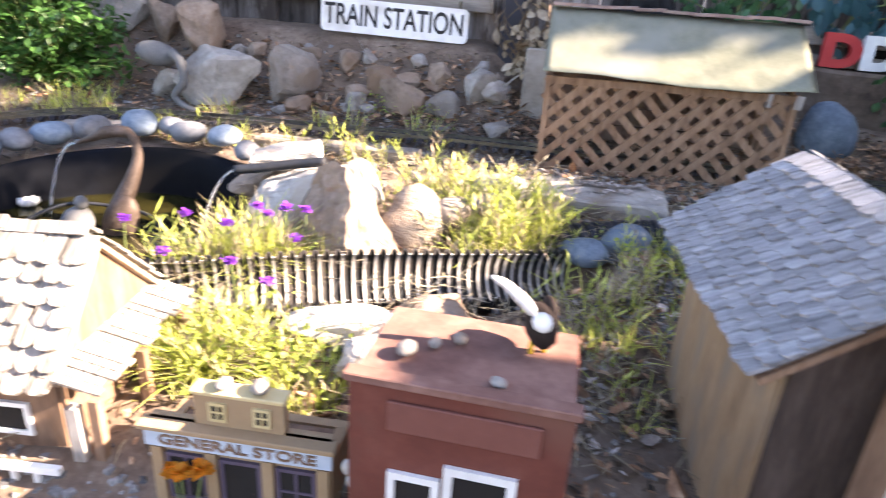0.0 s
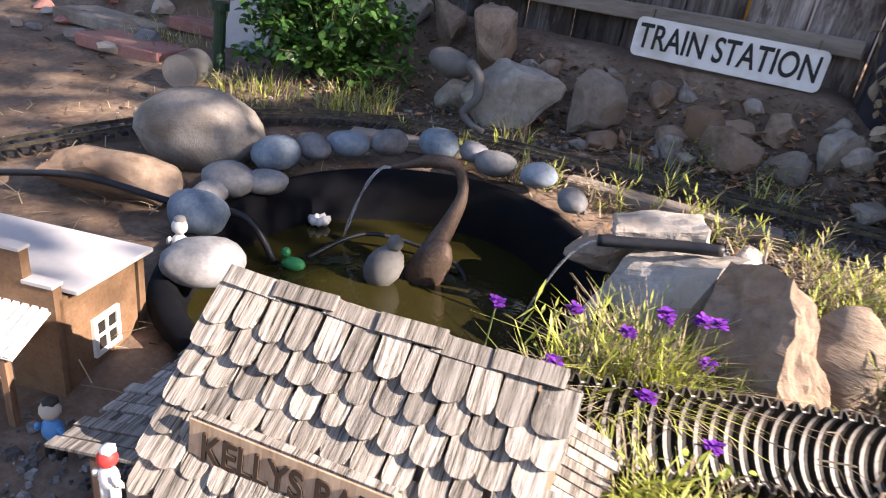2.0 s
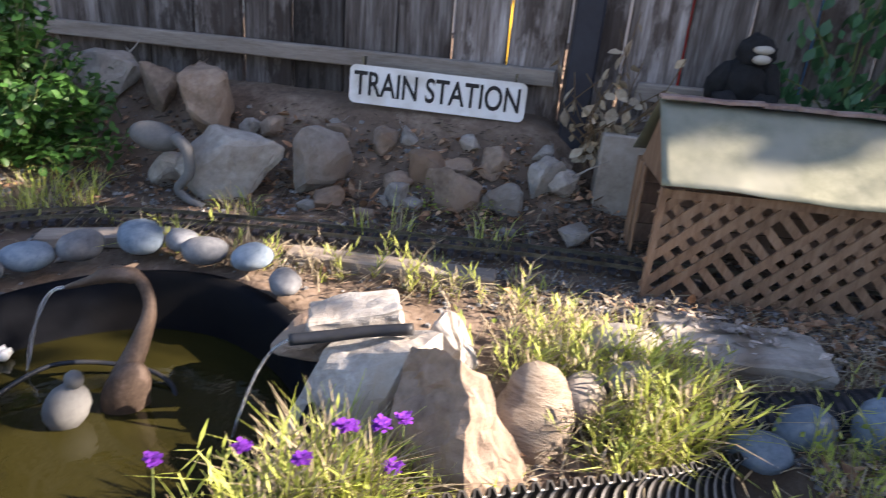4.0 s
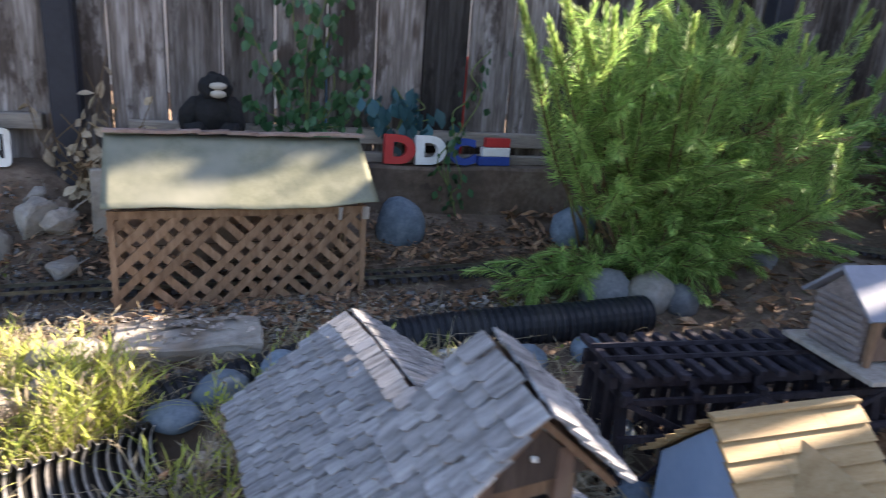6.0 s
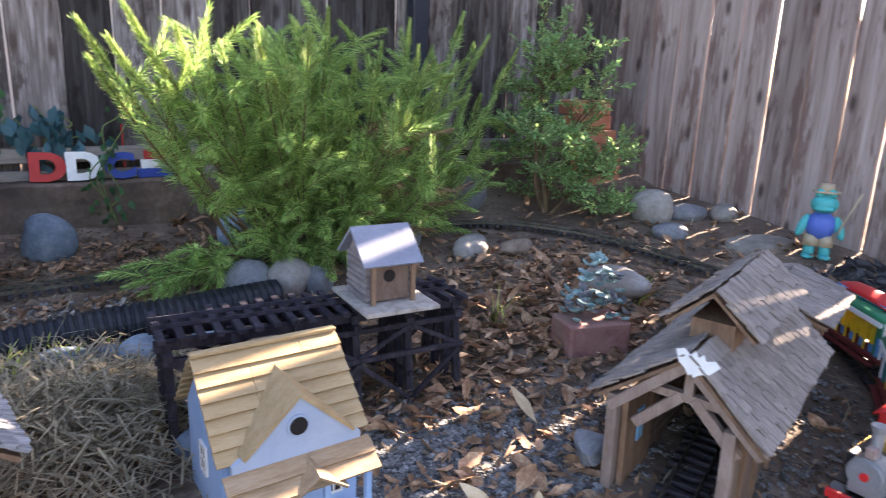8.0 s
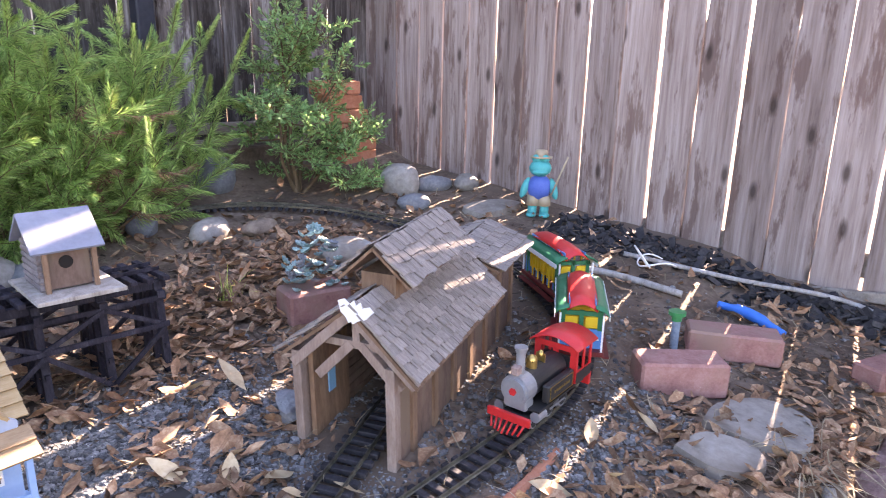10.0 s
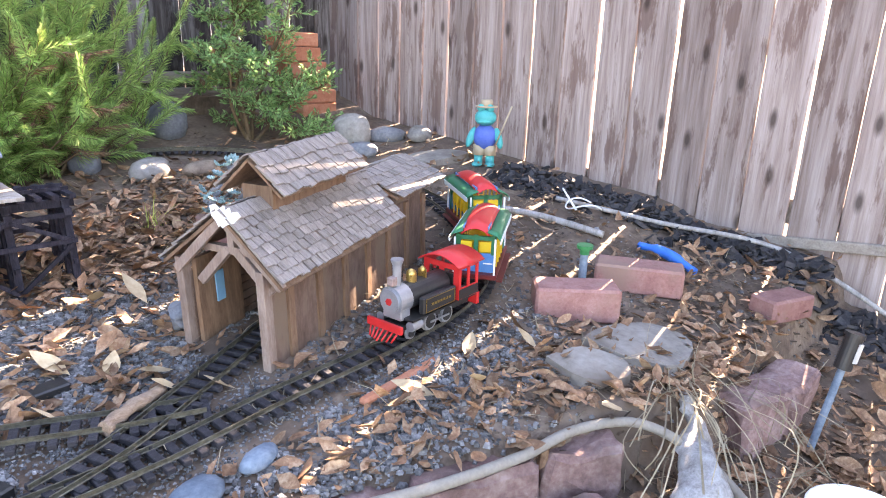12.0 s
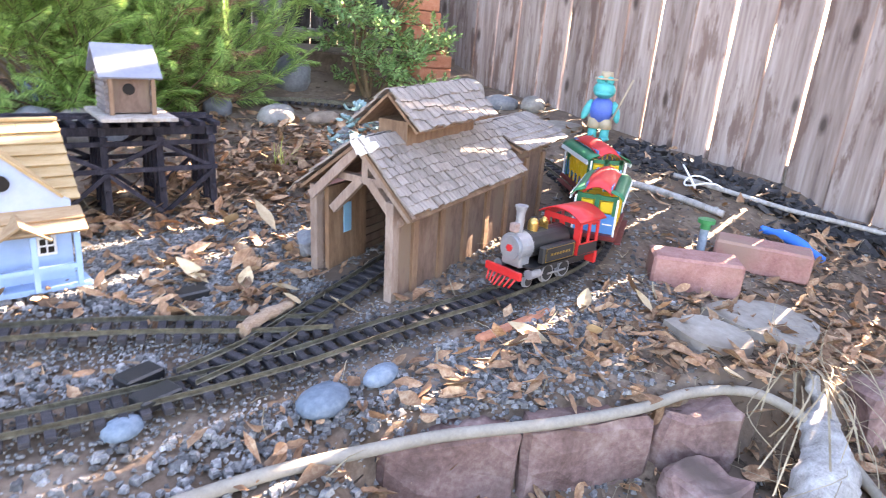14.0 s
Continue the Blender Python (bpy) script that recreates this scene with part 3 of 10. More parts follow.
def build_bar():
    m = pose(-0.664, 0.503, 0.022, 0, 0, 10.5)
    h = thing("toy_saloon", m, "brown wooden toy saloon with bleached round-butt shingles and a name board", "toy building")
    L, F, B, RY, EV, RZ = 0.145, -0.040, 0.165, 0.052, 0.110, 0.225
    bm = bmesh.new()
    gable_walls(bm, -L, L, F, B, RY, EV, RZ)
    part("wall", bm, WOOD_BROWN, h)
    bm = bmesh.new()
    dn_f, dn_b = Vector((0, -0.112, -0.124)), Vector((0, B - RY + 0.03, EV - RZ - 0.02))
    slab_roof(bm, (-L - 0.012, RY, RZ + 0.004), (L + 0.012, RY, RZ + 0.004), dn_f, 0.005)
    slab_roof(bm, (-L - 0.012, RY, RZ + 0.004), (L + 0.012, RY, RZ + 0.004), dn_b, 0.005)
    part("roof_deck", bm, WOOD_TAN, h)
    lay_shingles(h, (-L - 0.014, RY - 0.002, RZ + 0.006), (L + 0.014, RY - 0.002, RZ + 0.006), dn_f, 0.0240, 7, 0.0262, 0.0100, SHINGLE_TAN, True, 3)
    lay_shingles(h, (-L - 0.014, RY + 0.002, RZ + 0.006), (L + 0.014, RY + 0.002, RZ + 0.006), dn_b, 0.031, 5, 0.034, 0.004, SHINGLE_TAN, True, 5)
    rnd = random.Random(6)
    for k in range(6):
        x = -L + 0.006 + k * 0.049
        part("ridge_cap", boxed(0.058, rnd.uniform(0.013, 0.018), 0.004, pose(x + 0.012, RY - 0.004, RZ + 0.015 + 0.003 * (k % 2), 40, rnd.uniform(-3, 3), rnd.uniform(-4, 4))), SHINGLE_TAN, h)
        part("ridge_cap", boxed(0.058, 0.026, 0.004, pose(x + 0.012, RY + 0.011, RZ + 0.012 + 0.001 * (k % 2), -38, 0, 0)), SHINGLE_TAN, h)
    # name board on the front slope
    board = part("name_board", boxed(0.178, 0.009, 0.042, pose(-0.030, -0.046, 0.146, -6), 0.001), WOOD_TAN, h, "tan board with burnt dark letters")
    words = text_mesh("KELLYS BAR", 0.036, 0.0009, 0.0007)
    bmesh.ops.transform(words, matrix=pose(-0.030, -0.0516, 0.1452, -6) @ Matrix.Diagonal((0.80, 1, 1.0, 1)), verts=words.verts)
    part("lettering", words, DARK_WOOD, board, "dark burnt block letters")
    part("board_ledge", boxed(0.172, 0.007, 0.003, pose(-0.030, -0.044, 0.1695, 8)), SHINGLE_TAN, board)
    # front: door and windows
    frame_of(h, "window", -0.108, F - 0.005, 0.044, 0.066, 0.044, 0.006, WHITE_PAINT)
    frame_of(h, "window", 0.070, F - 0.005, 0.044, 0.072, 0.044, 0.006, WHITE_PAINT)
    bm = bmesh.new()
    for dx in (-0.031, 0.031):
        box(bm, 0.010, 0.008, 0.075, pose(-0.012 + dx, F - 0.007, 0.022))
    box(bm, 0.072, 0.008, 0.011, pose(-0.012, F - 0.007, 0.062))
    door = part("door_frame", bm, WHITE_PAINT, h, "white painted door frame")
    # dark sheet painted as the shade within the door
    part("doorway", boxed(0.052, 0.002, 0.072, pose(-0.012, F - 0.0045, 0.020)), OPENING_SHADE, door)
    # porch rail
    for x0, x1 in ((-0.165, -0.05), (0.02, 0.165)):
        rail = part("porch_rail", boxed(x1 - x0, 0.007, 0.009, pose((x0 + x1) / 2, F - 0.050, 0.018)), WHITE_PAINT, h, "white porch rail")
        n = int((x1 - x0) / 0.026)
        for k in range(n):
            part("baluster", boxed(0.006, 0.005, 0.033, pose(x0 + 0.013 + k * 0.026, F - 0.050, -0.003)), WHITE_PAINT, rail)
    part("porch_floor", boxed(0.35, 0.06, 0.012, pose(0.0, F - 0.033, -0.022), 0.001), WOOD_GREY, h)
    for x in (-0.168, 0.168):
        part("porch_post", boxed(0.013, 0.012, 0.100, pose(x, F - 0.016, 0.028)), WOOD_GREY, h)
    # side awnings of planks
    for side in (1, -1):
        n = 17 if side > 0 else 14
        for k in range(n):
            y = F - 0.02 + k * 0.0145
            w = (0.062 if side > 0 else 0.11) + rnd.uniform(-0.008, 0.008)
            part("awning_plank", boxed(w, 0.0125, 0.003, pose(side * (L - 0.003 + w / 2), y, 0.112 if side > 0 else 0.106 + rnd.uniform(-0.001, 0.001), 0, side * 14, 0)), SHINGLE_TAN, h)
        for k, y in enumerate((F - 0.012, F + 0.09, B - 0.02)):
            part("awning_post", boxed(0.011, 0.012, 0.115, pose(side * (L + 0.046 + (0.02 if side < 0 else 0)), y, 0.03, 0, side * rnd.uniform(-2, 2), 0)), WOOD_BROWN, h)
    return h


DARK_WOOD = surface("burnt_letters", [(0.035, 0.022, 0.015), (0.06, 0.04, 0.028)], 10.0, 0.8, 0.0, vary=0.0)
PLY = surface("chipboard", [(0.12, 0.068, 0.037), (0.172, 0.104, 0.06), (0.22, 0.142, 0.088)], 40.0, 0.85, 0.2, vary=0.04)
PALE_ROOF = surface("dusty_white_roof", [(0.405, 0.405, 0.414), (0.51, 0.51, 0.515)], 10.0, 0.8, 0.1, vary=0.04)


def build_stepped_store():
    h = thing("toy_false_front_shop", pose(-1.083, 0.568, 0.026, 0, 0, 19), "tan chipboard toy shop with a stepped false front and white awning", "toy building")
    W, D, T = 0.165, 0.070, 0.120
    part("wall", boxed(2 * W, 0.012, T + 0.03, pose(-W, D, T / 2 - 0.015)), PLY, h)
    for x in (-0.006, -2 * W + 0.006):
        part("wall", boxed(0.012, 2 * D - 0.013, T + 0.03, pose(x, -0.006, T / 2 - 0.015)), PLY, h)
    bm = bmesh.new()
    prism(bm, [(-0.33, -0.03), (0.0, -0.03), (0.0, 0.138), (-0.035, 0.138), (-0.035, 0.175), (-0.068, 0.175), (-0.068, 0.218), (-0.26, 0.218), (-0.26, 0.175), (-0.33, 0.175)], 0.012, pose(0, -D, 0))
    front = part("false_front", bm, PLY, h, "stepped tan false front")
    bm = bmesh.new()
    cyl(bm, 0.013, 0.004, pose(-0.110, -D - 0.006, 0.172, 90), 16)
    part("round_hole", bm, OPENING_SHADE, front)
    part("roof", boxed(2 * W + 0.02, 2 * D - 0.004, 0.006, pose(-W + 0.004, 0.010, T + 0.004, -2), 0.001), PALE_ROOF, h, "dusty white flat roof")
    for x, w, z in ((-0.0175, 0.037, 0.1395), (-0.0515, 0.035, 0.1765), (-0.164, 0.194, 0.2195)):
        part("cap", boxed(w, 0.016, 0.004, pose(x, -D, z)), PALE_ROOF, h)
    awning = part("awning", boxed(0.30, 0.066, 0.002, pose(-0.156, -D - 0.033, 0.095, 24)), WHITE_PAINT, h, "white ribbed awning")
    rib = part("rib", boxed(0.0075, 0.066, 0.005), WHITE_PAINT, awning, "", pose(-0.30, -D - 0.033, 0.097, 24))
    for k in range(1, 26):
        again("rib", rib.data, awning, pose(-0.30 + k * 0.0115, -D - 0.033, 0.097, 24))
    frame_of(h, "window", 0.002, -0.004, 0.045, 0.046, 0.052, 0.006, WHITE_PAINT, 90, cross=True)
    frame_of(h, "window", -0.09, -D - 0.008, 0.03, 0.05, 0.055, 0.006, WHITE_PAINT, 0, cross=True)
    frame_of(h, "window", -0.25, -D - 0.008, 0.03, 0.05, 0.055, 0.006, WHITE_PAINT, 0, cross=True)
    frame_of(h, "door", -0.17, -D - 0.008, 0.015, 0.045, 0.085, 0.006, WOOD_BROWN, 0)
    part("boardwalk", boxed(0.33, 0.08, 0.012, pose(-0.16, -D - 0.045, -0.02), 0.001), WOOD_BROWN, h)
    for x in (-0.30, -0.02):
        part("porch_post", boxed(0.008, 0.008, 0.1, pose(x, -D - 0.058, 0.032)), WOOD_BROWN, h)


STORE_TAN = surface("store_tan_paint", [(0.26, 0.17, 0.09), (0.34, 0.235, 0.135)], 10.0, 0.7, 0.2, vary=0.0)
STORE_YELLOW = surface("store_yellow_top", [(0.46, 0.35, 0.16), (0.56, 0.45, 0.24)], 10.0, 0.7, 0.2, vary=0.0)
STORE_BLUE = surface("pale_blue_band", [(0.36, 0.43, 0.50), (0.48, 0.54, 0.60)], 18.0, 0.7, 0.1, vary=0.0)


def build_general_store():
    h = thing("toy_general_store", pose(-0.283, 0.483, -0.003, 0, 0, 8), "tan toy general store with a pale blue sign band", "toy building")
    bm = bmesh.new()
    prism(bm, [(-0.096, -0.02), (0.096, -0.02), (0.096, 0.132), (0.048, 0.132), (0.048, 0.168), (-0.045, 0.168), (-0.045, 0.132), (-0.096, 0.132)], 0.012)
    front = part("false_front", bm, STORE_TAN, h)
    part("parapet_top", boxed(0.097, 0.022, 0.005, pose(0.0015, 0.002, 0.171), 0.001), STORE_YELLOW, h)
    bm = bmesh.new()
    box(bm, 0.012, 0.044, 0.124, pose(0.090, 0.028, 0.042))
    box(bm, 0.012, 0.044, 0.124, pose(-0.090, 0.028, 0.042))
    box(bm, 0.192, 0.012, 0.124, pose(0, 0.0562, 0.042))
    part("wall", bm, STORE_TAN, h)
    part("roof", boxed(0.167, 0.043, 0.005, pose(0, 0.028, 0.098, 2)), WOOD_BROWN, h)
    for x in (-0.020, 0.026):
        frame_of(h, "window", x, -0.0075, 0.150, 0.018, 0.022, 0.003, STORE_YELLOW, 0, 0.003, True)
    part("cornice", boxed(0.205, 0.02, 0.006, pose(0, -0.011, 0.129), 0.001), STORE_TAN, h)
    band = part("sign_band", boxed(0.196, 0.006, 0.019, pose(0, -0.011, 0.112)), STORE_BLUE, h, "pale blue sign band with brown letters")
    bm = text_mesh("GENERAL STORE", 0.017, 0.0006, 0.0004)
    xs = [v.co.x for v in bm.verts]
    bmesh.ops.transform(bm, matrix=pose(0, -0.0146, 0.112) @ Matrix.Diagonal((0.165 / (max(xs) - min(xs)), 1, 1, 1)), verts=bm.verts)
    part("lettering", bm, WOOD_BROWN, band)
    for x in (-0.088, -0.03, 0.03, 0.088):
        part("pilaster", boxed(0.012, 0.008, 0.10, pose(x, -0.009, 0.05)), STORE_TAN, h)
    for x in (-0.059, 0.059):
        frame_of(h, "window", x, -0.008, 0.062, 0.042, 0.06, 0.004, DARK_VIOLET, 0, 0.004, True)
    frame_of(h, "door", 0.0, -0.008, 0.047, 0.044, 0.09, 0.004, DARK_VIOLET, 0, 0.004)
    return h


DARK_VIOLET = surface("plum_trim", [(0.07, 0.05, 0.075), (0.11, 0.085, 0.115)], 10.0, 0.7, 0.1, vary=0.0)


MAROON_FADED = surface("faded_maroon", [(0.13, 0.045, 0.033), (0.18, 0.07, 0.052)], 12.0, 0.7, 0.2, vary=0.0)


def build_red_house():
    h = thing("toy_flat_roof_house", pose(-0.055, 0.455, 0.012, 0, 0, 3.5), "dark red-brown flat-roofed toy house with white windows", "toy building")
    H, W, D = 0.232, 0.095, 0.062
    part("wall", boxed(2 * W, 0.010, H + 0.02, pose(0, 0, H / 2 - 0.01), 0.001), MAROON, h)
    part("wall", boxed(2 * W, 0.010, H + 0.01, pose(0, 2 * D, H / 2 - 0.015)), MAROON, h)
    for s in (-1, 1):
        part("wall", boxed(0.010, 2 * D - 0.011, H + 0.01, pose(s * (W - 0.005), D, H / 2 - 0.015)), MAROON, h)
    part("roof", boxed(2 * W - 0.004, 2 * D + 0.006, 0.006, pose(0, D + 0.006, H - 0.004, -1.5)), MAROON_TOP, h, "faded flat red roof")
    part("front_cap", boxed(2 * W + 0.008, 0.016, 0.008, pose(0, -0.001, H + 0.004), 0.001), MAROON_TOP, h)
    part("fascia_panel", boxed(0.13, 0.004, 0.030, pose(0.005, -0.007, H - 0.028), 0.001), MAROON_FADED, h, "faded sign panel")
    frame_of(h, "window", 0.0235, -0.007, 0.131, 0.063, 0.062, 0.008, WHITE_PAINT, cross=False)
    frame_of(h, "window", -0.0345, -0.007, 0.116, 0.047, 0.058, 0.007, WHITE_PAINT)
    rnd = random.Random(4)
    for k in range(8):
        bm = bmesh.new()
        ball(bm, 0.008, 0.007, 0.010, None, 1)
        part("side_pebble", bm, ROCK_PALE, h, "", pose(-W - 0.004, rnd.uniform(-0.0, 2 * D), 0.02 + 0.026 * k), True)
    return h


build_bar()
build_stepped_store()
build_general_store()
build_red_house()

# grey-shingled house with a small tower
YELLOW_PAINT = surface("pale_yellow_paint", [(0.50, 0.39, 0.13), (0.60, 0.48, 0.19)], 14.0, 0.7, 0.1, vary=0.0)
RED_PAINT = surface("red_paint", [(0.42, 0.03, 0.03), (0.52, 0.05, 0.045)], 14.0, 0.55, 0.1, vary=0.05)
TAN_WALL = surface("tan_plank_wall", [(0.17, 0.105, 0.06), (0.27, 0.18, 0.105), (0.34, 0.24, 0.15)], 8.0, 0.8, 0.3, stretch=(4, 4, 1), vary=0.0, stain=(0.20, 0.16, 0.12), stain_scale=7.0)


# weathered brown board, darkened to paint in the shade on the near gables
GABLE_SHADED = surface("shaded_weathered_board", [(0.03, 0.021, 0.017), (0.065, 0.046, 0.037), (0.11, 0.083, 0.07)], 9.0, 0.9, 0.6, stretch=(5, 5, 0.8), vary=0.1)


def build_chapel():
    # local x runs towards the near end along the ridge
    m = pose(0.256, 0.872, gz(0.28, 0.7) - 0.005, 0, 0, -80.5)
    h = thing("toy_shingled_house", m, "tall toy house with silver-grey shingles and a small tower", "toy building")
    LN, HW, EV, RZ = 0.345, 0.128, 0.250, 0.342
    bm = bmesh.new()
    gable_walls(bm, 0.02, LN - 0.03, -HW + 0.02, HW - 0.02, 0.0, EV + 0.004, RZ - 0.012)
    part("wall", bm, TAN_WALL, h)
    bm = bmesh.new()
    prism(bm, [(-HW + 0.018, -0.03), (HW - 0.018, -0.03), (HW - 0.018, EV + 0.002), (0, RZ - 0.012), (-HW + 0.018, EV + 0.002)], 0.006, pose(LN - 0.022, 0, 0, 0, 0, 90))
    part("front_wall", bm, GABLE_SHADED, h, "weathered brown front wall with its shade painted in")
    drop = Vector((0, HW + 0.016, EV - RZ - 0.012))
    left, right = drop.copy(), Vector((0, -drop.y, drop.z))
    bm = bmesh.new()
    for d in (left, right):
        slab_roof(bm, (0, 0, RZ), (LN, 0, RZ), d, 0.006)
    part("roof_deck", bm, WOOD_BROWN, h)
    for i, d in enumerate((right, left)):
        s = 1 if d.y > 0 else -1
        lay_shingles(h, (0.0, s * 0.001, RZ + 0.003), (LN, s * 0.001, RZ + 0.003), d, 0.0160, 11, 0.0205, 0.0056, SHINGLE_GREY, "soft", 20 + i)
    # tower at the near end
    tw, tx0, tx1, te, tr = 0.050, 0.336, 0.416, 0.392, 0.448
    tower = part("tower", boxed(tx1 - tx0 - 0.022, 2 * tw - 0.010, te - 0.06, pose((tx0 + tx1) / 2 - 0.004, 0, (te - 0.06) / 2 + 0.05)), WOOD_BROWN, h, "small square wooden tower")
    bm = bmesh.new()
    for s in (1, -1):
        slab_roof(bm, (tx0, 0, tr + 0.013), (tx1, 0, tr - 0.013), Vector((0, s * (tw + 0.022), -0.068)), 0.005)
    part("tower_deck", bm, WOOD_BROWN, tower)
    for i, s in enumerate((1, -1)):
        lay_shingles(tower, (tx0 - 0.002, s * 0.001, tr + 0.016), (tx1 + 0.006, s * 0.001, tr - 0.010), Vector((0, s * (tw + 0.024), -0.070)), 0.0170, 6, 0.0195, 0.0056, SHINGLE_GREY, "soft", 40 + i)
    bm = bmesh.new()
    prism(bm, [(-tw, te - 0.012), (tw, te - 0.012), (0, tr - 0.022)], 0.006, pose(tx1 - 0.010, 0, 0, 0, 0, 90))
    part("tower_gable", bm, GABLE_SHADED, tower)
    part("tower_opening", boxed(0.004, 0.050, 0.044, pose(tx1 - 0.0125, -0.006, 0.340)), OPENING_SHADE, tower)
    bm = bmesh.new()
    ball(bm, 0.003, 0.003, 0.003, pose(tx1 - 0.005, -0.002, 0.402), 1)
    part("knob", bm, WHITE_PAINT, tower, "small white knob")
    bm = bmesh.new()
    ball(bm, 0.004, 0.014, 0.0045, pose(tx1 - 0.008, -0.004, 0.358), 2)
    part("tower_bell", bm, YELLOW_PAINT, tower, "dull yellow bell rim", None, True)
    for s in (-1, 1):
        part("tower_post", boxed(0.010, 0.014, 0.10, pose(tx1 - 0.011, -0.006 + s * 0.033, 0.355)), SHED_WALL, tower)
    part("tower_sill", boxed(0.022, 0.078, 0.006, pose(tx1 - 0.006, -0.006, 0.330)), WOOD_GREY, tower)
    # painted front
    fx, fy = 0.412, -0.010
    part("front_panel", boxed(0.010, 0.076, 0.20, pose(fx, fy, 0.226), 0.001), YELLOW_PAINT, h, "pale yellow front panel")
    for s in (-1, 1):
        part("front_post", boxed(0.014, 0.016, 0.29, pose(fx + 0.003, fy + s * 0.046, 0.180), 0.001), WHITE_PAINT, h, "white corner post")
    bm = bmesh.new()
    cyl(bm, 0.035, 0.006, pose(fx + 0.008, fy, 0.285) @ pose(0, 0, 0, 0, 90, 22.5), 8)
    octagon = part("octagon_panel", bm, RED_PAINT, h, "red octagon panel")
    bm = bmesh.new()
    cyl(bm, 0.0245, 0.004, pose(fx + 0.012, fy, 0.285) @ pose(0, 0, 0, 0, 90, 22.5), 8)
    part("octagon_inset", bm, WHITE_PAINT, octagon)
    bm = bmesh.new()
    for k in range(8):
        a = k * math.pi / 4
        ball(bm, 0.0012, 0.0032, 0.0062, pose(fx + 0.0142, fy + 0.0105 * math.sin(a), 0.285 + 0.0105 * math.cos(a), -math.degrees(a), 0, 0), 1)
    part("rosette", bm, DARK_POST, octagon, "dark petal rosette")
    part("foundation", boxed(LN - 0.02, 2 * HW - 0.03, 0.03, pose(LN / 2, 0, -0.012), 0.003), CONCRETE, h)
    return h


build_chapel()

BIRD_BLUE = surface("powder_blue_paint", [(0.24, 0.38, 0.60), (0.33, 0.47, 0.68)], 12.0, 0.6, 0.15, vary=0.0)
BIRD_ROOF = surface("honey_coloured_roof", [(0.295, 0.193, 0.09), (0.381, 0.267, 0.138), (0.443, 0.328, 0.189)], 12.0, 0.7, 0.25, stretch=(1, 5, 5), vary=0.06)
PORCH_ROOF = surface("weathered_tan_porch_roof", [(0.22, 0.14, 0.075), (0.32, 0.215, 0.125), (0.40, 0.29, 0.185)], 12.0, 0.75, 0.3, stretch=(1, 5, 5), vary=0.08)
BIRD_GREY = surface("grey_blue_gable", [(0.30, 0.365, 0.47), (0.38, 0.44, 0.54)], 12.0, 0.65, 0.15, vary=0.0)


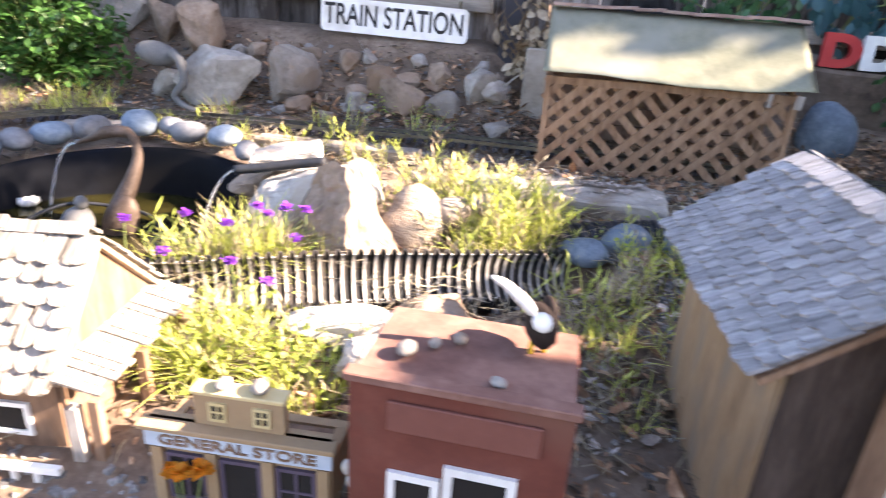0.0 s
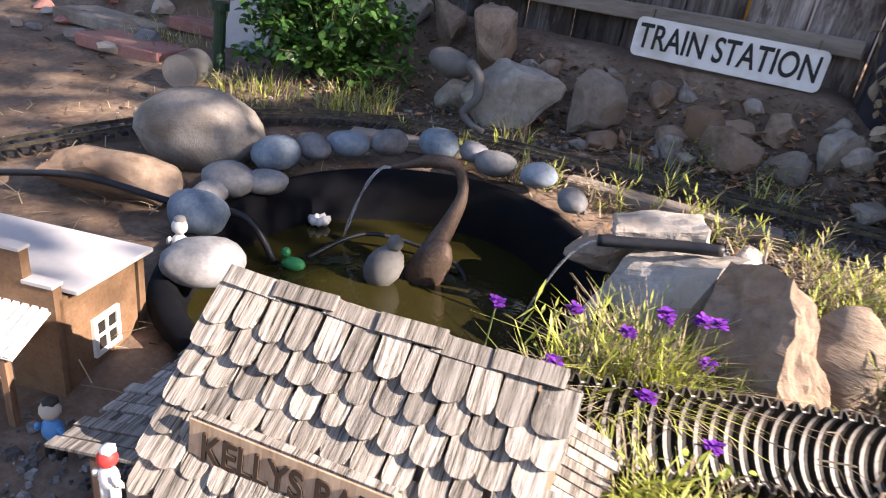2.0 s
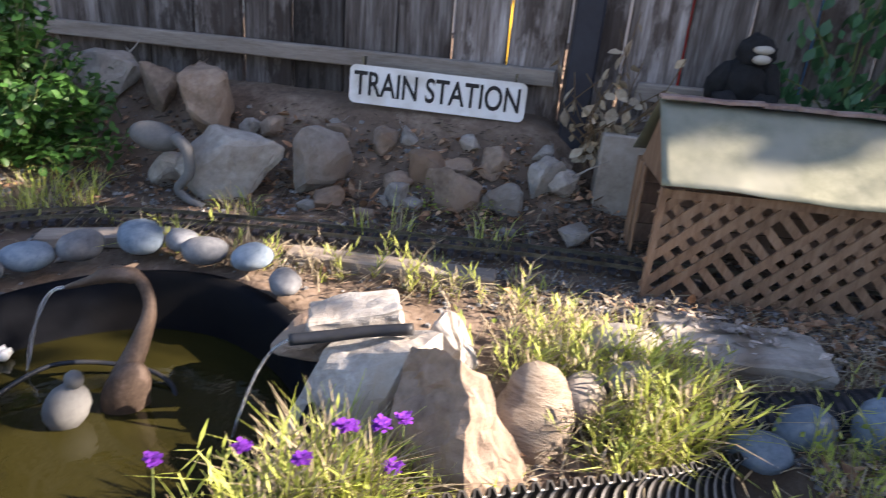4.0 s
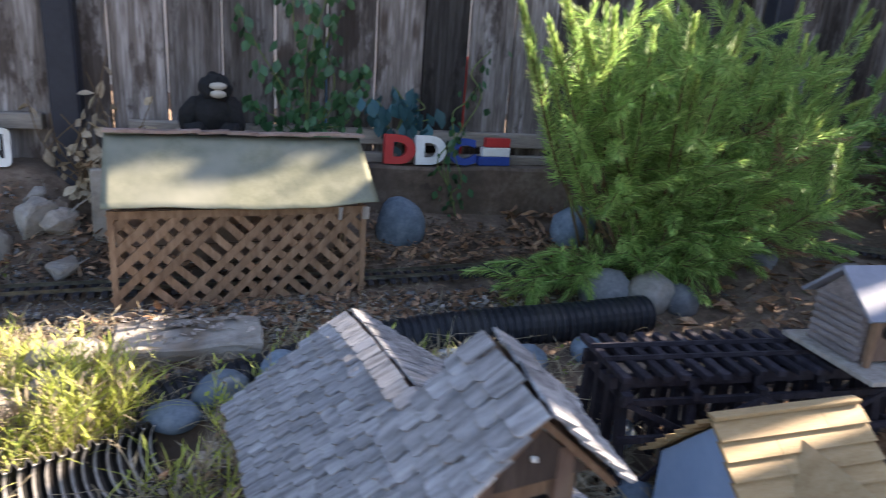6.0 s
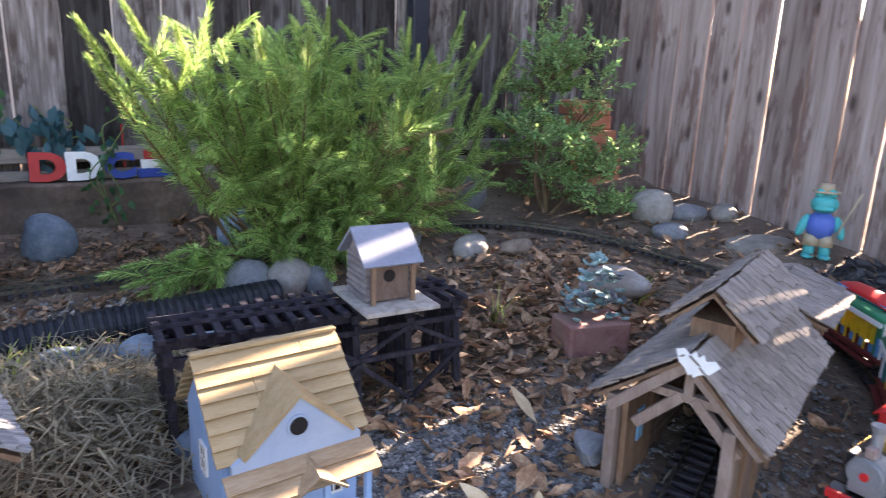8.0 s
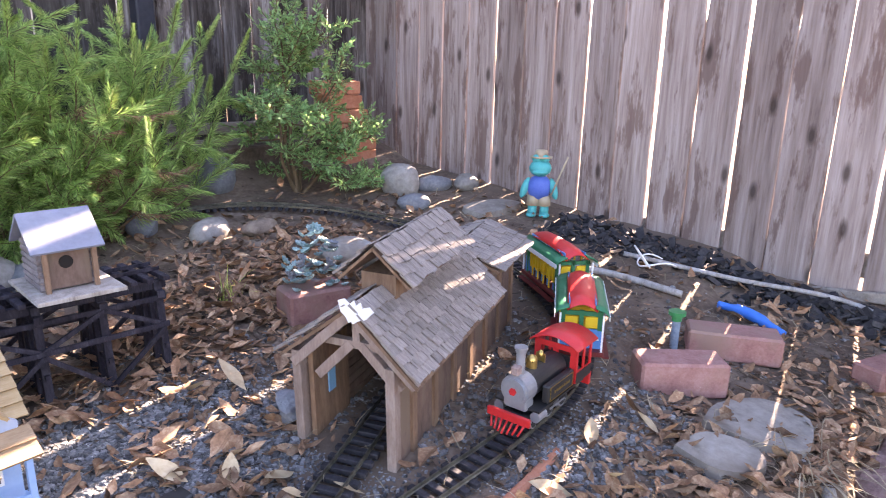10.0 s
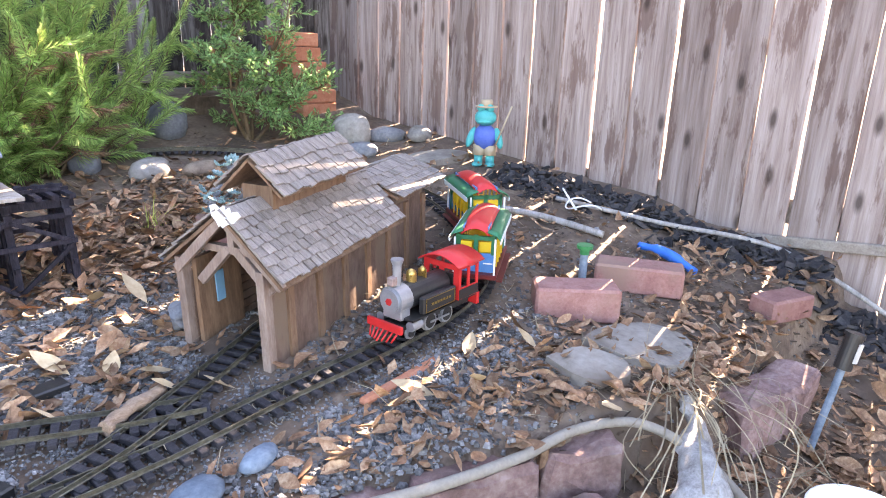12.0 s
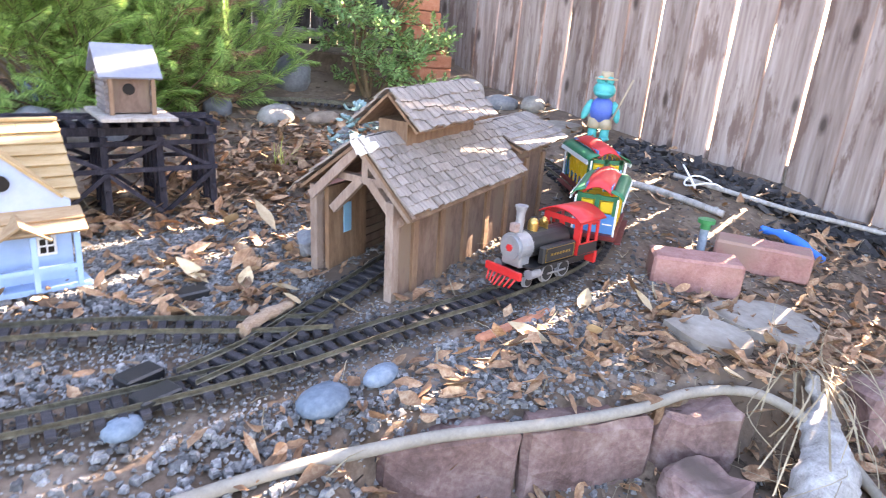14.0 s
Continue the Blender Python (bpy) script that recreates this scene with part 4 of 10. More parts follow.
def build_blue_birdhouse():
    h = thing("birdhouse", pose(0.781, 0.69, gz(0.78, 0.65) - 0.004, 0, 0, 1.5), "powder-blue wooden birdhouse with a honey-coloured clapboard roof", "birdhouse")
    W, RZ, EV, F = 0.098, 0.264, 0.160, -0.088
    bm = bmesh.new()
    gable_walls(bm, -W, W, F, 0.088, 0, EV + 0.004, RZ - 0.006, -0.015, 0.008)
    part("wall", bm, BIRD_BLUE, h)
    part("base", boxed(0.23, 0.26, 0.010, pose(0, -0.025, 0.0), 0.001), BIRD_BLUE, h)
    rnd = random.Random(17)

    def lap(top, low, n, x0, x1):
        """A clapboard between two lines of a slope, its lower edge proud."""
        bm = bmesh.new()
        lines = [top, top + n * 0.004, low + n * 0.0095, low + n * 0.004]
        a = [bm.verts.new((x0, p.y, p.z)) for p in lines]
        b = [bm.verts.new((x1, p.y, p.z)) for p in lines]
        bm.faces.new(a)
        bm.faces.new(b[::-1])
        for k in range(4):
            bm.faces.new((a[k], b[k], b[(k + 1) % 4], a[(k + 1) % 4]))
        bmesh.ops.recalc_face_normals(bm, faces=bm.faces)
        return bm

    for s in (-1, 1):
        d = Vector((0, s * 0.112, EV - RZ - 0.014))
        dn = d.normalized()
        n = Vector((0, s * abs(dn.z), abs(dn.y)))
        for r in range(7):
            t0, t1 = r / 7, (r + 1) / 7 + 0.015
            cut = rnd.choice((0.0, -0.035, 0.05))
            for x0, x1 in ((-0.116, cut - 0.0004), (cut + 0.0004, 0.116)):
                part("clapboard", lap(Vector((0, 0, RZ)) + d * t0, Vector((0, 0, RZ)) + d * t1, n, x0, x1), BIRD_ROOF, h)
    part("ridge_board", boxed(0.232, 0.014, 0.006, pose(0, 0, RZ + 0.007), 0.001), BIRD_ROOF, h)
    # dormer gable in front
    gy = F - 0.034
    bm = bmesh.new()
    prism(bm, [(-0.098, 0.136), (0.098, 0.136), (0.098, 0.150), (0.078, 0.161), (0.002, 0.231), (-0.074, 0.161), (-0.098, 0.150)], 0.010, pose(0, gy, 0))
    gable = part("gable", bm, BIRD_GREY, h, "grey-blue gable with a round hole")
    bm = bmesh.new()
    cyl(bm, 0.0175, 0.006, pose(-0.002, gy - 0.005, 0.188, 90), 24)
    part("hole_ring", bm, BIRD_GREY, gable)
    bm = bmesh.new()
    cyl(bm, 0.0135, 0.008, pose(-0.002, gy - 0.006, 0.188, 90), 24)
    part("entrance_hole", bm, OPENING_SHADE, gable)
    for s in (-1, 1):
        bm = bmesh.new()
        slab_roof(bm, (0.002, gy - 0.009, 0.238), (0.002, -0.02, 0.244), Vector((s * 0.086, 0, -0.080)), 0.005)
        part("gable_roof", bm, BIRD_ROOF, h)
    # porch roof with a small peak
    for r in range(2):
        part("porch_clapboard", lap(Vector((0, gy - 0.002 - 0.020 * r, 0.136 - 0.017 * r)), Vector((0, gy - 0.024 - 0.020 * r, 0.117 - 0.017 * r)), Vector((0, -0.6, 0.8)), -0.112, 0.112), PORCH_ROOF, h)
    for s in (-1, 1):
        bm = bmesh.new()
        slab_roof(bm, (0.01, gy - 0.054, 0.126), (0.01, gy - 0.004, 0.139), Vector((s * 0.045, 0, -0.030)), 0.004)
        part("porch_peak", bm, PORCH_ROOF, h)
    for x in (-0.085, -0.028, 0.028, 0.095):
        part("porch_post", boxed(0.009, 0.009, 0.100, pose(x, gy - 0.036, 0.050)), BIRD_BLUE, h)
    bm = bmesh.new()
    box(bm, 0.19, 0.006, 0.148, pose(0, gy + 0.005, 0.078))
    part("porch_wall", bm, BIRD_BLUE, h)
    for x in (-0.05, 0.055):
        frame_of(h, "window", x, gy + 0.0, 0.070, 0.03, 0.034, 0.004, WHITE_PAINT, 0, 0.004, True)
    frame_of(h, "window", -W - 0.006, 0.0, 0.10, 0.032, 0.05, 0.004, WHITE_PAINT, -90, 0.004, True)
    part("porch_rail", boxed(0.19, 0.006, 0.008, pose(0, gy - 0.036, 0.040)), BIRD_BLUE, h)
    return h


build_blue_birdhouse()

TRESTLE = surface("dark_trestle_wood", [(0.012, 0.01, 0.014), (0.032, 0.028, 0.036), (0.065, 0.059, 0.07)], 14.0, 0.75, 0.4, stretch=(4, 4, 1), vary=0.25, spec=0.15)


def build_trestle():
    z0 = gz(0.95, 0.9) - 0.005
    m = pose(0.955, 0.905, z0, 0, 0, -4)
    h = thing("toy_trestle_bridge", m, "dark-stained wooden toy trestle bridge with cross bracing", "toy bridge")
    top, L, D = 0.283 - z0 - 0.012, 0.305, 0.078
    for y in (-0.045, 0.045):
        part("stringer", boxed(2 * L, 0.012, 0.018, pose(0, y, top - 0.018)), TRESTLE, h)
    for y in (-0.0225, 0.0225):
        part("track_rail", boxed(2 * L, 0.004, 0.007, pose(0, y, top + 0.0085)), TRESTLE, h)
    n = 19
    tie = boxed(0.014, 2 * D, 0.010, None, 0.001)
    first = part("tie", tie, TRESTLE, h, "", pose(-L + 0.01, 0, top))
    rnd = random.Random(3)
    for k in range(1, n):
        again("tie", first.data, h, pose(-L + 0.01 + k * (2 * L - 0.02) / (n - 1), rnd.uniform(-0.004, 0.004), top, 0, 0, rnd.uniform(-2, 2)))
    bents = 6
    for k in range(bents):
        x = -L + 0.02 + k * (2 * L - 0.04) / (bents - 1)
        for y, lean in ((-0.055, -7), (-0.018, -2), (0.018, 2), (0.055, 7)):
            part("post", boxed(0.015, 0.014, top + 0.01, pose(x, y * 1.18, top / 2 - 0.016, lean, 0, 0)), TRESTLE, h)
        part("cap_beam", boxed(0.015, 0.15, 0.014, pose(x, 0, top - 0.034)), TRESTLE, h)
        for z in (0.06,):
            part("sash_beam", boxed(0.008, 0.165, 0.010, pose(x, 0, z)), TRESTLE, h)
    bay = (2 * L - 0.04) / (bents - 1)
    for s in (-1, 1):
        part("girt", boxed(2 * L - 0.02, 0.007, 0.010, pose(0, s * 0.077, top * 0.52)), TRESTLE, h)
        part("girt", boxed(2 * L - 0.02, 0.007, 0.010, pose(0, s * 0.070, top * 0.80)), TRESTLE, h)
        for k in range(bents - 1):
            x = -L + 0.02 + (k + 0.5) * bay
            ang = math.degrees(math.atan2(top * 0.46, bay))
            part("brace", boxed(math.hypot(bay, top * 0.46), 0.006, 0.009, pose(x, s * 0.082, top * 0.26, 0, ang * (1 if k % 2 else -1), 0)), TRESTLE, h)
            part("brace", boxed(math.hypot(bay, top * 0.28), 0.006, 0.009, pose(x, s * 0.074, top * 0.66, 0, math.degrees(math.atan2(top * 0.28, bay)) * (-1 if k % 2 else 1), 0)), TRESTLE, h)
    return h


build_trestle()
LOG = surface("grey_log_wall", [(0.11, 0.092, 0.09), (0.20, 0.172, 0.17), (0.29, 0.258, 0.255)], 16.0, 0.9, 0.6, stretch=(1, 4, 4), vary=0.15)
SLATE = surface("blue_grey_roof_paint", [(0.17, 0.18, 0.225), (0.25, 0.265, 0.32)], 14.0, 0.75, 0.3, vary=0.05)


def build_cabin():
    h = thing("birdhouse", pose(1.058, 0.845, 0.294, 0, 0, -4), "small grey log-cabin birdhouse with a blue-grey roof on the trestle", "birdhouse")
    part("base", boxed(0.15, 0.185, 0.008, pose(0.008, -0.015, 0.0), 0.001), WOOD_GREY, h, "thin overhanging plywood base")
    bm = bmesh.new()
    cyl(bm, 0.0068, 0.096, pose(0, 0, 0, 0, 90, 0), 8)
    log = part("log", bm, LOG, h, "", pose(0.003, 0.043, 0.011))
    for k in range(7):
        z = 0.011 + 0.0122 * k
        if k:
            again("log", log.data, h, pose(0.003, 0.043, z))
        again("log", log.data, h, pose(0.003, -0.043, z))
        again("log", log.data, h, pose(-0.040, 0, z, 0, 0, 90))
        if k < 1 or k > 5:
            again("log", log.data, h, pose(0.046, 0, z, 0, 0, 90))
    for x in (-0.040, 0.046):
        bm = bmesh.new()
        prism(bm, [(-0.047, 0.088), (0.047, 0.088), (0, 0.135)], 0.006, pose(x, 0, 0, 0, 0, 90))
        part("gable", bm, LOG, h)
    bm = bmesh.new()
    slab_roof(bm, (-0.058, 0, 0.144), (0.064, 0, 0.144), Vector((0, -0.072, -0.062)), 0.005)
    part("roof_panel", bm, SLATE, h, "blue-grey painted roof panel")
    bm = bmesh.new()
    slab_roof(bm, (-0.058, 0, 0.144), (0.064, 0, 0.144), Vector((0, 0.068, -0.060)), 0.005)
    part("roof_panel", bm, SLATE, h)
    bm = bmesh.new()
    box(bm, 0.075, 0.004, 0.076, pose(0.003, -0.051, 0.046))
    front = part("front_board", bm, SHED_WALL, h, "brown front board with a round hole")
    bm = bmesh.new()
    cyl(bm, 0.012, 0.003, pose(0.0, -0.0535, 0.056, 90), 18)
    part("entrance_hole", bm, OPENING_SHADE, front)
    for x in (-0.036, 0.046):
        part("porch_post", boxed(0.008, 0.008, 0.076, pose(x, -0.062, 0.042)), WOOD_BROWN, h)
    return h


build_cabin()


def build_engine_shed():
    m = pose(1.343, 0.319, gz(1.5, 0.35) - 0.008, 0, 0, 17) @ pose(0, 0, 0, 0, -2.6, 0)
    h = thing("toy_engine_shed", m, "brown wooden toy engine shed with shingles and ridge vent", "toy building")
    HW, EV, RZ, L, LE = 0.104, 0.1915, 0.2985, 0.43, 0.66
    WT, WO, CY = 0.008, 0.086, 0.012
    bm = bmesh.new()
    for s in (-1, 1):
        box(bm, LE - 0.005, WT, EV + 0.04 - (0.03 if s > 0 else 0), pose((LE + 0.005) / 2 - 0.01, 0.112 if s > 0 else CY - WO, EV / 2 - 0.02 - (0.015 if s > 0 else 0)))
    prism(bm, [(CY - WO, -0.03), (CY + WO, -0.03), (CY + WO, EV + 0.04), (0, RZ - 0.034), (CY - WO, EV + 0.04)], WT, pose(LE - 0.03, 0, 0, 0, 0, 90))
    wall = part("wall", bm, SHED_WALL, h)
    for s in (-1, 1):
        for k in range(7):
            x = 0.05 + k * 0.097
            part("batten", boxed(0.018, 0.007, EV + 0.02 - (0.03 if s > 0 else 0), pose(x, 0.1195 if s > 0 else CY - WO - 0.007, EV / 2 - 0.012 - (0.015 if s > 0 else 0))), WOOD_BROWN, h)
    part("wall_board", boxed(0.12, 0.010, EV - 0.01, pose(0.060, 0.102, EV / 2)), WOOD_BROWN, h)
    part("window", boxed(0.024, 0.003, 0.064, pose(0.055, 0.0945, 0.112), 0.001), WINDOW_BLUE, h, "sky-blue painted inner window")
    for k in range(9):
        part("inner_board", boxed(0.30, 0.004, 0.017, pose(0.19, 0.1055, 0.02 + 0.019 * k)), SHED_WALL, h)
    # open front: posts and braces
    for s in (-1, 1):
        part("door_post", boxed(0.022, 0.018, EV + 0.03, pose(-0.012, 0.117 if s > 0 else -0.072, EV / 2 - 0.012), 0.001), WOOD_POST, h)
        part("barge_board", boxed(0.010, 0.165, 0.018, pose(-0.022, s * 0.062, (RZ + EV) / 2 - 0.018, -s * 43, 0, 0), 0.001), WOOD_POST, h)
        part("brace", boxed(0.014, 0.105, 0.018, pose(-0.002, s * 0.046, EV - 0.008, -s * 46, 0, 0), 0.001), WOOD_POST, h)
    part("tie_beam", boxed(0.014, 0.13, 0.014, pose(0.0, 0, EV + 0.028)), WOOD_POST, h)
    part("king_post", boxed(0.014, 0.014, 0.05, pose(0.0, 0, EV + 0.06)), WOOD_POST, h)
    # dark sheet across the shed, in place of the shade deep inside
    part("inside_back", boxed(0.004, 2 * WO - 0.02, EV, pose(0.40, CY, EV / 2)), OPENING_SHADE, h)
    # roofs
    OV = 0.026
    slope = {-1: Vector((0, -HW - OV, EV - RZ - 0.018)), 1: Vector((0, HW + OV + 0.018, EV - RZ - 0.006))}
    bm = bmesh.new()
    for s in (-1, 1):
        d = slope[s]
        slab_roof(bm, (-0.03, 0, RZ), (L, 0, RZ), d, 0.006)
        slab_roof(bm, (L + 0.001, 0, RZ - 0.026), (LE + 0.02, 0, RZ - 0.026), Vector((0, s * (HW + 0.012), -0.047)), 0.006)
    part("roof_deck", bm, WOOD_BROWN, h)
    for i, s in enumerate((-1, 1)):
        d = slope[s]
        lay_shingles(h, (-0.032, s * 0.001, RZ + 0.003), (L, s * 0.001, RZ + 0.003), d, 0.0205 if s < 0 else 0.026, 8 if s < 0 else 7, 0.0225 if s < 0 else 0.03, 0.0058, SHINGLE_BROWN, False, 60 + i)
    for s in (-1, 1):
        lay_shingles(h, (L + 0.002, s * 0.001, RZ - 0.023), (LE + 0.022, s * 0.001, RZ - 0.023), Vector((0, s * (HW + 0.013), -0.0475)), 0.024, 5, 0.034, 0.004, SHINGLE_BROWN, False, 80 + s)
    for s in (-1, 1):
        part("rear_wall_strip", boxed(LE - L - 0.03, 0.007, 0.05, pose((L + LE) / 2 - 0.012, CY + s * WO, EV + 0.015)), SHED_WALL, h)
    # ridge vent
    cx0, cx1, ce, cr = 0.058, 0.352, 0.324, 0.378
    vent = part("ridge_vent", boxed(cx1 - cx0 - 0.04, 0.07, ce - RZ + 0.07, pose((cx0 + cx1) / 2, 0, (ce + RZ) / 2 - 0.035)), WOOD_BROWN, h, "raised ridge vent")
    bm = bmesh.new()
    for s in (-1, 1):
        slab_roof(bm, (cx0, 0, cr), (cx1, 0, cr), Vector((0, s * 0.073, ce - cr - 0.012)), 0.005)
    part("vent_deck", bm, WOOD_BROWN, vent)
    for i, s in enumerate((-1, 1)):
        lay_shingles(vent, (cx0 - 0.004, s * 0.001, cr + 0.003), (cx1, s * 0.001, cr + 0.003), Vector((0, s * 0.074, ce - cr - 0.012)), 0.0225, 4, 0.0225, 0.0058, SHINGLE_BROWN, False, 70 + i)
    # pale bat-shaped plaque at the gable
    bm = bmesh.new()
    out = [(-0.034, 0.012), (-0.024, 0.018), (-0.012, 0.012), (-0.006, 0.020), (0.0, 0.012), (0.006, 0.020), (0.012, 0.012), (0.024, 0.018), (0.034, 0.012), (0.024, -0.004), (0.012, -0.010), (0.004, -0.018), (0, -0.014), (-0.004, -0.018), (-0.012, -0.010), (-0.024, -0.004)]
    prism(bm, out, 0.004, pose(-0.030, -0.012, RZ - 0.008, 0, 0, -90) @ pose(0, 0, 0, -18, 10, 0))
    part("plaque", bm, WHITE_PAINT, h, "white wavy-edged plaque at the gable")
    return h


WOOD_POST = surface("light_brown_post", [(0.17, 0.118, 0.094), (0.25, 0.182, 0.148), (0.33, 0.256, 0.216)], 12.0, 0.85, 0.4, stretch=(4, 4, 1), vary=0.12)
WINDOW_BLUE = surface("sky_blue_paint", [(0.16, 0.38, 0.56), (0.23, 0.46, 0.64)], 12.0, 0.6, 0.0, vary=0.0)
build_engine_shed()


def build_station():
    h = thing("toy_station", pose(0.127, 1.555, 0.118, 0, 0, 6.5), "lattice-walled toy train station with a sheet-metal roof", "toy building")
    W, D, EV, RZ = 0.268, 0.115, 0.235, 0.372
    rnd = random.Random(5)
    frame = (("corner_post", 0.012, 0.012, EV + 0.02, -W + 0.006), ("corner_post", 0.012, 0.012, EV + 0.02, W - 0.006))
    for name, a, b, c, x in frame:
        for y in (-0.012, 2 * D):
            part(name, boxed(a, b, c, pose(x, y, EV / 2 - 0.005)), LATTICE, h)
    part("bottom_board", boxed(2 * W - 0.02, 0.008, 0.016, pose(0, -0.012, 0.008)), LATTICE, h)
    part("top_board", boxed(2 * W - 0.02, 0.008, 0.016, pose(0, -0.012, EV - 0.005)), LATTICE, h)
    # unseen back boards, added to block light so the lattice holes stay dark
    for k in range(5):
        part("back_board", boxed(2 * W - 0.026, 0.006, 0.044, pose(0, 2 * D - 0.012, 0.026 + 0.046 * k)), SHED_WALL, h)
    # lattice strips, clipped to the wall
    def strips(y, sgn, off):
        c = -W - EV
        k = 0
        while c < W + EV:
            # the line x = c + sgn * z
            zs = []
            lo, hi = 0.0, EV
            if sgn > 0:
                lo, hi = max(0, -W - c), min(EV, W - c)
            else:
                lo, hi = max(0, c - W), min(EV, c + W)
            if hi - lo > 0.02 and not (k in off):
                x0, x1 = c + sgn * lo, c + sgn * hi
                part("lattice_strip", boxed(math.hypot(x1 - x0, hi - lo), 0.005, 0.0165, pose((x0 + x1) / 2 + rnd.uniform(-0.003, 0.003), y, (lo + hi) / 2, 0, -sgn * 45 + rnd.uniform(-1.2, 1.2), 0)), LATTICE, h)
            c += 0.0475
            k += 1
    strips(-0.006, -1, {7, })
    strips(-0.0125, 1, {6, 12, 15})
    for s in (-1, 1):
        for k in range(3, 5):
            part("end_strip", boxed(0.005, 0.018, EV, pose(s * (W - 0.004), 0.03 + k * 0.045, EV / 2)), LATTICE, h)
    bm = bmesh.new()
    prism(bm, [(-0.012, EV), (2 * D, EV), (D, RZ - 0.01)], 0.006, pose(W - 0.01, 0, 0, 0, 0, 90))
    part("gable", bm, LATTICE, h)
    bm = bmesh.new()
    prism(bm, [(-0.012, EV), (2 * D, EV), (D, RZ - 0.01)], 0.006, pose(-W + 0.01, 0, 0, 0, 0, 90))
    part("gable", bm, LATTICE, h)
    # dented sheet roof
    bm = bmesh.new()
    nu, nv = 34, 12
    for s in (-1, 1):
        grid = []
        for j in range(nv + 1):
            row = []
            for i in range(nu + 1):
                u, v = i / nu, j / nv
                x = -W - 0.004 + (2 * W + 0.018) * u + 0.012 * v * (u - 0.3)
                y = D + s * (D + 0.042) * v
                z = RZ + 0.004 - (RZ - EV - 0.008) * v + 0.0045 * noise.noise(Vector((x * 9, y * 5, s))) + 0.008 * v * math.sin(u * 7 + 0.6) * 0.6
                row.append(bm.verts.new((x, y, z)))
            grid.append(row)
        for j in range(nv):
            for i in range(nu):
                f = bm.faces.new((grid[j][i], grid[j][i + 1], grid[j + 1][i + 1], grid[j + 1][i]))
                f.smooth = True
    bmesh.ops.recalc_face_normals(bm, faces=bm.faces)
    bmesh.ops.solidify(bm, geom=bm.faces[:], thickness=0.0016)
    part("sheet_roof", bm, TIN, h, "dull dented sheet-metal roof")
    for k in range(9):
        part("ridge_strip", boxed(0.068, 0.030, 0.006, pose(-W + 0.03 + k * 0.062, D, RZ + 0.010 + rnd.uniform(-0.001, 0.002), 0, rnd.uniform(-3, 3), rnd.uniform(-3, 3))), RUST, h)
    for x in (0.20, 0.255, 0.262):
        part("hanging_chip", boxed(0.008, 0.004, 0.028, pose(x, -0.045, EV - 0.006, 0, rnd.uniform(-8, 8), 0)), WOOD_GREY, h)
    return h


RUST = surface("rusty_ridge", [(0.16, 0.10, 0.085), (0.27, 0.19, 0.165), (0.34, 0.27, 0.24)], 16.0, 0.85, 0.4, vary=0.2)
build_station()

# dark bands paint the shadows of grass blades on the stone; bump follows them
ROCK_STRIPED = surface("shadow_striped_tan_stone", [(0.10, 0.07, 0.05), (0.29, 0.23, 0.175), (0.38, 0.325, 0.26)], 16.0, 0.9, 1.0, stretch=(1, 1, 6), vary=0.0, distance=0.008)
PIPE_DUSTY = surface("dusty_drain_pipe", [(0.008, 0.008, 0.009), (0.022, 0.021, 0.020), (0.06, 0.053, 0.045)], 14.0, 0.6, 0.2, vary=0.0, stain=(0.07, 0.058, 0.048), stain_scale=9.0)

# pale ribs: dust, plus the sunlight they catch put into the colour
PIPE_RIDGE = surface("dusty_sunlit_pipe_ridge", [(0.16, 0.15, 0.14), (0.38, 0.36, 0.335), (0.52, 0.505, 0.48)], 30.0, 0.8, 0.2, vary=0.0)
# ---------------------------------------------------------------- stones
def crag_bm(half, seed):
    """A broken rock: flat faces that meet in worn edges."""
    rnd = random.Random(seed)
    bm = bmesh.new()
    for k in range(15):
        z, a = rnd.uniform(-1, 1), rnd.uniform(0, 2 * math.pi)
        r = math.sqrt(1 - z * z)
        p = Vector((r * math.cos(a), r * math.sin(a), z))
        p = p / max(abs(p.x), abs(p.y), abs(p.z)) * 0.45 + p * 0.5
        bm.verts.new(p)
    bmesh.ops.convex_hull(bm, input=bm.verts[:])
    bmesh.ops.delete(bm, geom=[v for v in bm.verts if not v.link_faces], context="VERTS")
    bmesh.ops.bevel(bm, geom=bm.edges[:], offset=0.07, segments=1, affect="EDGES")
    bmesh.ops.triangulate(bm, faces=bm.faces[:])
    bmesh.ops.subdivide_edges(bm, edges=[e for e in bm.edges if e.calc_length() > 0.25], cuts=3, use_grid_fill=True)
    bmesh.ops.triangulate(bm, faces=bm.faces[:])
    rough_up(bm, 0.075, 2.6, seed)
    rough_up(bm, 0.030, 8.0, seed + 2)
    for v in bm.verts:
        v.co = Vector((v.co.x * half[0], v.co.y * half[1], v.co.z * half[2]))
    return bm


def stone_bm(half, seed, jag=0.25, sub=3, flat=False):
    if flat:
        return crag_bm(half, seed)
    bm = bmesh.new()
    bmesh.ops.create_icosphere(bm, subdivisions=sub, radius=1.0)
    off = Vector((seed * 3.7, seed * 1.9, seed * 2.3))
    for v in bm.verts:
        p = v.co.copy()
        q = p * (1 + jag * noise.noise(p * 1.1 + off) + jag * 0.45 * noise.noise(p * 2.7 + off) + jag * 0.16 * noise.noise(p * 7 + off))
        v.co = Vector((q.x * half[0], q.y * half[1], q.z * half[2]))
    return bm


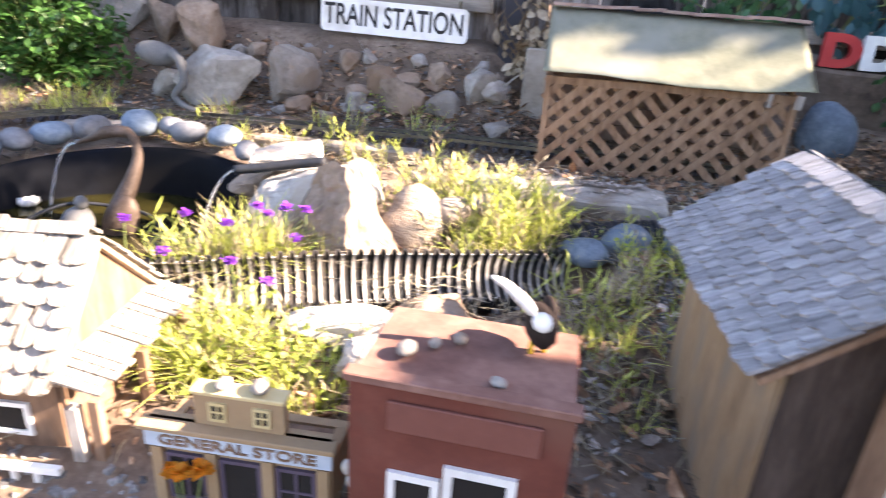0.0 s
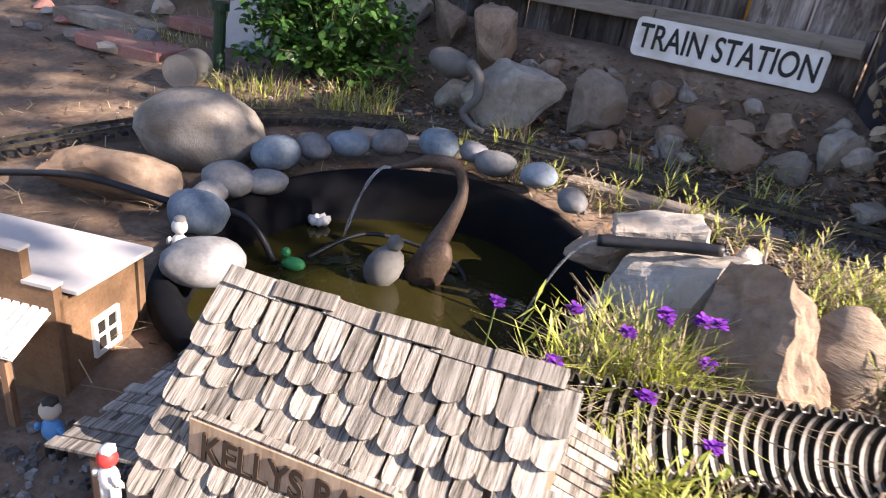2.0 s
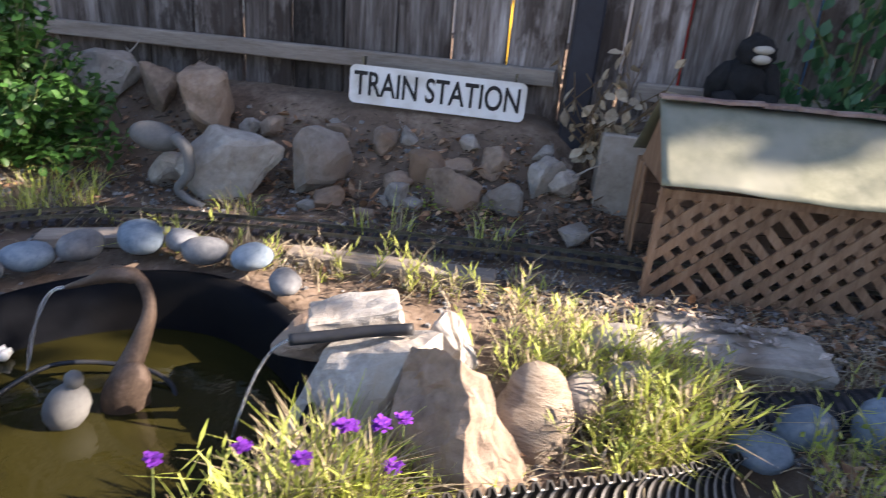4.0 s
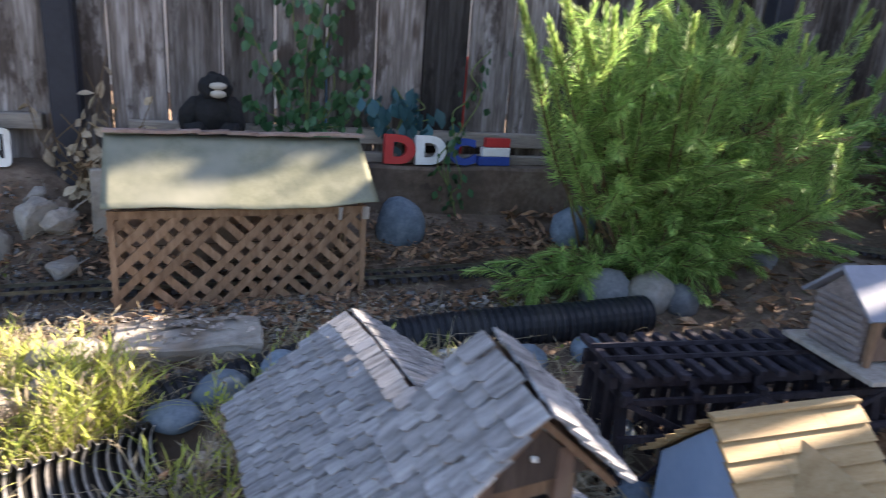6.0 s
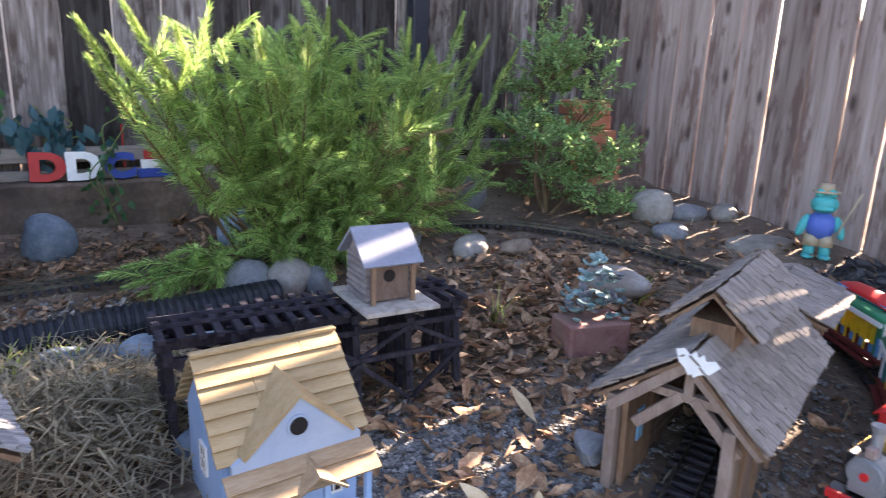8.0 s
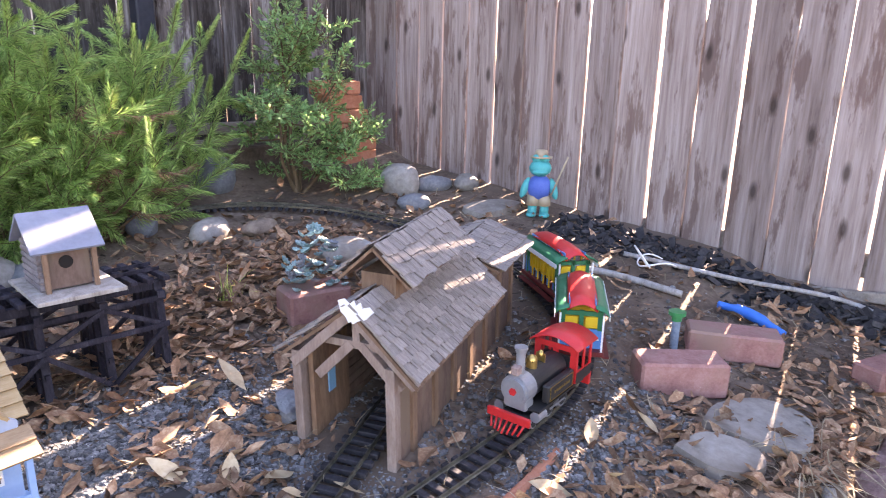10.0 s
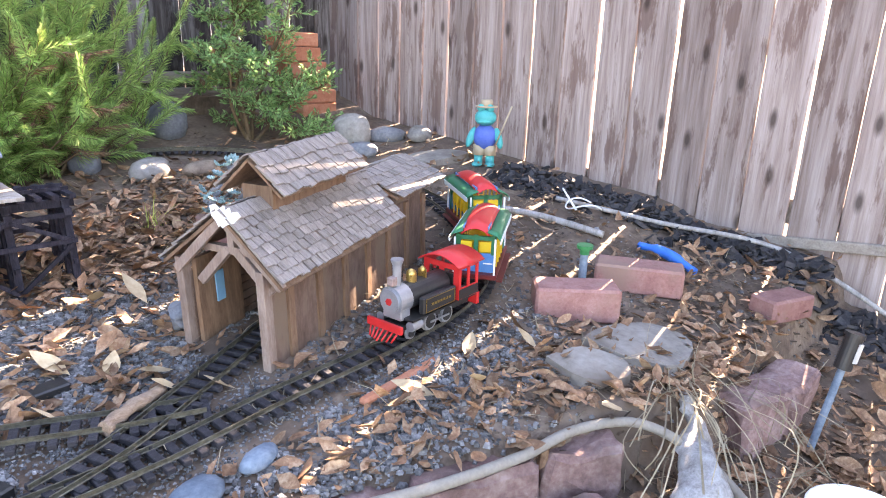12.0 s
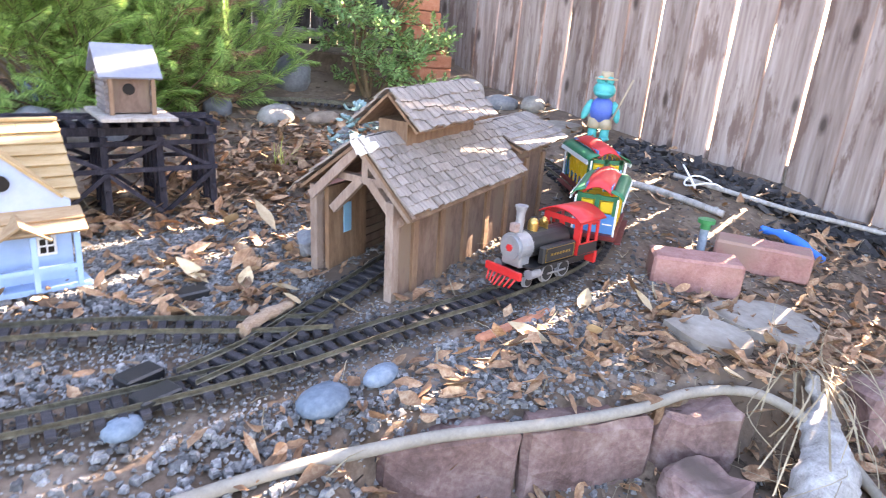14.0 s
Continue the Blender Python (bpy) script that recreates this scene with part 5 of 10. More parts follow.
def slab_bm(lx, ly, lz):
    """A broken slab: a block whose edges have crumbled."""
    bm = boxed(lx, ly, lz, None, 0.004)
    bmesh.ops.subdivide_edges(bm, edges=[e for e in bm.edges if e.calc_length() > 0.02], cuts=5, use_grid_fill=True)
    rough_up(bm, 0.006, 30, 3)
    rough_up(bm, 0.003, 90, 5)
    return bm


def stone(name, x, y, half, rz, material, seed, label, category="rock", jag=0.25, sink=0.35, tilt=(0, 0), group="", z=None, flat=False, smooth=True, sub=3):
    zz = (gz(x, y) if z is None else z) + half[2] * (1 - 2 * sink)
    ob = part(name, stone_bm(half, seed, jag, sub, flat), material, None, "", pose(x, y, zz, tilt[0], tilt[1], rz), smooth)
    return tagged(ob, label, category, group)


stone("boulder", -1.48, 1.05, (0.132, 0.100, 0.086), 20, BOULDER, 1, "large smooth speckled grey boulder beside the pond", "boulder", 0.08, 0.16)
stone("rock", -1.47, 0.845, (0.145, 0.08, 0.066), 32, ROCK_BROWN, 2, "rough brown rock near the pond", jag=0.35, sink=0.3, flat=True, smooth=False)
for i, (x, y, r, k) in enumerate([(-1.285, 0.945, 0.047, 1), (-1.235, 0.985, 0.036, 1), (-1.305, 1.085, 0.052, 0), (-1.283, 1.165, 0.040, 1), (-1.240, 1.225, 0.042, 0), (-1.180, 1.290, 0.042, 1),
                                  (-1.095, 1.350, 0.050, 0), (-0.955, 1.345, 0.040, 1), (-0.860, 1.352, 0.038, 0), (-0.765, 1.290, 0.034, 1), (-1.225, 0.825, 0.052, 0), (-1.100, 0.728, 0.052, 1), (-1.275, 0.895, 0.032, 1), (-1.02, 1.372, 0.034, 1), (-1.335, 1.005, 0.038, 0)]):
    stone("cobble", x, y, (r * 1.12, r * 0.86, r * 0.66), (i * 53) % 180, (COBBLE_BLUE, COBBLE, BOULDER)[k], 20 + i, "rounded grey river cobble on the pond rim", "cobble", 0.10, 0.22, group="cobbles round the pond", sub=3, z=0.03 + gz(x, y) if i < 14 else None)
for i, (x, y, hx, hy, hz) in enumerate([(0.012, 1.135, 0.045, 0.034, 0.026), (0.085, 1.195, 0.052, 0.036, 0.034), (0.190, 1.215, 0.044, 0.042, 0.050), (0.296, 1.205, 0.048, 0.036, 0.032), (0.368, 1.250, 0.036, 0.030, 0.026),
                                        (0.520, 1.232, 0.062, 0.036, 0.028), (0.672, 1.215, 0.058, 0.040, 0.034), (0.820, 1.235, 0.048, 0.036, 0.032), (0.745, 0.985, 0.044, 0.034, 0.026), (0.60, 1.225, 0.04, 0.03, 0.024),
                                        (0.545, 1.850, 0.072, 0.055, 0.085), (1.085, 1.855, 0.118, 0.066, 0.062), (0.24, 1.30, 0.05, 0.03, 0.02), (0.695, 0.84, 0.035, 0.03, 0.03)]):
    stone("cobble", x, y, (hx, hy, hz), (i * 37) % 90, COBBLE_BLUE, 50 + i, "smooth blue-grey cobble lying in dry litter", "cobble", 0.13, 0.30, group="blue-grey cobbles", sub=3)
for i, (x, y, hx, hy, hz) in enumerate([(0.985, 1.465, 0.072, 0.055, 0.062), (1.095, 1.440, 0.078, 0.060, 0.064), (1.17, 1.41, 0.05, 0.045, 0.045), (2.60, 1.43, 0.085, 0.075, 0.085), (2.76, 1.38, 0.09, 0.06, 0.04), (1.72, 1.44, 0.09, 0.05, 0.045), (2.0, 1.86, 0.09, 0.08, 0.09), (1.93, 1.00, 0.11, 0.075, 0.055), (2.50, 1.25, 0.07, 0.05, 0.04), (2.9, 1.3, 0.07, 0.05, 0.045), (1.58, 1.62, 0.07, 0.05, 0.05)]):
    stone("rock", x, y, (hx, hy, hz), (i * 41) % 180, (COBBLE, ROCK_GREY)[i % 2], 80 + i, "rounded grey garden rock among leaf litter", jag=0.16, sink=0.25, group="garden rocks")
stone("rock", 1.875, 1.387, (0.075, 0.042, 0.028), 10, ROCK_BROWN, 95, "flat tan rock among leaf litter", jag=0.2, sink=0.2)
# stones by the pond's right bank
for i, (x, y, half, rz) in enumerate([(-0.175, 1.285, (0.062, 0.038, 0.030), 10), (-0.165, 1.185, (0.052, 0.036, 0.030), 35), (-0.235, 1.128, (0.050, 0.030, 0.034), 70)]):
    stone("rock", x, y, half, rz, ROCK_GREY, 130 + i, "flat grey stone half hidden in grass", jag=0.2, sink=0.1, z=gz(x, y) + 0.02)
stone("rock", -0.450, 1.165, (0.060, 0.052, 0.075), 60, ROCK_PALE, 103, "pale broken rock at the pond bank", flat=True, smooth=False, sink=0.0, z=0.065)
stone("rock", -0.645, 1.165, (0.085, 0.055, 0.05), 40, ROCK_BROWN, 106, "brown rock under a pale slab", flat=True, smooth=False, sink=0.0, z=0.09)
tagged(part("paving_slab", slab_bm(0.135, 0.062, 0.034), ROCK_PALE, None, "", pose(-0.578, 1.135, 0.205, 8, -11, 20)), "broken pale concrete slab on the rocks", "slab")
stone("rock", -0.300, 1.082, (0.062, 0.056, 0.078), 35, ROCK_STRIPED, 104, "tan stone in the grass with grass-shadow stripes painted on", jag=0.22, sink=0.0, z=0.040, tilt=(-12, 20))
stone("rock", -0.175, 1.155, (0.055, 0.035, 0.026), 15, ROCK_GREY, 107, "flat grey stone in the grass", flat=True, smooth=False, sink=0.0, z=0.085)


def hull_rock(pts, material, label):
    """An angular rock: the hull of its corners, roughened."""
    bm = bmesh.new()
    vs = [bm.verts.new(p) for p in pts]
    bmesh.ops.convex_hull(bm, input=vs)
    bmesh.ops.delete(bm, geom=[v for v in bm.verts if not v.link_faces], context="VERTS")
    bmesh.ops.subdivide_edges(bm, edges=bm.edges[:], cuts=5, use_grid_fill=True)
    rough_up(bm, 0.008, 14, 3)
    rough_up(bm, 0.004, 45, 5)
    tagged(part("rock", bm, material), label, "rock")


hull_rock([(-0.61, 1.085, 0.165), (-0.47, 1.050, 0.205), (-0.44, 1.11, 0.212), (-0.58, 1.16, 0.185), (-0.655, 1.03, 0.03), (-0.52, 0.975, 0.02), (-0.43, 1.02, 0.02), (-0.42, 1.15, 0.04), (-0.63, 1.17, 0.04), (-0.625, 1.05, 0.12), (-0.50, 1.005, 0.13)], ROCK_PALE, "large pale broken rock at the pond bank")


def build_pointed_rock():
    bm = bmesh.new()
    pts = [(-0.345, 0.892, 0.02), (-0.485, 0.945, 0.02), (-0.270, 0.965, 0.02), (-0.275, 1.06, 0.04), (-0.465, 1.08, 0.04), (-0.388, 1.000, 0.250), (-0.466, 1.035, 0.232), (-0.362, 0.935, 0.14), (-0.475, 0.985, 0.13), (-0.310, 0.985, 0.13)]
    vs = [bm.verts.new(p) for p in pts]
    bmesh.ops.convex_hull(bm, input=vs)
    bmesh.ops.delete(bm, geom=[v for v in bm.verts if not v.link_faces], context="VERTS")
    bmesh.ops.subdivide_edges(bm, edges=bm.edges[:], cuts=9, use_grid_fill=True)
    rough_up(bm, 0.014, 13, 3)
    rough_up(bm, 0.007, 38, 5)
    rough_up(bm, 0.0035, 110, 8)
    tagged(part("rock", bm, ROCK_BROWN), "upright pointed tan rock beside the drain pipe", "rock")


build_pointed_rock()


def build_slab_rock():
    for i, (x, y, half, rz, mat_) in enumerate([(-0.275, 0.755, (0.105, 0.042, 0.032), 8, ROCK_PALE), (-0.145, 0.790, (0.100, 0.062, 0.042), 30, ROCK_BROWN), (-0.215, 0.705, (0.075, 0.045, 0.036), 0, ROCK_PALE), (-0.10, 0.775, (0.06, 0.045, 0.036), 50, ROCK_BROWN)]):
        stone("rock", x, y, half, rz, mat_, 110 + i, "flat rough rock with straw on it", jag=0.3, sink=0.15, flat=True, smooth=False, z=gz(x, y) + 0.016)


build_slab_rock()

# rock bank under the fence
for i, (x, y, hx, hy, hz, k) in enumerate([(-1.095, 1.700, 0.165, 0.085, 0.115, 0), (-0.905, 1.790, 0.092, 0.068, 0.118, 0), (-1.300, 1.890, 0.135, 0.090, 0.110, 1), (-1.250, 1.700, 0.070, 0.050, 0.062, 0), (-0.850, 1.700, 0.062, 0.040, 0.034, 1), (-0.575, 1.800, 0.085, 0.052, 0.080, 1),
                                           (-0.440, 1.800, 0.060, 0.050, 0.058, 0), (-0.700, 1.760, 0.050, 0.040, 0.050, 0), (-0.655, 1.850, 0.060, 0.045, 0.060, 1), (-0.360, 1.860, 0.055, 0.045, 0.070, 0), (-1.45, 1.93, 0.08, 0.06, 0.08, 1), (-1.62, 1.95, 0.10, 0.07, 0.09, 0), (-0.78, 1.90, 0.05, 0.04, 0.04, 1)]):
    stone("rock", x, y, (hx, hy, hz), (i * 67) % 180, (ROCK_GREY, ROCK_BROWN)[k], 130 + i, "rough grey-brown rock on the bank under the fence", jag=0.28, sink=0.22 if x < -0.8 else 0.42, group="bank rocks", flat=True, smooth=False, tilt=((i * 13) % 20 - 10, (i * 29) % 20 - 10))
_r = random.Random(71)
for i in range(30):
    x, y, s = _r.uniform(-1.15, -0.27), _r.uniform(1.67, 1.93), _r.uniform(0.018, 0.046)
    stone("rock", x, y, (s * _r.uniform(1.0, 1.4), s, s * _r.uniform(0.7, 1.1)), _r.uniform(0, 180), (ROCK_GREY, ROCK_BROWN)[i % 2], 240 + i, "small rough stone half sunk in the bank", jag=0.28, sink=0.40, group="small bank stones", flat=True, smooth=False, tilt=(_r.uniform(-12, 12), _r.uniform(-12, 12)), sub=2)
tagged(part("concrete_block", boxed(0.125, 0.07, 0.24, pose(0, 0, 0.10), 0.004), CONCRETE, None, "", pose(-0.185, 1.905, 0.15, -3, 1, 6)), "upright grey concrete block beside the station", "block")
tagged(part("paving_slab", slab_bm(0.272, 0.128, 0.044), SLAB_DUSTY, None, "", pose(0.020, 1.366, 0.130, 2, 0.5, 3)), "dusty concrete paving slab in front of the station", "paving slab")
tagged(part("edging_board", boxed(0.42, 0.05, 0.03, None, 0.004), RAIL_WOOD, None, "", pose(-0.62, 1.458, 0.138, 0, -1, 3)), "weathered board along the track edge", "board")
tagged(part("edging_board", boxed(0.26, 0.055, 0.028, None, 0.004), RAIL_WOOD, None, "", pose(-1.20, 1.385, 0.135, 0, -1, 24)), "weathered board along the track edge", "board")


# ---------------------------------------------------------------- pond
WATER = bpy.data.materials.new("pond_water")
WATER.use_nodes = True
_b = WATER.node_tree.nodes["Principled BSDF"]
_b.inputs["Base Color"].default_value = (0.021, 0.0185, 0.005, 1)
_b.inputs["Roughness"].default_value = 0.04
_nz = WATER.node_tree.nodes.new("ShaderNodeTexNoise")
_nz.inputs["Scale"].default_value = 26.0
_bp = WATER.node_tree.nodes.new("ShaderNodeBump")
_bp.inputs["Strength"].default_value, _bp.inputs["Distance"].default_value = 0.22, 0.004
WATER.node_tree.links.new(_nz.outputs["Fac"], _bp.inputs["Height"])
WATER.node_tree.links.new(_bp.outputs["Normal"], _b.inputs["Normal"])


def build_pond():
    cx, cy, a, b = POND
    pond = thing("pond", pose(cx, cy, 0), "sunken black plastic garden pond with murky water", "pond")
    bm = bmesh.new()
    n = 64
    prof = [(1.09, 0.094), (1.07, 0.108), (1.02, 0.112), (0.995, 0.104), (0.965, 0.06), (0.94, 0.0), (0.90, -0.08), (0.6, -0.10)]
    rings = []
    for s, z in prof:
        ring = []
        for k in range(n):
            t = 2 * math.pi * k / n
            wob = 1 + 0.02 * math.sin(3 * t + 1) + 0.012 * math.sin(5 * t)
            lift = 0.05 * (math.sin(t) * 0.5) * (1 if z > 0.05 else 0.4)
            ring.append(bm.verts.new((a * s * wob * math.cos(t), b * s * wob * math.sin(t), z + lift - 0.012)))
        rings.append(ring)
    for p, q in zip(rings, rings[1:]):
        for k in range(n):
            bm.faces.new((p[k], p[(k + 1) % n], q[(k + 1) % n], q[k])).smooth = True
    bm.faces.new(rings[-1])
    bmesh.ops.recalc_face_normals(bm, faces=bm.faces)
    for f in bm.faces:
        f.normal_flip()
    bmesh.ops.solidify(bm, geom=bm.faces[:], thickness=0.004)
    part("tub", bm, RUBBER, pond, "moulded black plastic rim and wall")
    bm = bmesh.new()
    ring = [bm.verts.new((a * 0.958 * (1 + 0.02 * math.sin(3 * t + 1) + 0.012 * math.sin(5 * t)) * math.cos(t), b * 0.958 * (1 + 0.02 * math.sin(3 * t + 1) + 0.012 * math.sin(5 * t)) * math.sin(t), 0.022)) for t in (2 * math.pi * k / n for k in range(n))]
    bm.faces.new(ring)
    part("water", bm, WATER, pond, "still murky olive-brown water")


build_pond()
STREAM = bpy.data.materials.new("running_water")
STREAM.use_nodes = True
_s = STREAM.node_tree.nodes["Principled BSDF"]
_s.inputs["Base Color"].default_value = (0.9, 0.95, 1.0, 1)
_s.inputs["Roughness"].default_value, _s.inputs["Transmission Weight"].default_value, _s.inputs["IOR"].default_value = 0.08, 0.85, 1.33
BRONZE = surface("brown_bronze", [(0.04, 0.028, 0.021), (0.085, 0.06, 0.046), (0.15, 0.112, 0.092)], 30.0, 0.6, 0.6, metal=0.35, vary=0.0)
GREY_CAST = surface("grey_cast_stone", [(0.10, 0.10, 0.10), (0.165, 0.165, 0.16)], 30.0, 0.8, 0.3, vary=0.0)


def build_fountain():
    # a heron: body, S-curved neck, head and beak in one casting
    bm = bmesh.new()
    ox, oy, oz = -0.925, 1.05, 0.0
    ball(bm, 0.034, 0.024, 0.062, pose(ox + 0.012, oy - 0.005, oz + 0.045, 0, 22, 20), 3)
    neck = curve([(ox + 0.01, oy + 0.0, oz + 0.075), (ox + 0.022, oy + 0.03, oz + 0.125), (ox + 0.028, oy + 0.05, oz + 0.175), (ox + 0.005, oy + 0.06, oz + 0.212), (ox - 0.04, oy + 0.055, oz + 0.212), (ox - 0.075, oy + 0.05, oz + 0.198), (ox - 0.115, oy + 0.045, oz + 0.182)], 5)
    k = len(neck)
    tube(bm, neck, [0.021 - 0.0115 * min(1, i / 10) + (0.003 if k - 16 < i < k - 8 else 0) - (0.007 * max(0, (i - k + 8) / 8)) for i in range(k)], 10)
    tube(bm, [(ox + 0.0, oy, oz + 0.05), (ox - 0.005, oy, oz - 0.06)], 0.010, 8)
    tube(bm, [(ox + 0.03, oy + 0.01, oz + 0.05), (ox + 0.03, oy + 0.01, oz - 0.06)], 0.010, 8)
    tagged(part("heron_fountain", bm, BRONZE, smooth=True), "brown metal heron fountain standing in the pond", "fountain statue")
    # its jet
    a = Vector((ox - 0.118, oy + 0.045, oz + 0.180))
    pts = [a + Vector((-0.075 * t, -0.03 * t, 0.02 * t - 0.19 * t * t)) for t in (i / 14 for i in range(15))]
    bm = bmesh.new()
    rnd = random.Random(1)
    tube(bm, pts, [0.0028 + rnd.uniform(-0.0009, 0.0009) for _ in pts], 6)
    tagged(part("water_jet", bm, STREAM), "thin falling jet of water from the beak", "water")
    # a small grey bird with a tan head by it
    bm = bmesh.new()
    ball(bm, 0.032, 0.026, 0.044, pose(-0.965, 0.985, 0.050, 0, 25, 30), 2)
    ball(bm, 0.014, 0.013, 0.015, pose(-0.950, 0.99, 0.098), 2)
    tube(bm, [(-0.98, 0.98, 0.0), (-0.98, 0.98, 0.05)], 0.014, 8)
    tagged(part("bird_figurine", bm, GREY_CAST, smooth=True), "grey cast bird figure in the pond", "statue")
    # the grey bird on the bank
    bm = bmesh.new()
    bx, by, bz = -1.20, 1.62, gz(-1.20, 1.62)
    ball(bm, 0.06, 0.038, 0.034, pose(bx - 0.055, by + 0.02, bz + 0.14, 0, 10, 10), 3)
    neck = curve([(bx + 0.01, by, bz + 0.15), (bx + 0.045, by - 0.01, bz + 0.125), (bx + 0.05, by - 0.015, bz + 0.075), (bx + 0.022, by - 0.02, bz + 0.035), (bx + 0.05, by - 0.02, bz + 0.01), (bx + 0.085, by - 0.02, bz + 0.0)], 5)
    tube(bm, neck, [0.015 - 0.0003 * i for i in range(len(neck))], 10)
    tagged(part("swan_figurine", bm, GREY_CAST, smooth=True), "grey cast water-bird figure with a curved neck", "statue")
    # inlet pipe and its trickle
    bm = bmesh.new()
    tube(bm, curve([(-0.645, 1.055, 0.190), (-0.59, 1.075, 0.197), (-0.54, 1.09, 0.206), (-0.48, 1.10, 0.216)], 5), 0.009, 10)
    tagged(part("inlet_pipe", bm, PIPE), "short black water pipe on the pond bank", "pipe")
    a = Vector((-0.640, 1.058, 0.190))
    bm = bmesh.new()
    tube(bm, [a + Vector((-0.085 * t, -0.03 * t, -0.165 * t * t)) for t in (i / 10 for i in range(11))], 0.0024, 6)
    tagged(part("water_jet", bm, STREAM), "thin trickle of water from the inlet pipe", "water")
    # hoses and floats
    bm = bmesh.new()
    tube(bm, curve([(-1.62, 0.72, 0.085), (-1.45, 0.775, 0.115), (-1.28, 0.83, 0.105), (-1.18, 0.88, 0.10), (-1.13, 0.90, 0.03)], 8), 0.0065, 8)
    tagged(part("hose", bm, PIPE), "thin black hose running into the pond", "hose")
    bm = bmesh.new()
    tube(bm, curve([(-1.10, 0.95, 0.03), (-1.06, 1.06, 0.055), (-0.96, 1.12, 0.04), (-0.88, 1.11, 0.028), (-0.84, 1.06, 0.0)], 8), 0.004, 8)
    tagged(part("hose", bm, PIPE), "thin black cable looping in the pond water", "hose")
    bm = bmesh.new()
    for k in range(7):
        t = 2 * math.pi * k / 7
        ball(bm, 0.014, 0.008, 0.010, pose(-1.19 + 0.012 * math.cos(t), 1.085 + 0.012 * math.sin(t), 0.032, 0, -25, math.degrees(t)), 1)
    tagged(part("floating_flower", bm, WHITE_PAINT, smooth=True), "cream floating flower ornament on the water", "ornament")
    bm = bmesh.new()
    ball(bm, 0.022, 0.014, 0.012, pose(-1.10, 0.915, 0.03, 0, 0, 20), 2)
    ball(bm, 0.009, 0.009, 0.010, pose(-1.115, 0.912, 0.047), 2)
    tagged(part("duck_float", bm, GREEN_PLASTIC, smooth=True), "small green floating duck in the pond", "toy")


GREEN_PLASTIC = surface("green_plastic", [(0.02, 0.17, 0.06), (0.03, 0.26, 0.09)], 20.0, 0.4, 0.0, vary=0.0)
build_fountain()


# ---------------------------------------------------------------- drain pipes
def corrugated(name, line, r, period, depth, lo, hi, material, label, seg=20, ridge=None):
    """A corrugated pipe wall along a line, over the arc from lo to hi degrees (0: to its right, 90: up)."""
    bm = bmesh.new()
    pts = [Vector(p) for p in line]
    # even steps along the line
    out, want, gone = [], 0.0, 0.0
    for a, b in zip(pts, pts[1:]):
        ln = (b - a).length
        while want <= gone + ln:
            out.append(a.lerp(b, (want - gone) / ln))
            want += period / 6
        gone += ln
    rows = []
    full = hi - lo >= 359
    for i, p in enumerate(out):
        d = (out[min(i + 1, len(out) - 1)] - out[max(i - 1, 0)]).normalized()
        side = d.cross(Vector((0, 0, 1))).normalized()
        up = side.cross(d)
        ph = (i % 6) / 6
        rr = r + depth * (1.0 if ph < 0.34 else (-1.0 if 0.5 <= ph < 0.84 else 0.0))
        n = seg if full else seg + 1
        rows.append([bm.verts.new(p + rr * (math.cos(t) * side + math.sin(t) * up)) for t in (radians(lo + (hi - lo) * k / seg) for k in range(n))])
    for i, (a, b) in enumerate(zip(rows, rows[1:])):
        n = len(a)
        for k in range(n if full else n - 1):
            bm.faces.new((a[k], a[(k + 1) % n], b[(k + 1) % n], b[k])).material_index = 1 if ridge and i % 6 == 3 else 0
    bmesh.ops.recalc_face_normals(bm, faces=bm.faces)
    bmesh.ops.solidify(bm, geom=bm.faces[:], thickness=0.0022)
    return tagged(part(name, bm, [material, ridge] if ridge else material), label, "drain pipe")


corrugated("drain_pipe", curve([(-0.66, 0.690, 0.100), (-0.52, 0.760, 0.105), (-0.335, 0.858, 0.108), (-0.13, 0.968, 0.100), (-0.045, 1.03, 0.090), (0.022, 1.085, 0.080)], 14), 0.053, 0.0178, 0.0046, -215, -12, PIPE_DUSTY, "cut-open black corrugated drain pipe with dusty ridges coloured as sunlit", ridge=PIPE_RIDGE)
corrugated("drain_pipe", curve([(-0.085, 1.165, 0.070), (0.02, 1.222, 0.085), (0.17, 1.268, 0.098), (0.38, 1.322, 0.122), (0.60, 1.33, 0.138), (0.80, 1.335, 0.142), (1.03, 1.352, 0.146)], 12), 0.042, 0.0185, 0.0024, 0, 360, PIPE, "long black corrugated drain pipe lying in litter")


# ---------------------------------------------------------------- sign, letters, figures at the fence
SIGN_WHITE = surface("sign_white", [(0.72, 0.72, 0.71), (0.80, 0.80, 0.79)], 14.0, 0.45, 0.05, vary=0.0, stain=(0.55, 0.52, 0.47), stain_scale=9.0)
SIGN_BLACK = surface("sign_black", [(0.012, 0.012, 0.014), (0.02, 0.02, 0.022)], 20.0, 0.5, 0.0, vary=0.0)
SIGN_BLUE = surface("letter_blue", [(0.02, 0.05, 0.24), (0.035, 0.08, 0.33)], 14.0, 0.55, 0.1, vary=0.0)


def rounded_plate(w, h, r, t):
    bm = bmesh.new()
    out = []
    for cx, cz, a0 in ((w / 2 - r, h / 2 - r, 0), (-w / 2 + r, h / 2 - r, 90), (-w / 2 + r, -h / 2 + r, 180), (w / 2 - r, -h / 2 + r, 270)):
        for k in range(5):
            a = radians(a0 + 22.5 * k)
            out.append((cx + r * math.cos(a), cz + r * math.sin(a)))
    prism(bm, out, t)
    return bm


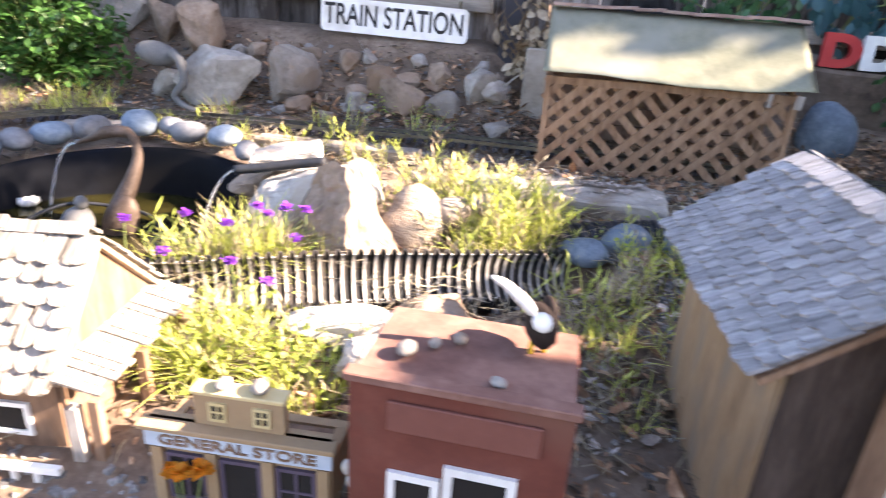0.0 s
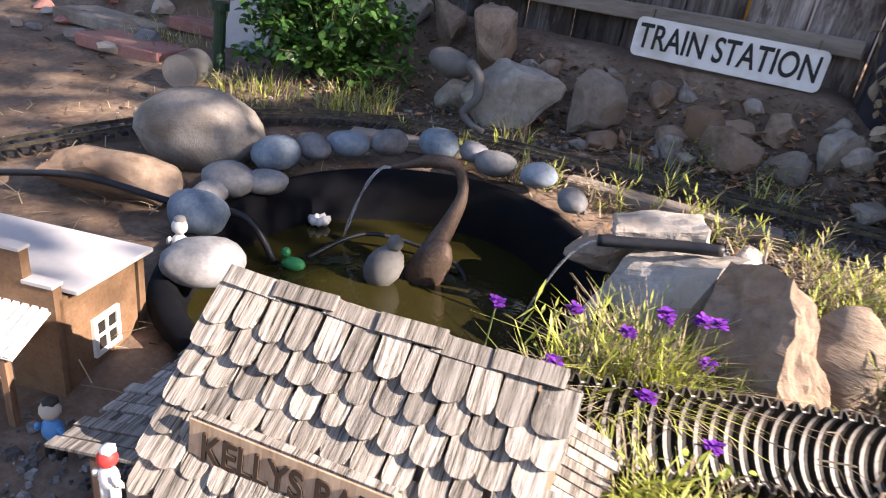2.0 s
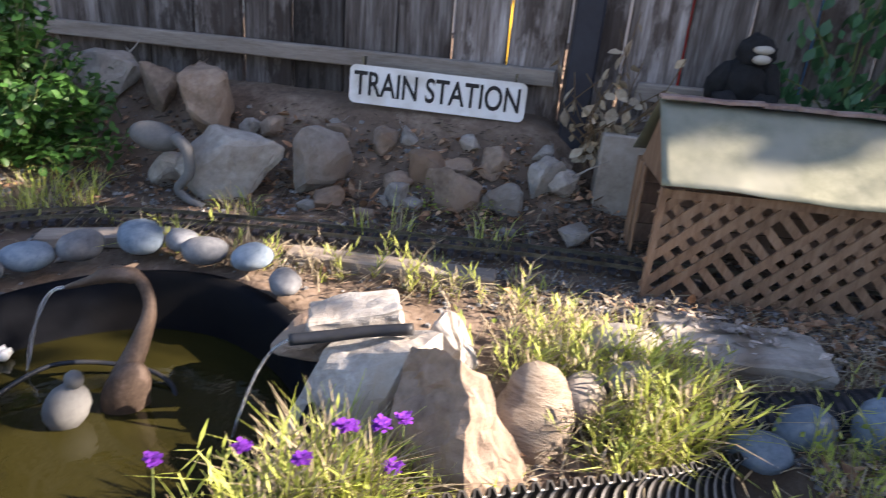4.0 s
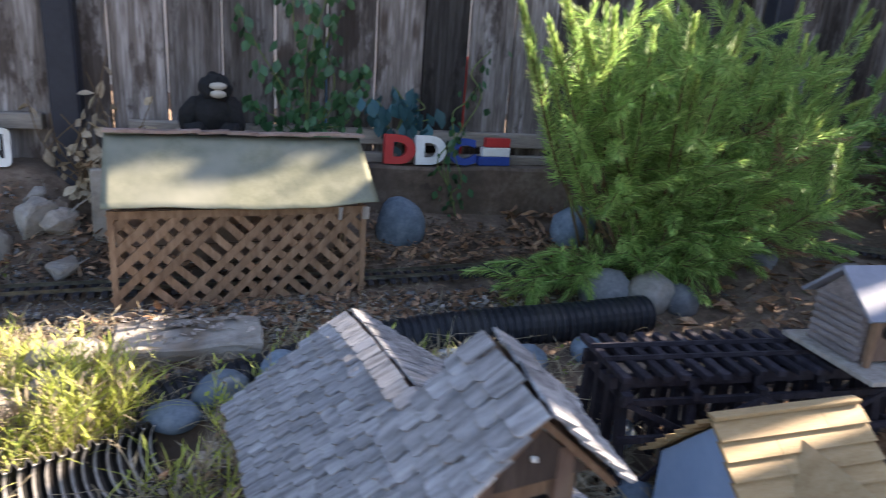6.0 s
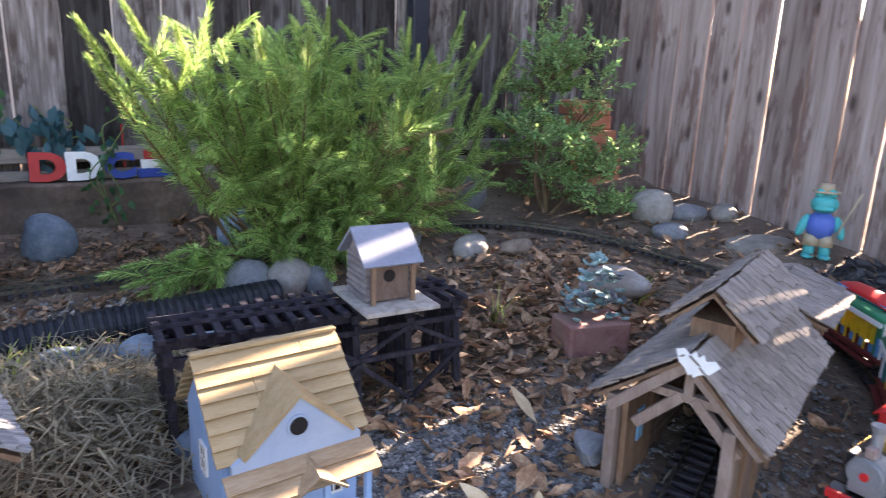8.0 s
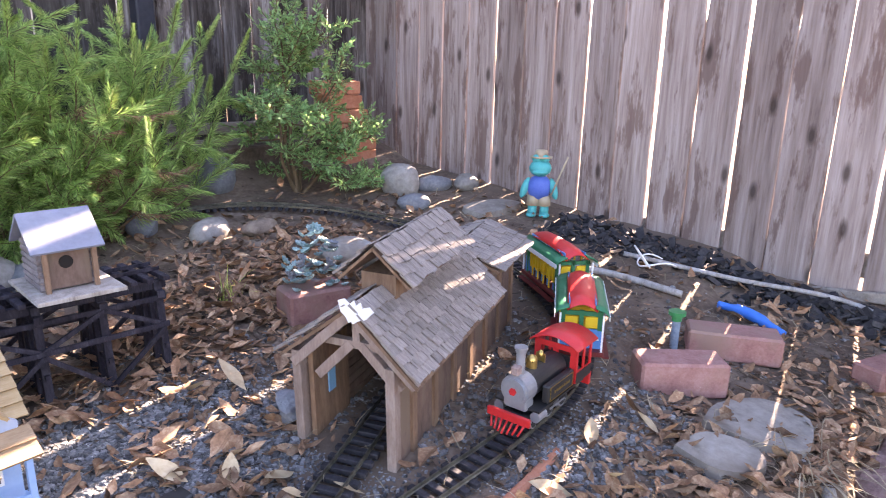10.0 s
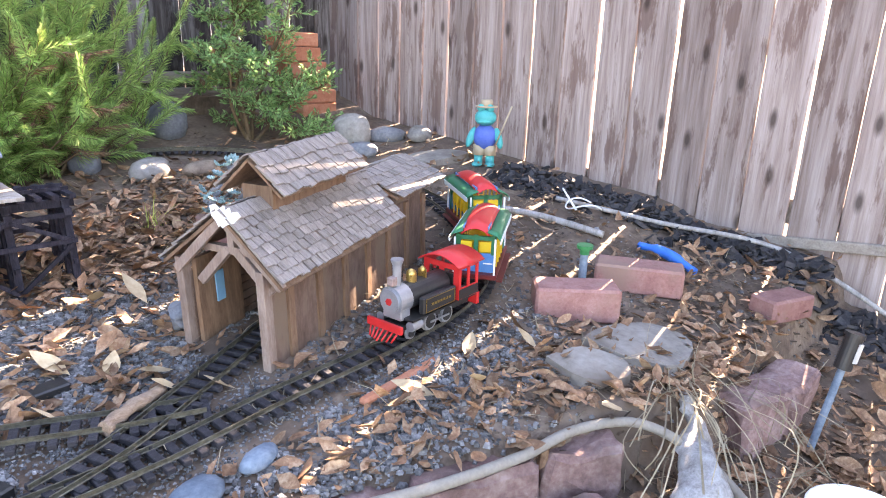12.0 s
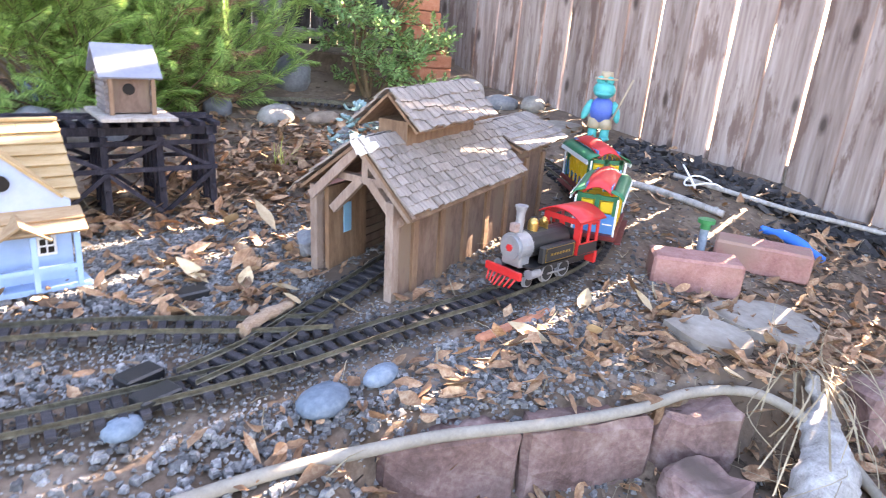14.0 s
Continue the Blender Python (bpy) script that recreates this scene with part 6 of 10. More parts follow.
def build_sign():
    m = pose(-0.672, 1.985, 0.405, -4, 1.0, 4)
    s = thing("sign", m, "white rounded sign reading train station below the fence rail", "sign")
    part("plate", rounded_plate(0.462, 0.098, 0.016, 0.004), SIGN_WHITE, s)
    words = text_mesh("TRAIN STATION", 0.078, 0.0007, 0.0011)
    xs = [v.co.x for v in words.verts]
    k = 0.435 / (max(xs) - min(xs))
    bmesh.ops.transform(words, matrix=pose(0, -0.0030, 0) @ Matrix.Diagonal((k, 1, 1.10, 1)), verts=words.verts)
    part("lettering", words, SIGN_BLACK, s, "black capital letters")
    part("hanger", boxed(0.006, 0.03, 0.05, pose(0.2, 0.018, 0.045)), RAIL_METAL, s)
    part("hanger", boxed(0.006, 0.03, 0.05, pose(-0.2, 0.018, 0.045)), RAIL_METAL, s)


build_sign()


def wooden_letter(ch, x, y, z, h, material, label, tilt=0, turn=0):
    bm = text_mesh(ch, h * 1.25, 0.011, 0.006)
    xs, zs = [v.co.x for v in bm.verts], [v.co.z for v in bm.verts]
    bmesh.ops.translate(bm, vec=(-(max(xs) + min(xs)) / 2, 0, -min(zs)), verts=bm.verts)
    bmesh.ops.transform(bm, matrix=Matrix.Diagonal((1.18, 1, 1, 1)), verts=bm.verts)
    return tagged(part("letter", bm, material, None, "", pose(x, y, z, -6, tilt, turn)), label, "letter", "wooden letters on the kerb")


wooden_letter("D", 0.565, 2.012, 0.379, 0.088, RED_PAINT, "red wooden letter D leaning on the kerb", 2, 3)
wooden_letter("D", 0.662, 2.012, 0.379, 0.088, WHITE_PAINT, "white wooden letter D standing on the kerb", 0, 2)
wooden_letter("C", 0.765, 2.012, 0.379, 0.080, SIGN_BLUE, "blue wooden letter C standing on the kerb", -4, 0)


def build_flag_block():
    f = thing("striped_block", pose(0.865, 2.012, 0.381, 0, 0, 3), "red, white and blue striped wooden block on the kerb", "ornament")
    for k, (m_, n_) in enumerate(((SIGN_BLUE, "stripe"), (WHITE_PAINT, "stripe"), (RED_PAINT, "stripe"))):
        part(n_, boxed(0.105 - 0.012 * k, 0.024, 0.028, pose(0.004 * k, 0, 0.014 + 0.0285 * k), 0.002), m_, f)


build_flag_block()
tagged(part("beam", boxed(2.4, 0.03, 0.03, pose(0, 0, 0), 0.003), RAIL_WOOD, None, "", pose(1.60, 2.055, 0.392)), "weathered timber along the kerb behind the letters", "beam")
FUR = surface("black_fur", [(0.008, 0.008, 0.009), (0.022, 0.022, 0.024)], 60.0, 0.95, 1.0, vary=0.0)
FACE = surface("grey_tan_face", [(0.36, 0.33, 0.28), (0.46, 0.43, 0.38)], 30.0, 0.8, 0.2, vary=0.0)


def build_ape():
    bm = bmesh.new()
    ball(bm, 0.055, 0.045, 0.055, pose(0, 0, 0.05), 3)
    ball(bm, 0.040, 0.036, 0.038, pose(0.012, -0.01, 0.118), 3)
    ball(bm, 0.026, 0.022, 0.05, pose(-0.052, -0.01, 0.05, 0, 18, 0), 2)
    ball(bm, 0.026, 0.022, 0.05, pose(0.055, -0.01, 0.05, 0, -18, 0), 2)
    ball(bm, 0.03, 0.03, 0.022, pose(-0.04, -0.035, 0.012), 2)
    ball(bm, 0.03, 0.03, 0.022, pose(0.045, -0.035, 0.012), 2)
    rough_up(bm, 0.009, 60, 2)
    rough_up(bm, 0.004, 160, 5)
    ball(bm, 0.022, 0.012, 0.010, pose(0.016, -0.042, 0.124), 2, mat=1)
    ball(bm, 0.020, 0.014, 0.011, pose(0.016, -0.043, 0.104), 2, mat=1)
    tagged(part("gorilla_figure", bm, [FUR, FACE], None, "", pose(0.045, 1.945, 0.462, 0, 0, 4), True), "black furry gorilla figure with a pale face on the fence rail", "figurine")
    part_ = part("perch_board", boxed(0.20, 0.13, 0.016, None, 0.002), RAIL_WOOD, None, "", pose(0.045, 1.985, 0.452))
    tagged(part_, "weathered perch board on the fence rail", "board")


build_ape()


# ---------------------------------------------------------------- garden railway track
def even(line, gap):
    out, want, gone = [], 0.0, 0.0
    pts = [Vector(p) for p in line]
    for a, b in zip(pts, pts[1:]):
        ln = (b - a).length
        while want <= gone + ln and ln > 0:
            out.append((a.lerp(b, (want - gone) / ln), (b - a).normalized()))
            want += gap
        gone += ln
    return out


def line_on_ground(xy, n=10, lift=0.0):
    return [Vector((p.x, p.y, gz(p.x, p.y) + lift)) for p in curve([(x, y, 0) for x, y in xy], n)]


_tie = boxed(0.0135, 0.086, 0.010, None, 0.0012)
BARK_ROLL = surface("tan_bark", [(0.15, 0.095, 0.06), (0.29, 0.20, 0.14), (0.42, 0.32, 0.24)], 18.0, 0.9, 0.6, stretch=(1, 4, 4), vary=0.0)
TIE_MESH = bpy.data.meshes.new("sleeper")
_tie.to_mesh(TIE_MESH)
_tie.free()
TIE_MESH.materials.append(SLEEPER)


TRACK_POINTS = []


def build_track(xy, label, spacing=0.0275, bed=0.010):
    t = thing("toy_railway_track", pose(0, 0, 0), label, "toy track", "garden railway tracks")
    line = line_on_ground(xy, 12, bed)
    TRACK_POINTS.extend((p.x, p.y) for p, _ in even(line, 0.03))
    for s in (-1, 1):
        bm = bmesh.new()
        prof = [(-0.0022, 0.0), (0.0022, 0.0), (0.0022, 0.0012), (0.0007, 0.002), (0.0007, 0.0062), (0.0013, 0.007), (0.0013, 0.0090), (-0.0013, 0.0090), (-0.0013, 0.007), (-0.0007, 0.0062), (-0.0007, 0.002), (-0.0022, 0.0012)]
        rows = []
        for p, d in even(line, 0.03):
            side = Vector((-d.y, d.x, 0)).normalized()
            c = p + side * s * 0.0242 + Vector((0, 0, 0.0085))
            rows.append([bm.verts.new(c + side * x + Vector((0, 0, z))) for x, z in prof])
        for a, b in zip(rows, rows[1:]):
            for k in range(12):
                bm.faces.new((a[k], a[(k + 1) % 12], b[(k + 1) % 12], b[k]))
        bm.faces.new(rows[0][::-1])
        bm.faces.new(rows[-1])
        bmesh.ops.recalc_face_normals(bm, faces=bm.faces)
        part("rail", bm, RAIL_METAL, t)
    rnd = random.Random(len(xy))
    for p, d in even(line, spacing):
        again("sleeper", TIE_MESH, t, pose(p.x, p.y, p.z + 0.0045, 0, 0, math.degrees(math.atan2(d.y, d.x)) + rnd.uniform(-1.5, 1.5)))
    return line


MAIN = [(2.30, 1.06), (2.33, 0.86), (2.285, 0.63), (2.17, 0.41), (2.00, 0.245), (1.80, 0.158), (1.55, 0.140), (1.30, 0.150), (1.05, 0.150), (0.80, 0.165), (0.55, 0.20)]
build_track([(-1.86, 0.30), (-1.80, 0.60), (-1.745, 0.88), (-1.66, 1.12), (-1.50, 1.33), (-1.29, 1.46), (-1.02, 1.515), (-0.70, 1.55), (-0.35, 1.59), (0.0, 1.605), (0.45, 1.62), (0.85, 1.655), (1.24, 1.69), (1.60, 1.71), (1.95, 1.62), (2.19, 1.37), (2.30, 1.06)], "black-sleepered toy railway track along the back of the garden")
build_track(MAIN, "toy railway track curving past the engine shed in gravel")
build_track([(1.66, 0.447), (1.50, 0.384), (1.35, 0.325), (1.20, 0.265), (1.05, 0.205), (0.92, 0.172)], "toy railway siding running into the engine shed")
build_track([(1.20, 0.215), (1.06, 0.275), (0.93, 0.335), (0.78, 0.39), (0.62, 0.43)], "toy railway siding branching over the gravel")

# ---------------------------------------------------------------- train
TRAIN_RED = surface("train_red", [(0.50, 0.018, 0.018), (0.62, 0.03, 0.028)], 20.0, 0.4, 0.05, vary=0.0, spec=0.5)
TRAIN_BLACK = surface("train_black", [(0.012, 0.012, 0.013), (0.028, 0.027, 0.026)], 30.0, 0.4, 0.1, vary=0.0, spec=0.5)
TRAIN_SILVER = surface("train_silver", [(0.30, 0.31, 0.33), (0.42, 0.43, 0.45)], 20.0, 0.32, 0.05, metal=0.55, vary=0.0)
BRASS = surface("brass", [(0.50, 0.34, 0.10), (0.62, 0.44, 0.16)], 20.0, 0.3, 0.0, metal=0.9, vary=0.0)
CAR_GREEN = surface("car_green", [(0.012, 0.13, 0.06), (0.02, 0.18, 0.085)], 20.0, 0.4, 0.05, vary=0.0)
CAR_BLUE = surface("car_blue", [(0.05, 0.19, 0.44), (0.075, 0.26, 0.54)], 20.0, 0.4, 0.05, vary=0.0)
CAR_YELLOW = surface("car_yellow", [(0.66, 0.42, 0.02), (0.76, 0.51, 0.035)], 20.0, 0.4, 0.05, vary=0.0)
CAR_MAROON = surface("car_maroon", [(0.105, 0.014, 0.014), (0.16, 0.024, 0.022)], 20.0, 0.5, 0.1, vary=0.0)
CAR_WHITE = surface("car_white", [(0.70, 0.71, 0.70), (0.80, 0.81, 0.80)], 20.0, 0.45, 0.05, vary=0.0)


def wheel(parent, x, y, r, material, z=None):
    bm = bmesh.new()
    cyl(bm, r, 0.006, pose(x, y, r if z is None else z, 90), 20)
    cyl(bm, r * 1.14, 0.002, pose(x, y - math.copysign(0.003, y), r if z is None else z, 90), 20)
    w = part("wheel", bm, material, parent)
    bm = bmesh.new()
    cyl(bm, r * 0.78, 0.008, pose(x, y, r if z is None else z, 90), 20)
    part("hub", bm, TRAIN_BLACK, w)
    return w


def build_loco(m):
    # local x: ahead
    e = thing("toy_steam_locomotive", m, "black toy steam locomotive with red cab and silver smokebox", "toy train")
    part("frame", boxed(0.225, 0.05, 0.014, pose(0, 0, 0.028), 0.002), TRAIN_BLACK, e)
    part("running_board", boxed(0.185, 0.098, 0.004, pose(0.012, 0, 0.048)), TRAIN_BLACK, e)
    bm = bmesh.new()
    cyl(bm, 0.0285, 0.135, pose(0.028, 0, 0.082, 0, 90, 0), 24)
    part("boiler", bm, TRAIN_BLACK, e, smooth=False)
    bm = bmesh.new()
    cyl(bm, 0.0300, 0.034, pose(0.098, 0, 0.082, 0, 90, 0), 24)
    cyl(bm, 0.0245, 0.006, pose(0.117, 0, 0.082, 0, 90, 0), 24)
    box(bm, 0.03, 0.05, 0.03, pose(0.098, 0, 0.058), 0.003)
    front = part("smokebox", bm, TRAIN_SILVER, e, "silver smokebox")
    bm = bmesh.new()
    cyl(bm, 0.0075, 0.005, pose(0.121, 0, 0.082, 0, 90, 0), 6)
    part("number_plate", bm, TRAIN_RED, front, "small red front plate")
    bm = bmesh.new()
    cyl(bm, 0.0085, 0.046, pose(0.098, 0, 0.132), 16, 0.0090)
    cyl(bm, 0.0095, 0.010, pose(0.098, 0, 0.158), 16, 0.0125)
    cyl(bm, 0.0128, 0.004, pose(0.098, 0, 0.164), 16)
    part("chimney", bm, TRAIN_SILVER, e, "flared silver chimney")
    bm = bmesh.new()
    cyl(bm, 0.011, 0.018, pose(0.055, 0, 0.116), 16)
    ball(bm, 0.011, 0.011, 0.010, pose(0.055, 0, 0.125), 2)
    part("dome", bm, BRASS, e, "brass dome")
    bm = bmesh.new()
    ball(bm, 0.007, 0.007, 0.009, pose(0.020, 0, 0.124), 2)
    box(bm, 0.004, 0.02, 0.018, pose(0.020, 0, 0.117))
    part("bell", bm, BRASS, e)
    bm = bmesh.new()
    box(bm, 0.016, 0.016, 0.018, pose(0.112, 0, 0.123), 0.002)
    part("headlamp", bm, RUST, e, "small box headlamp")
    for s in (-1, 1):
        tank = part("side_tank", boxed(0.105, 0.016, 0.036, pose(0.018, s * 0.041, 0.069), 0.003), TRAIN_BLACK, e, "black side tank with gold lining")
        bm = bmesh.new()
        for z in (0.055, 0.083):
            box(bm, 0.094, 0.001, 0.0012, pose(0.018, s * 0.0495, z))
        for x in (-0.028, 0.064):
            box(bm, 0.0012, 0.001, 0.028, pose(x, s * 0.0495, 0.069))
        for k in range(7):
            box(bm, 0.006, 0.001, 0.005, pose(-0.012 + k * 0.0095, s * 0.0495, 0.069))
        part("lining", bm, BRASS, tank)
        for x in (-0.03, 0.025):
            wheel(e, x, s * 0.026, 0.0195, TRAIN_SILVER)
        wheel(e, 0.085, s * 0.026, 0.0125, TRAIN_SILVER)
        part("side_rod", boxed(0.062, 0.002, 0.004, pose(-0.002, s * 0.0325, 0.019)), TRAIN_SILVER, e)
        bm = bmesh.new()
        cyl(bm, 0.0105, 0.030, pose(0.088, s * 0.040, 0.034, 0, 90, 0), 14)
        part("cylinder", bm, TRAIN_SILVER, e)
    # cab
    cx, w = -0.078, 0.047
    cab = part("cab", boxed(0.003, 0.091, 0.030, pose(cx + 0.034, 0, 0.064)), TRAIN_RED, e, "red cab with open windows")
    for s in (-1, 1):
        part("cab_side", boxed(0.07, 0.003, 0.026, pose(cx, s * w, 0.062)), TRAIN_RED, cab)
        part("cab_side", boxed(0.07, 0.003, 0.010, pose(cx, s * w, 0.122)), TRAIN_RED, cab)
        for dx in (-0.031, 0, 0.031):
            part("cab_post", boxed(0.008, 0.003, 0.046, pose(cx + dx, s * w, 0.098)), TRAIN_RED, cab)
    part("cab_front", boxed(0.003, 0.091, 0.012, pose(cx + 0.034, 0, 0.121)), TRAIN_RED, cab)
    for y in (-0.04, 0, 0.04):
        part("cab_post", boxed(0.003, 0.012, 0.04, pose(cx + 0.034, y, 0.097)), TRAIN_RED, cab)
    for s in (-1, 1):
        part("cab_panel", boxed(0.066, 0.0012, 0.022, pose(cx, s * (w + 0.0022), 0.062)), TRAIN_BLACK, cab)
    bm = bmesh.new()
    n = 12
    rows = []
    for x in (cx - 0.047, cx + 0.047):
        rows.append([bm.verts.new((x, -0.056 + 0.112 * k / n, 0.126 + 0.020 * (1 - ((k / n - 0.5) * 2) ** 2))) for k in range(n + 1)])
    for k in range(n):
        bm.faces.new((rows[0][k], rows[1][k], rows[1][k + 1], rows[0][k + 1])).smooth = True
    bmesh.ops.recalc_face_normals(bm, faces=bm.faces)
    bmesh.ops.solidify(bm, geom=bm.faces[:], thickness=0.003)
    part("cab_roof", bm, TRAIN_RED, cab, "arched red cab roof")
    part("backhead", boxed(0.006, 0.06, 0.05, pose(cx + 0.027, 0, 0.078)), TRAIN_BLACK, cab)
    # pilot and rear beam
    bm = bmesh.new()
    box(bm, 0.008, 0.092, 0.016, pose(0.132, 0, 0.036), 0.001)
    pil = part("front_beam", bm, TRAIN_RED, e, "red front buffer beam")
    for k in range(7):
        y = -0.036 + 0.012 * k
        bm = bmesh.new()
        tube(bm, [(0.134, y, 0.030), (0.156 - 0.0035 * abs(k - 3), y * 0.8, 0.011)], 0.0022, 6)
        part("pilot_bar", bm, TRAIN_RED, pil)
    part("rear_beam", boxed(0.010, 0.092, 0.028, pose(-0.120, 0, 0.034), 0.001), TRAIN_RED, e, "red rear beam")
    part("tender_floor", boxed(0.05, 0.09, 0.006, pose(-0.10, 0, 0.047)), TRAIN_BLACK, e)
    return e


def build_car(m):
    c = thing("toy_tram_car", m, "open toy tram car with red and green roof and yellow benches", "toy train", "train cars")
    L, W, FZ, EZ = 0.128, 0.047, 0.042, 0.128
    part("underframe", boxed(2 * L, 2 * W + 0.012, 0.012, pose(0, 0, FZ - 0.006), 0.002), CAR_MAROON, c, "maroon underframe")
    for s in (-1, 1):
        part("step_board", boxed(2 * L - 0.03, 0.014, 0.004, pose(0, s * (W + 0.012), FZ - 0.018)), CAR_MAROON, c)
    for x in (-0.075, 0.075):
        for s in (-1, 1):
            wheel(c, x, s * 0.026, 0.014, TRAIN_BLACK)
    # benches
    for k in range(5):
        x = -0.078 + 0.039 * k
        b = part("bench", boxed(0.019, 2 * W - 0.012, 0.004, pose(x, 0, FZ + 0.022)), CAR_YELLOW, c, "yellow bench")
        part("backrest", boxed(0.004, 2 * W - 0.012, 0.032, pose(x - 0.012, 0, FZ + 0.038, 0, -12, 0)), CAR_YELLOW, b)
        for s in (-1, 1):
            part("bench_end", boxed(0.017, 0.004, 0.021, pose(x, s * (W - 0.009), FZ + 0.0095)), CAR_BLUE, b)
    # ends
    for s in (-1, 1):
        x = s * (L - 0.022)
        e = part("end_panel", boxed(0.004, 2 * W, 0.046, pose(x, 0, FZ + 0.023)), CAR_BLUE, c, "blue end panel")
        for y in (-W + 0.006, 0, W - 0.006):
            part("end_post", boxed(0.005, 0.010, 0.046, pose(x, y, FZ + 0.066)), CAR_GREEN, e)
        part("end_header", boxed(0.005, 2 * W, 0.010, pose(x, 0, EZ - 0.004)), CAR_GREEN, e)
        for y in (-0.022, 0.022):
            part("end_window", boxed(0.003, 0.026, 0.024, pose(x + s * 0.001, y, FZ + 0.062)), CAR_YELLOW, e)
        bm = bmesh.new()
        cyl(bm, 0.008, 0.002, pose(x + s * 0.003, 0, FZ + 0.025, 0, 90, 0), 12)
        part("crest", bm, RED_PAINT, e)
        for y in (-0.03, 0.03):
            part("crest_scroll", boxed(0.001, 0.022, 0.003, pose(x + s * 0.003, y, FZ + 0.022)), CAR_WHITE, e)
        for y in (-W, W):
            part("platform_post", boxed(0.004, 0.004, EZ - FZ, pose(s * (L - 0.004), y, (EZ + FZ) / 2)), CAR_WHITE, c)
    for s in (-1, 1):
        for k in range(6):
            part("side_post", boxed(0.0035, 0.0035, EZ - FZ, pose(-0.0975 + 0.039 * k, s * (W - 0.002), (EZ + FZ) / 2)), CAR_YELLOW if 0 < k < 5 else CAR_GREEN, c)
        # scalloped valance
        bm = bmesh.new()
        out = [(-L - 0.002, 0.0), (-L - 0.002, -0.009)]
        n = 17
        for k in range(n):
            a = -L - 0.002 + (2 * L + 0.004) * k / n
            b = -L - 0.002 + (2 * L + 0.004) * (k + 1) / n
            out += [(a + (b - a) * 0.25, -0.0125), (a + (b - a) * 0.75, -0.0125), (b, -0.009)]
        out += [(L + 0.002, 0.0)]
        prism(bm, out, 0.002, pose(0, s * (W + 0.0125), EZ + 0.001))
        part("valance", bm, CAR_WHITE, c, "white scalloped valance")
    # two-stage roof
    def shell(name, pts, x0, x1, material, label, bow=0.0):
        bm = bmesh.new()
        rows = []
        for i in range(7):
            t = i / 6
            x = x0 + (x1 - x0) * t
            dz = -bow * (2 * t - 1) ** 4
            rows.append([bm.verts.new((x, y, z + dz)) for y, z in pts])
        for a, b in zip(rows, rows[1:]):
            for k in range(len(pts) - 1):
                bm.faces.new((a[k], b[k], b[k + 1], a[k + 1])).smooth = True
        bmesh.ops.recalc_face_normals(bm, faces=bm.faces)
        bmesh.ops.solidify(bm, geom=bm.faces[:], thickness=0.002)
        return part(name, bm, material, c, label)
    for s in (-1, 1):
        shell("roof_skirt", [(s * (W + 0.013), EZ), (s * (W + 0.004), EZ + 0.010), (s * (W - 0.018), EZ + 0.018)], -L - 0.004, L + 0.004, CAR_GREEN, "green lower roof")
        part("letterboard", boxed(2 * L - 0.03, 0.003, 0.007, pose(0, s * (W - 0.0185), EZ + 0.0215)), CAR_BLUE, c, "pale letter band with bars")
        bm = bmesh.new()
        for k in range(14):
            box(bm, 0.008, 0.0008, 0.003, pose(-0.085 + 0.0128 * k, s * (W - 0.0165), EZ + 0.0215))
        part("letter_bars", bm, CAR_WHITE, c)
    ys = [-(W - 0.014) + 2 * (W - 0.014) * k / 8 for k in range(9)]
    shell("upper_roof", [(y, EZ + 0.023 + 0.016 * (1 - (y / (W - 0.014)) ** 2)) for y in ys], -L - 0.002, L + 0.002, TRAIN_RED, "curved red upper roof", 0.014)
    return c


def on_track(xy, dist):
    """Place and heading on a line, dist metres from its start."""
    line = line_on_ground(xy, 12, 0.0)
    gone = 0.0
    for a, b in zip(line, line[1:]):
        ln = (b - a).length
        if gone + ln >= dist:
            p = a.lerp(b, (dist - gone) / ln)
            d = (b - a).normalized()
            return p, math.degrees(math.atan2(d.y, d.x))
        gone += ln


def park(builder, dist, first=None):
    p, a = on_track(MAIN, dist)
    m = pose(p.x, p.y, p.z + 0.0278, 0, 0, a)
    return builder(m) if first is None else copy_thing(first, m)


LOCO_AT = 1.275
_loco = park(build_loco, LOCO_AT)
_car = park(build_car, LOCO_AT - 0.295)
park(None, LOCO_AT - 0.585, _car)

# ---------------------------------------------------------------- right-hand yard
for i, (x, y, rz, lx, ly, lz, m_, lab) in enumerate([(2.065, 0.005, -50, 0.204, 0.095, 0.086, BRICK_RED, "pinkish-red concrete brick lying beside the track"), (2.335, -0.035, -66, 0.230, 0.095, 0.076, BRICK_RED, "pinkish-red concrete brick lying behind another"),
                                                     (2.49, -0.362, -24, 0.15, 0.08, 0.062, BRICK_RED, "pinkish-red brick near the fence"), (1.52, 0.060, 4, 0.23, 0.022, 0.016, BRICK_ORANGE, "thin red clay edging strip along the track")]):
    ob = part("brick", boxed(lx, ly, lz, None, 0.006), m_, None, "", pose(x, y, gz(x, y) + lz / 2 - 0.006, 0, 0, rz))
    tagged(ob, lab, "brick")
BLOCK_WORN = surface("worn_soiled_block", [(0.10, 0.058, 0.052), (0.235, 0.145, 0.13), (0.37, 0.275, 0.25)], 14.0, 0.95, 0.9, vary=0.25, stain=(0.085, 0.06, 0.05), stain_scale=5.0)
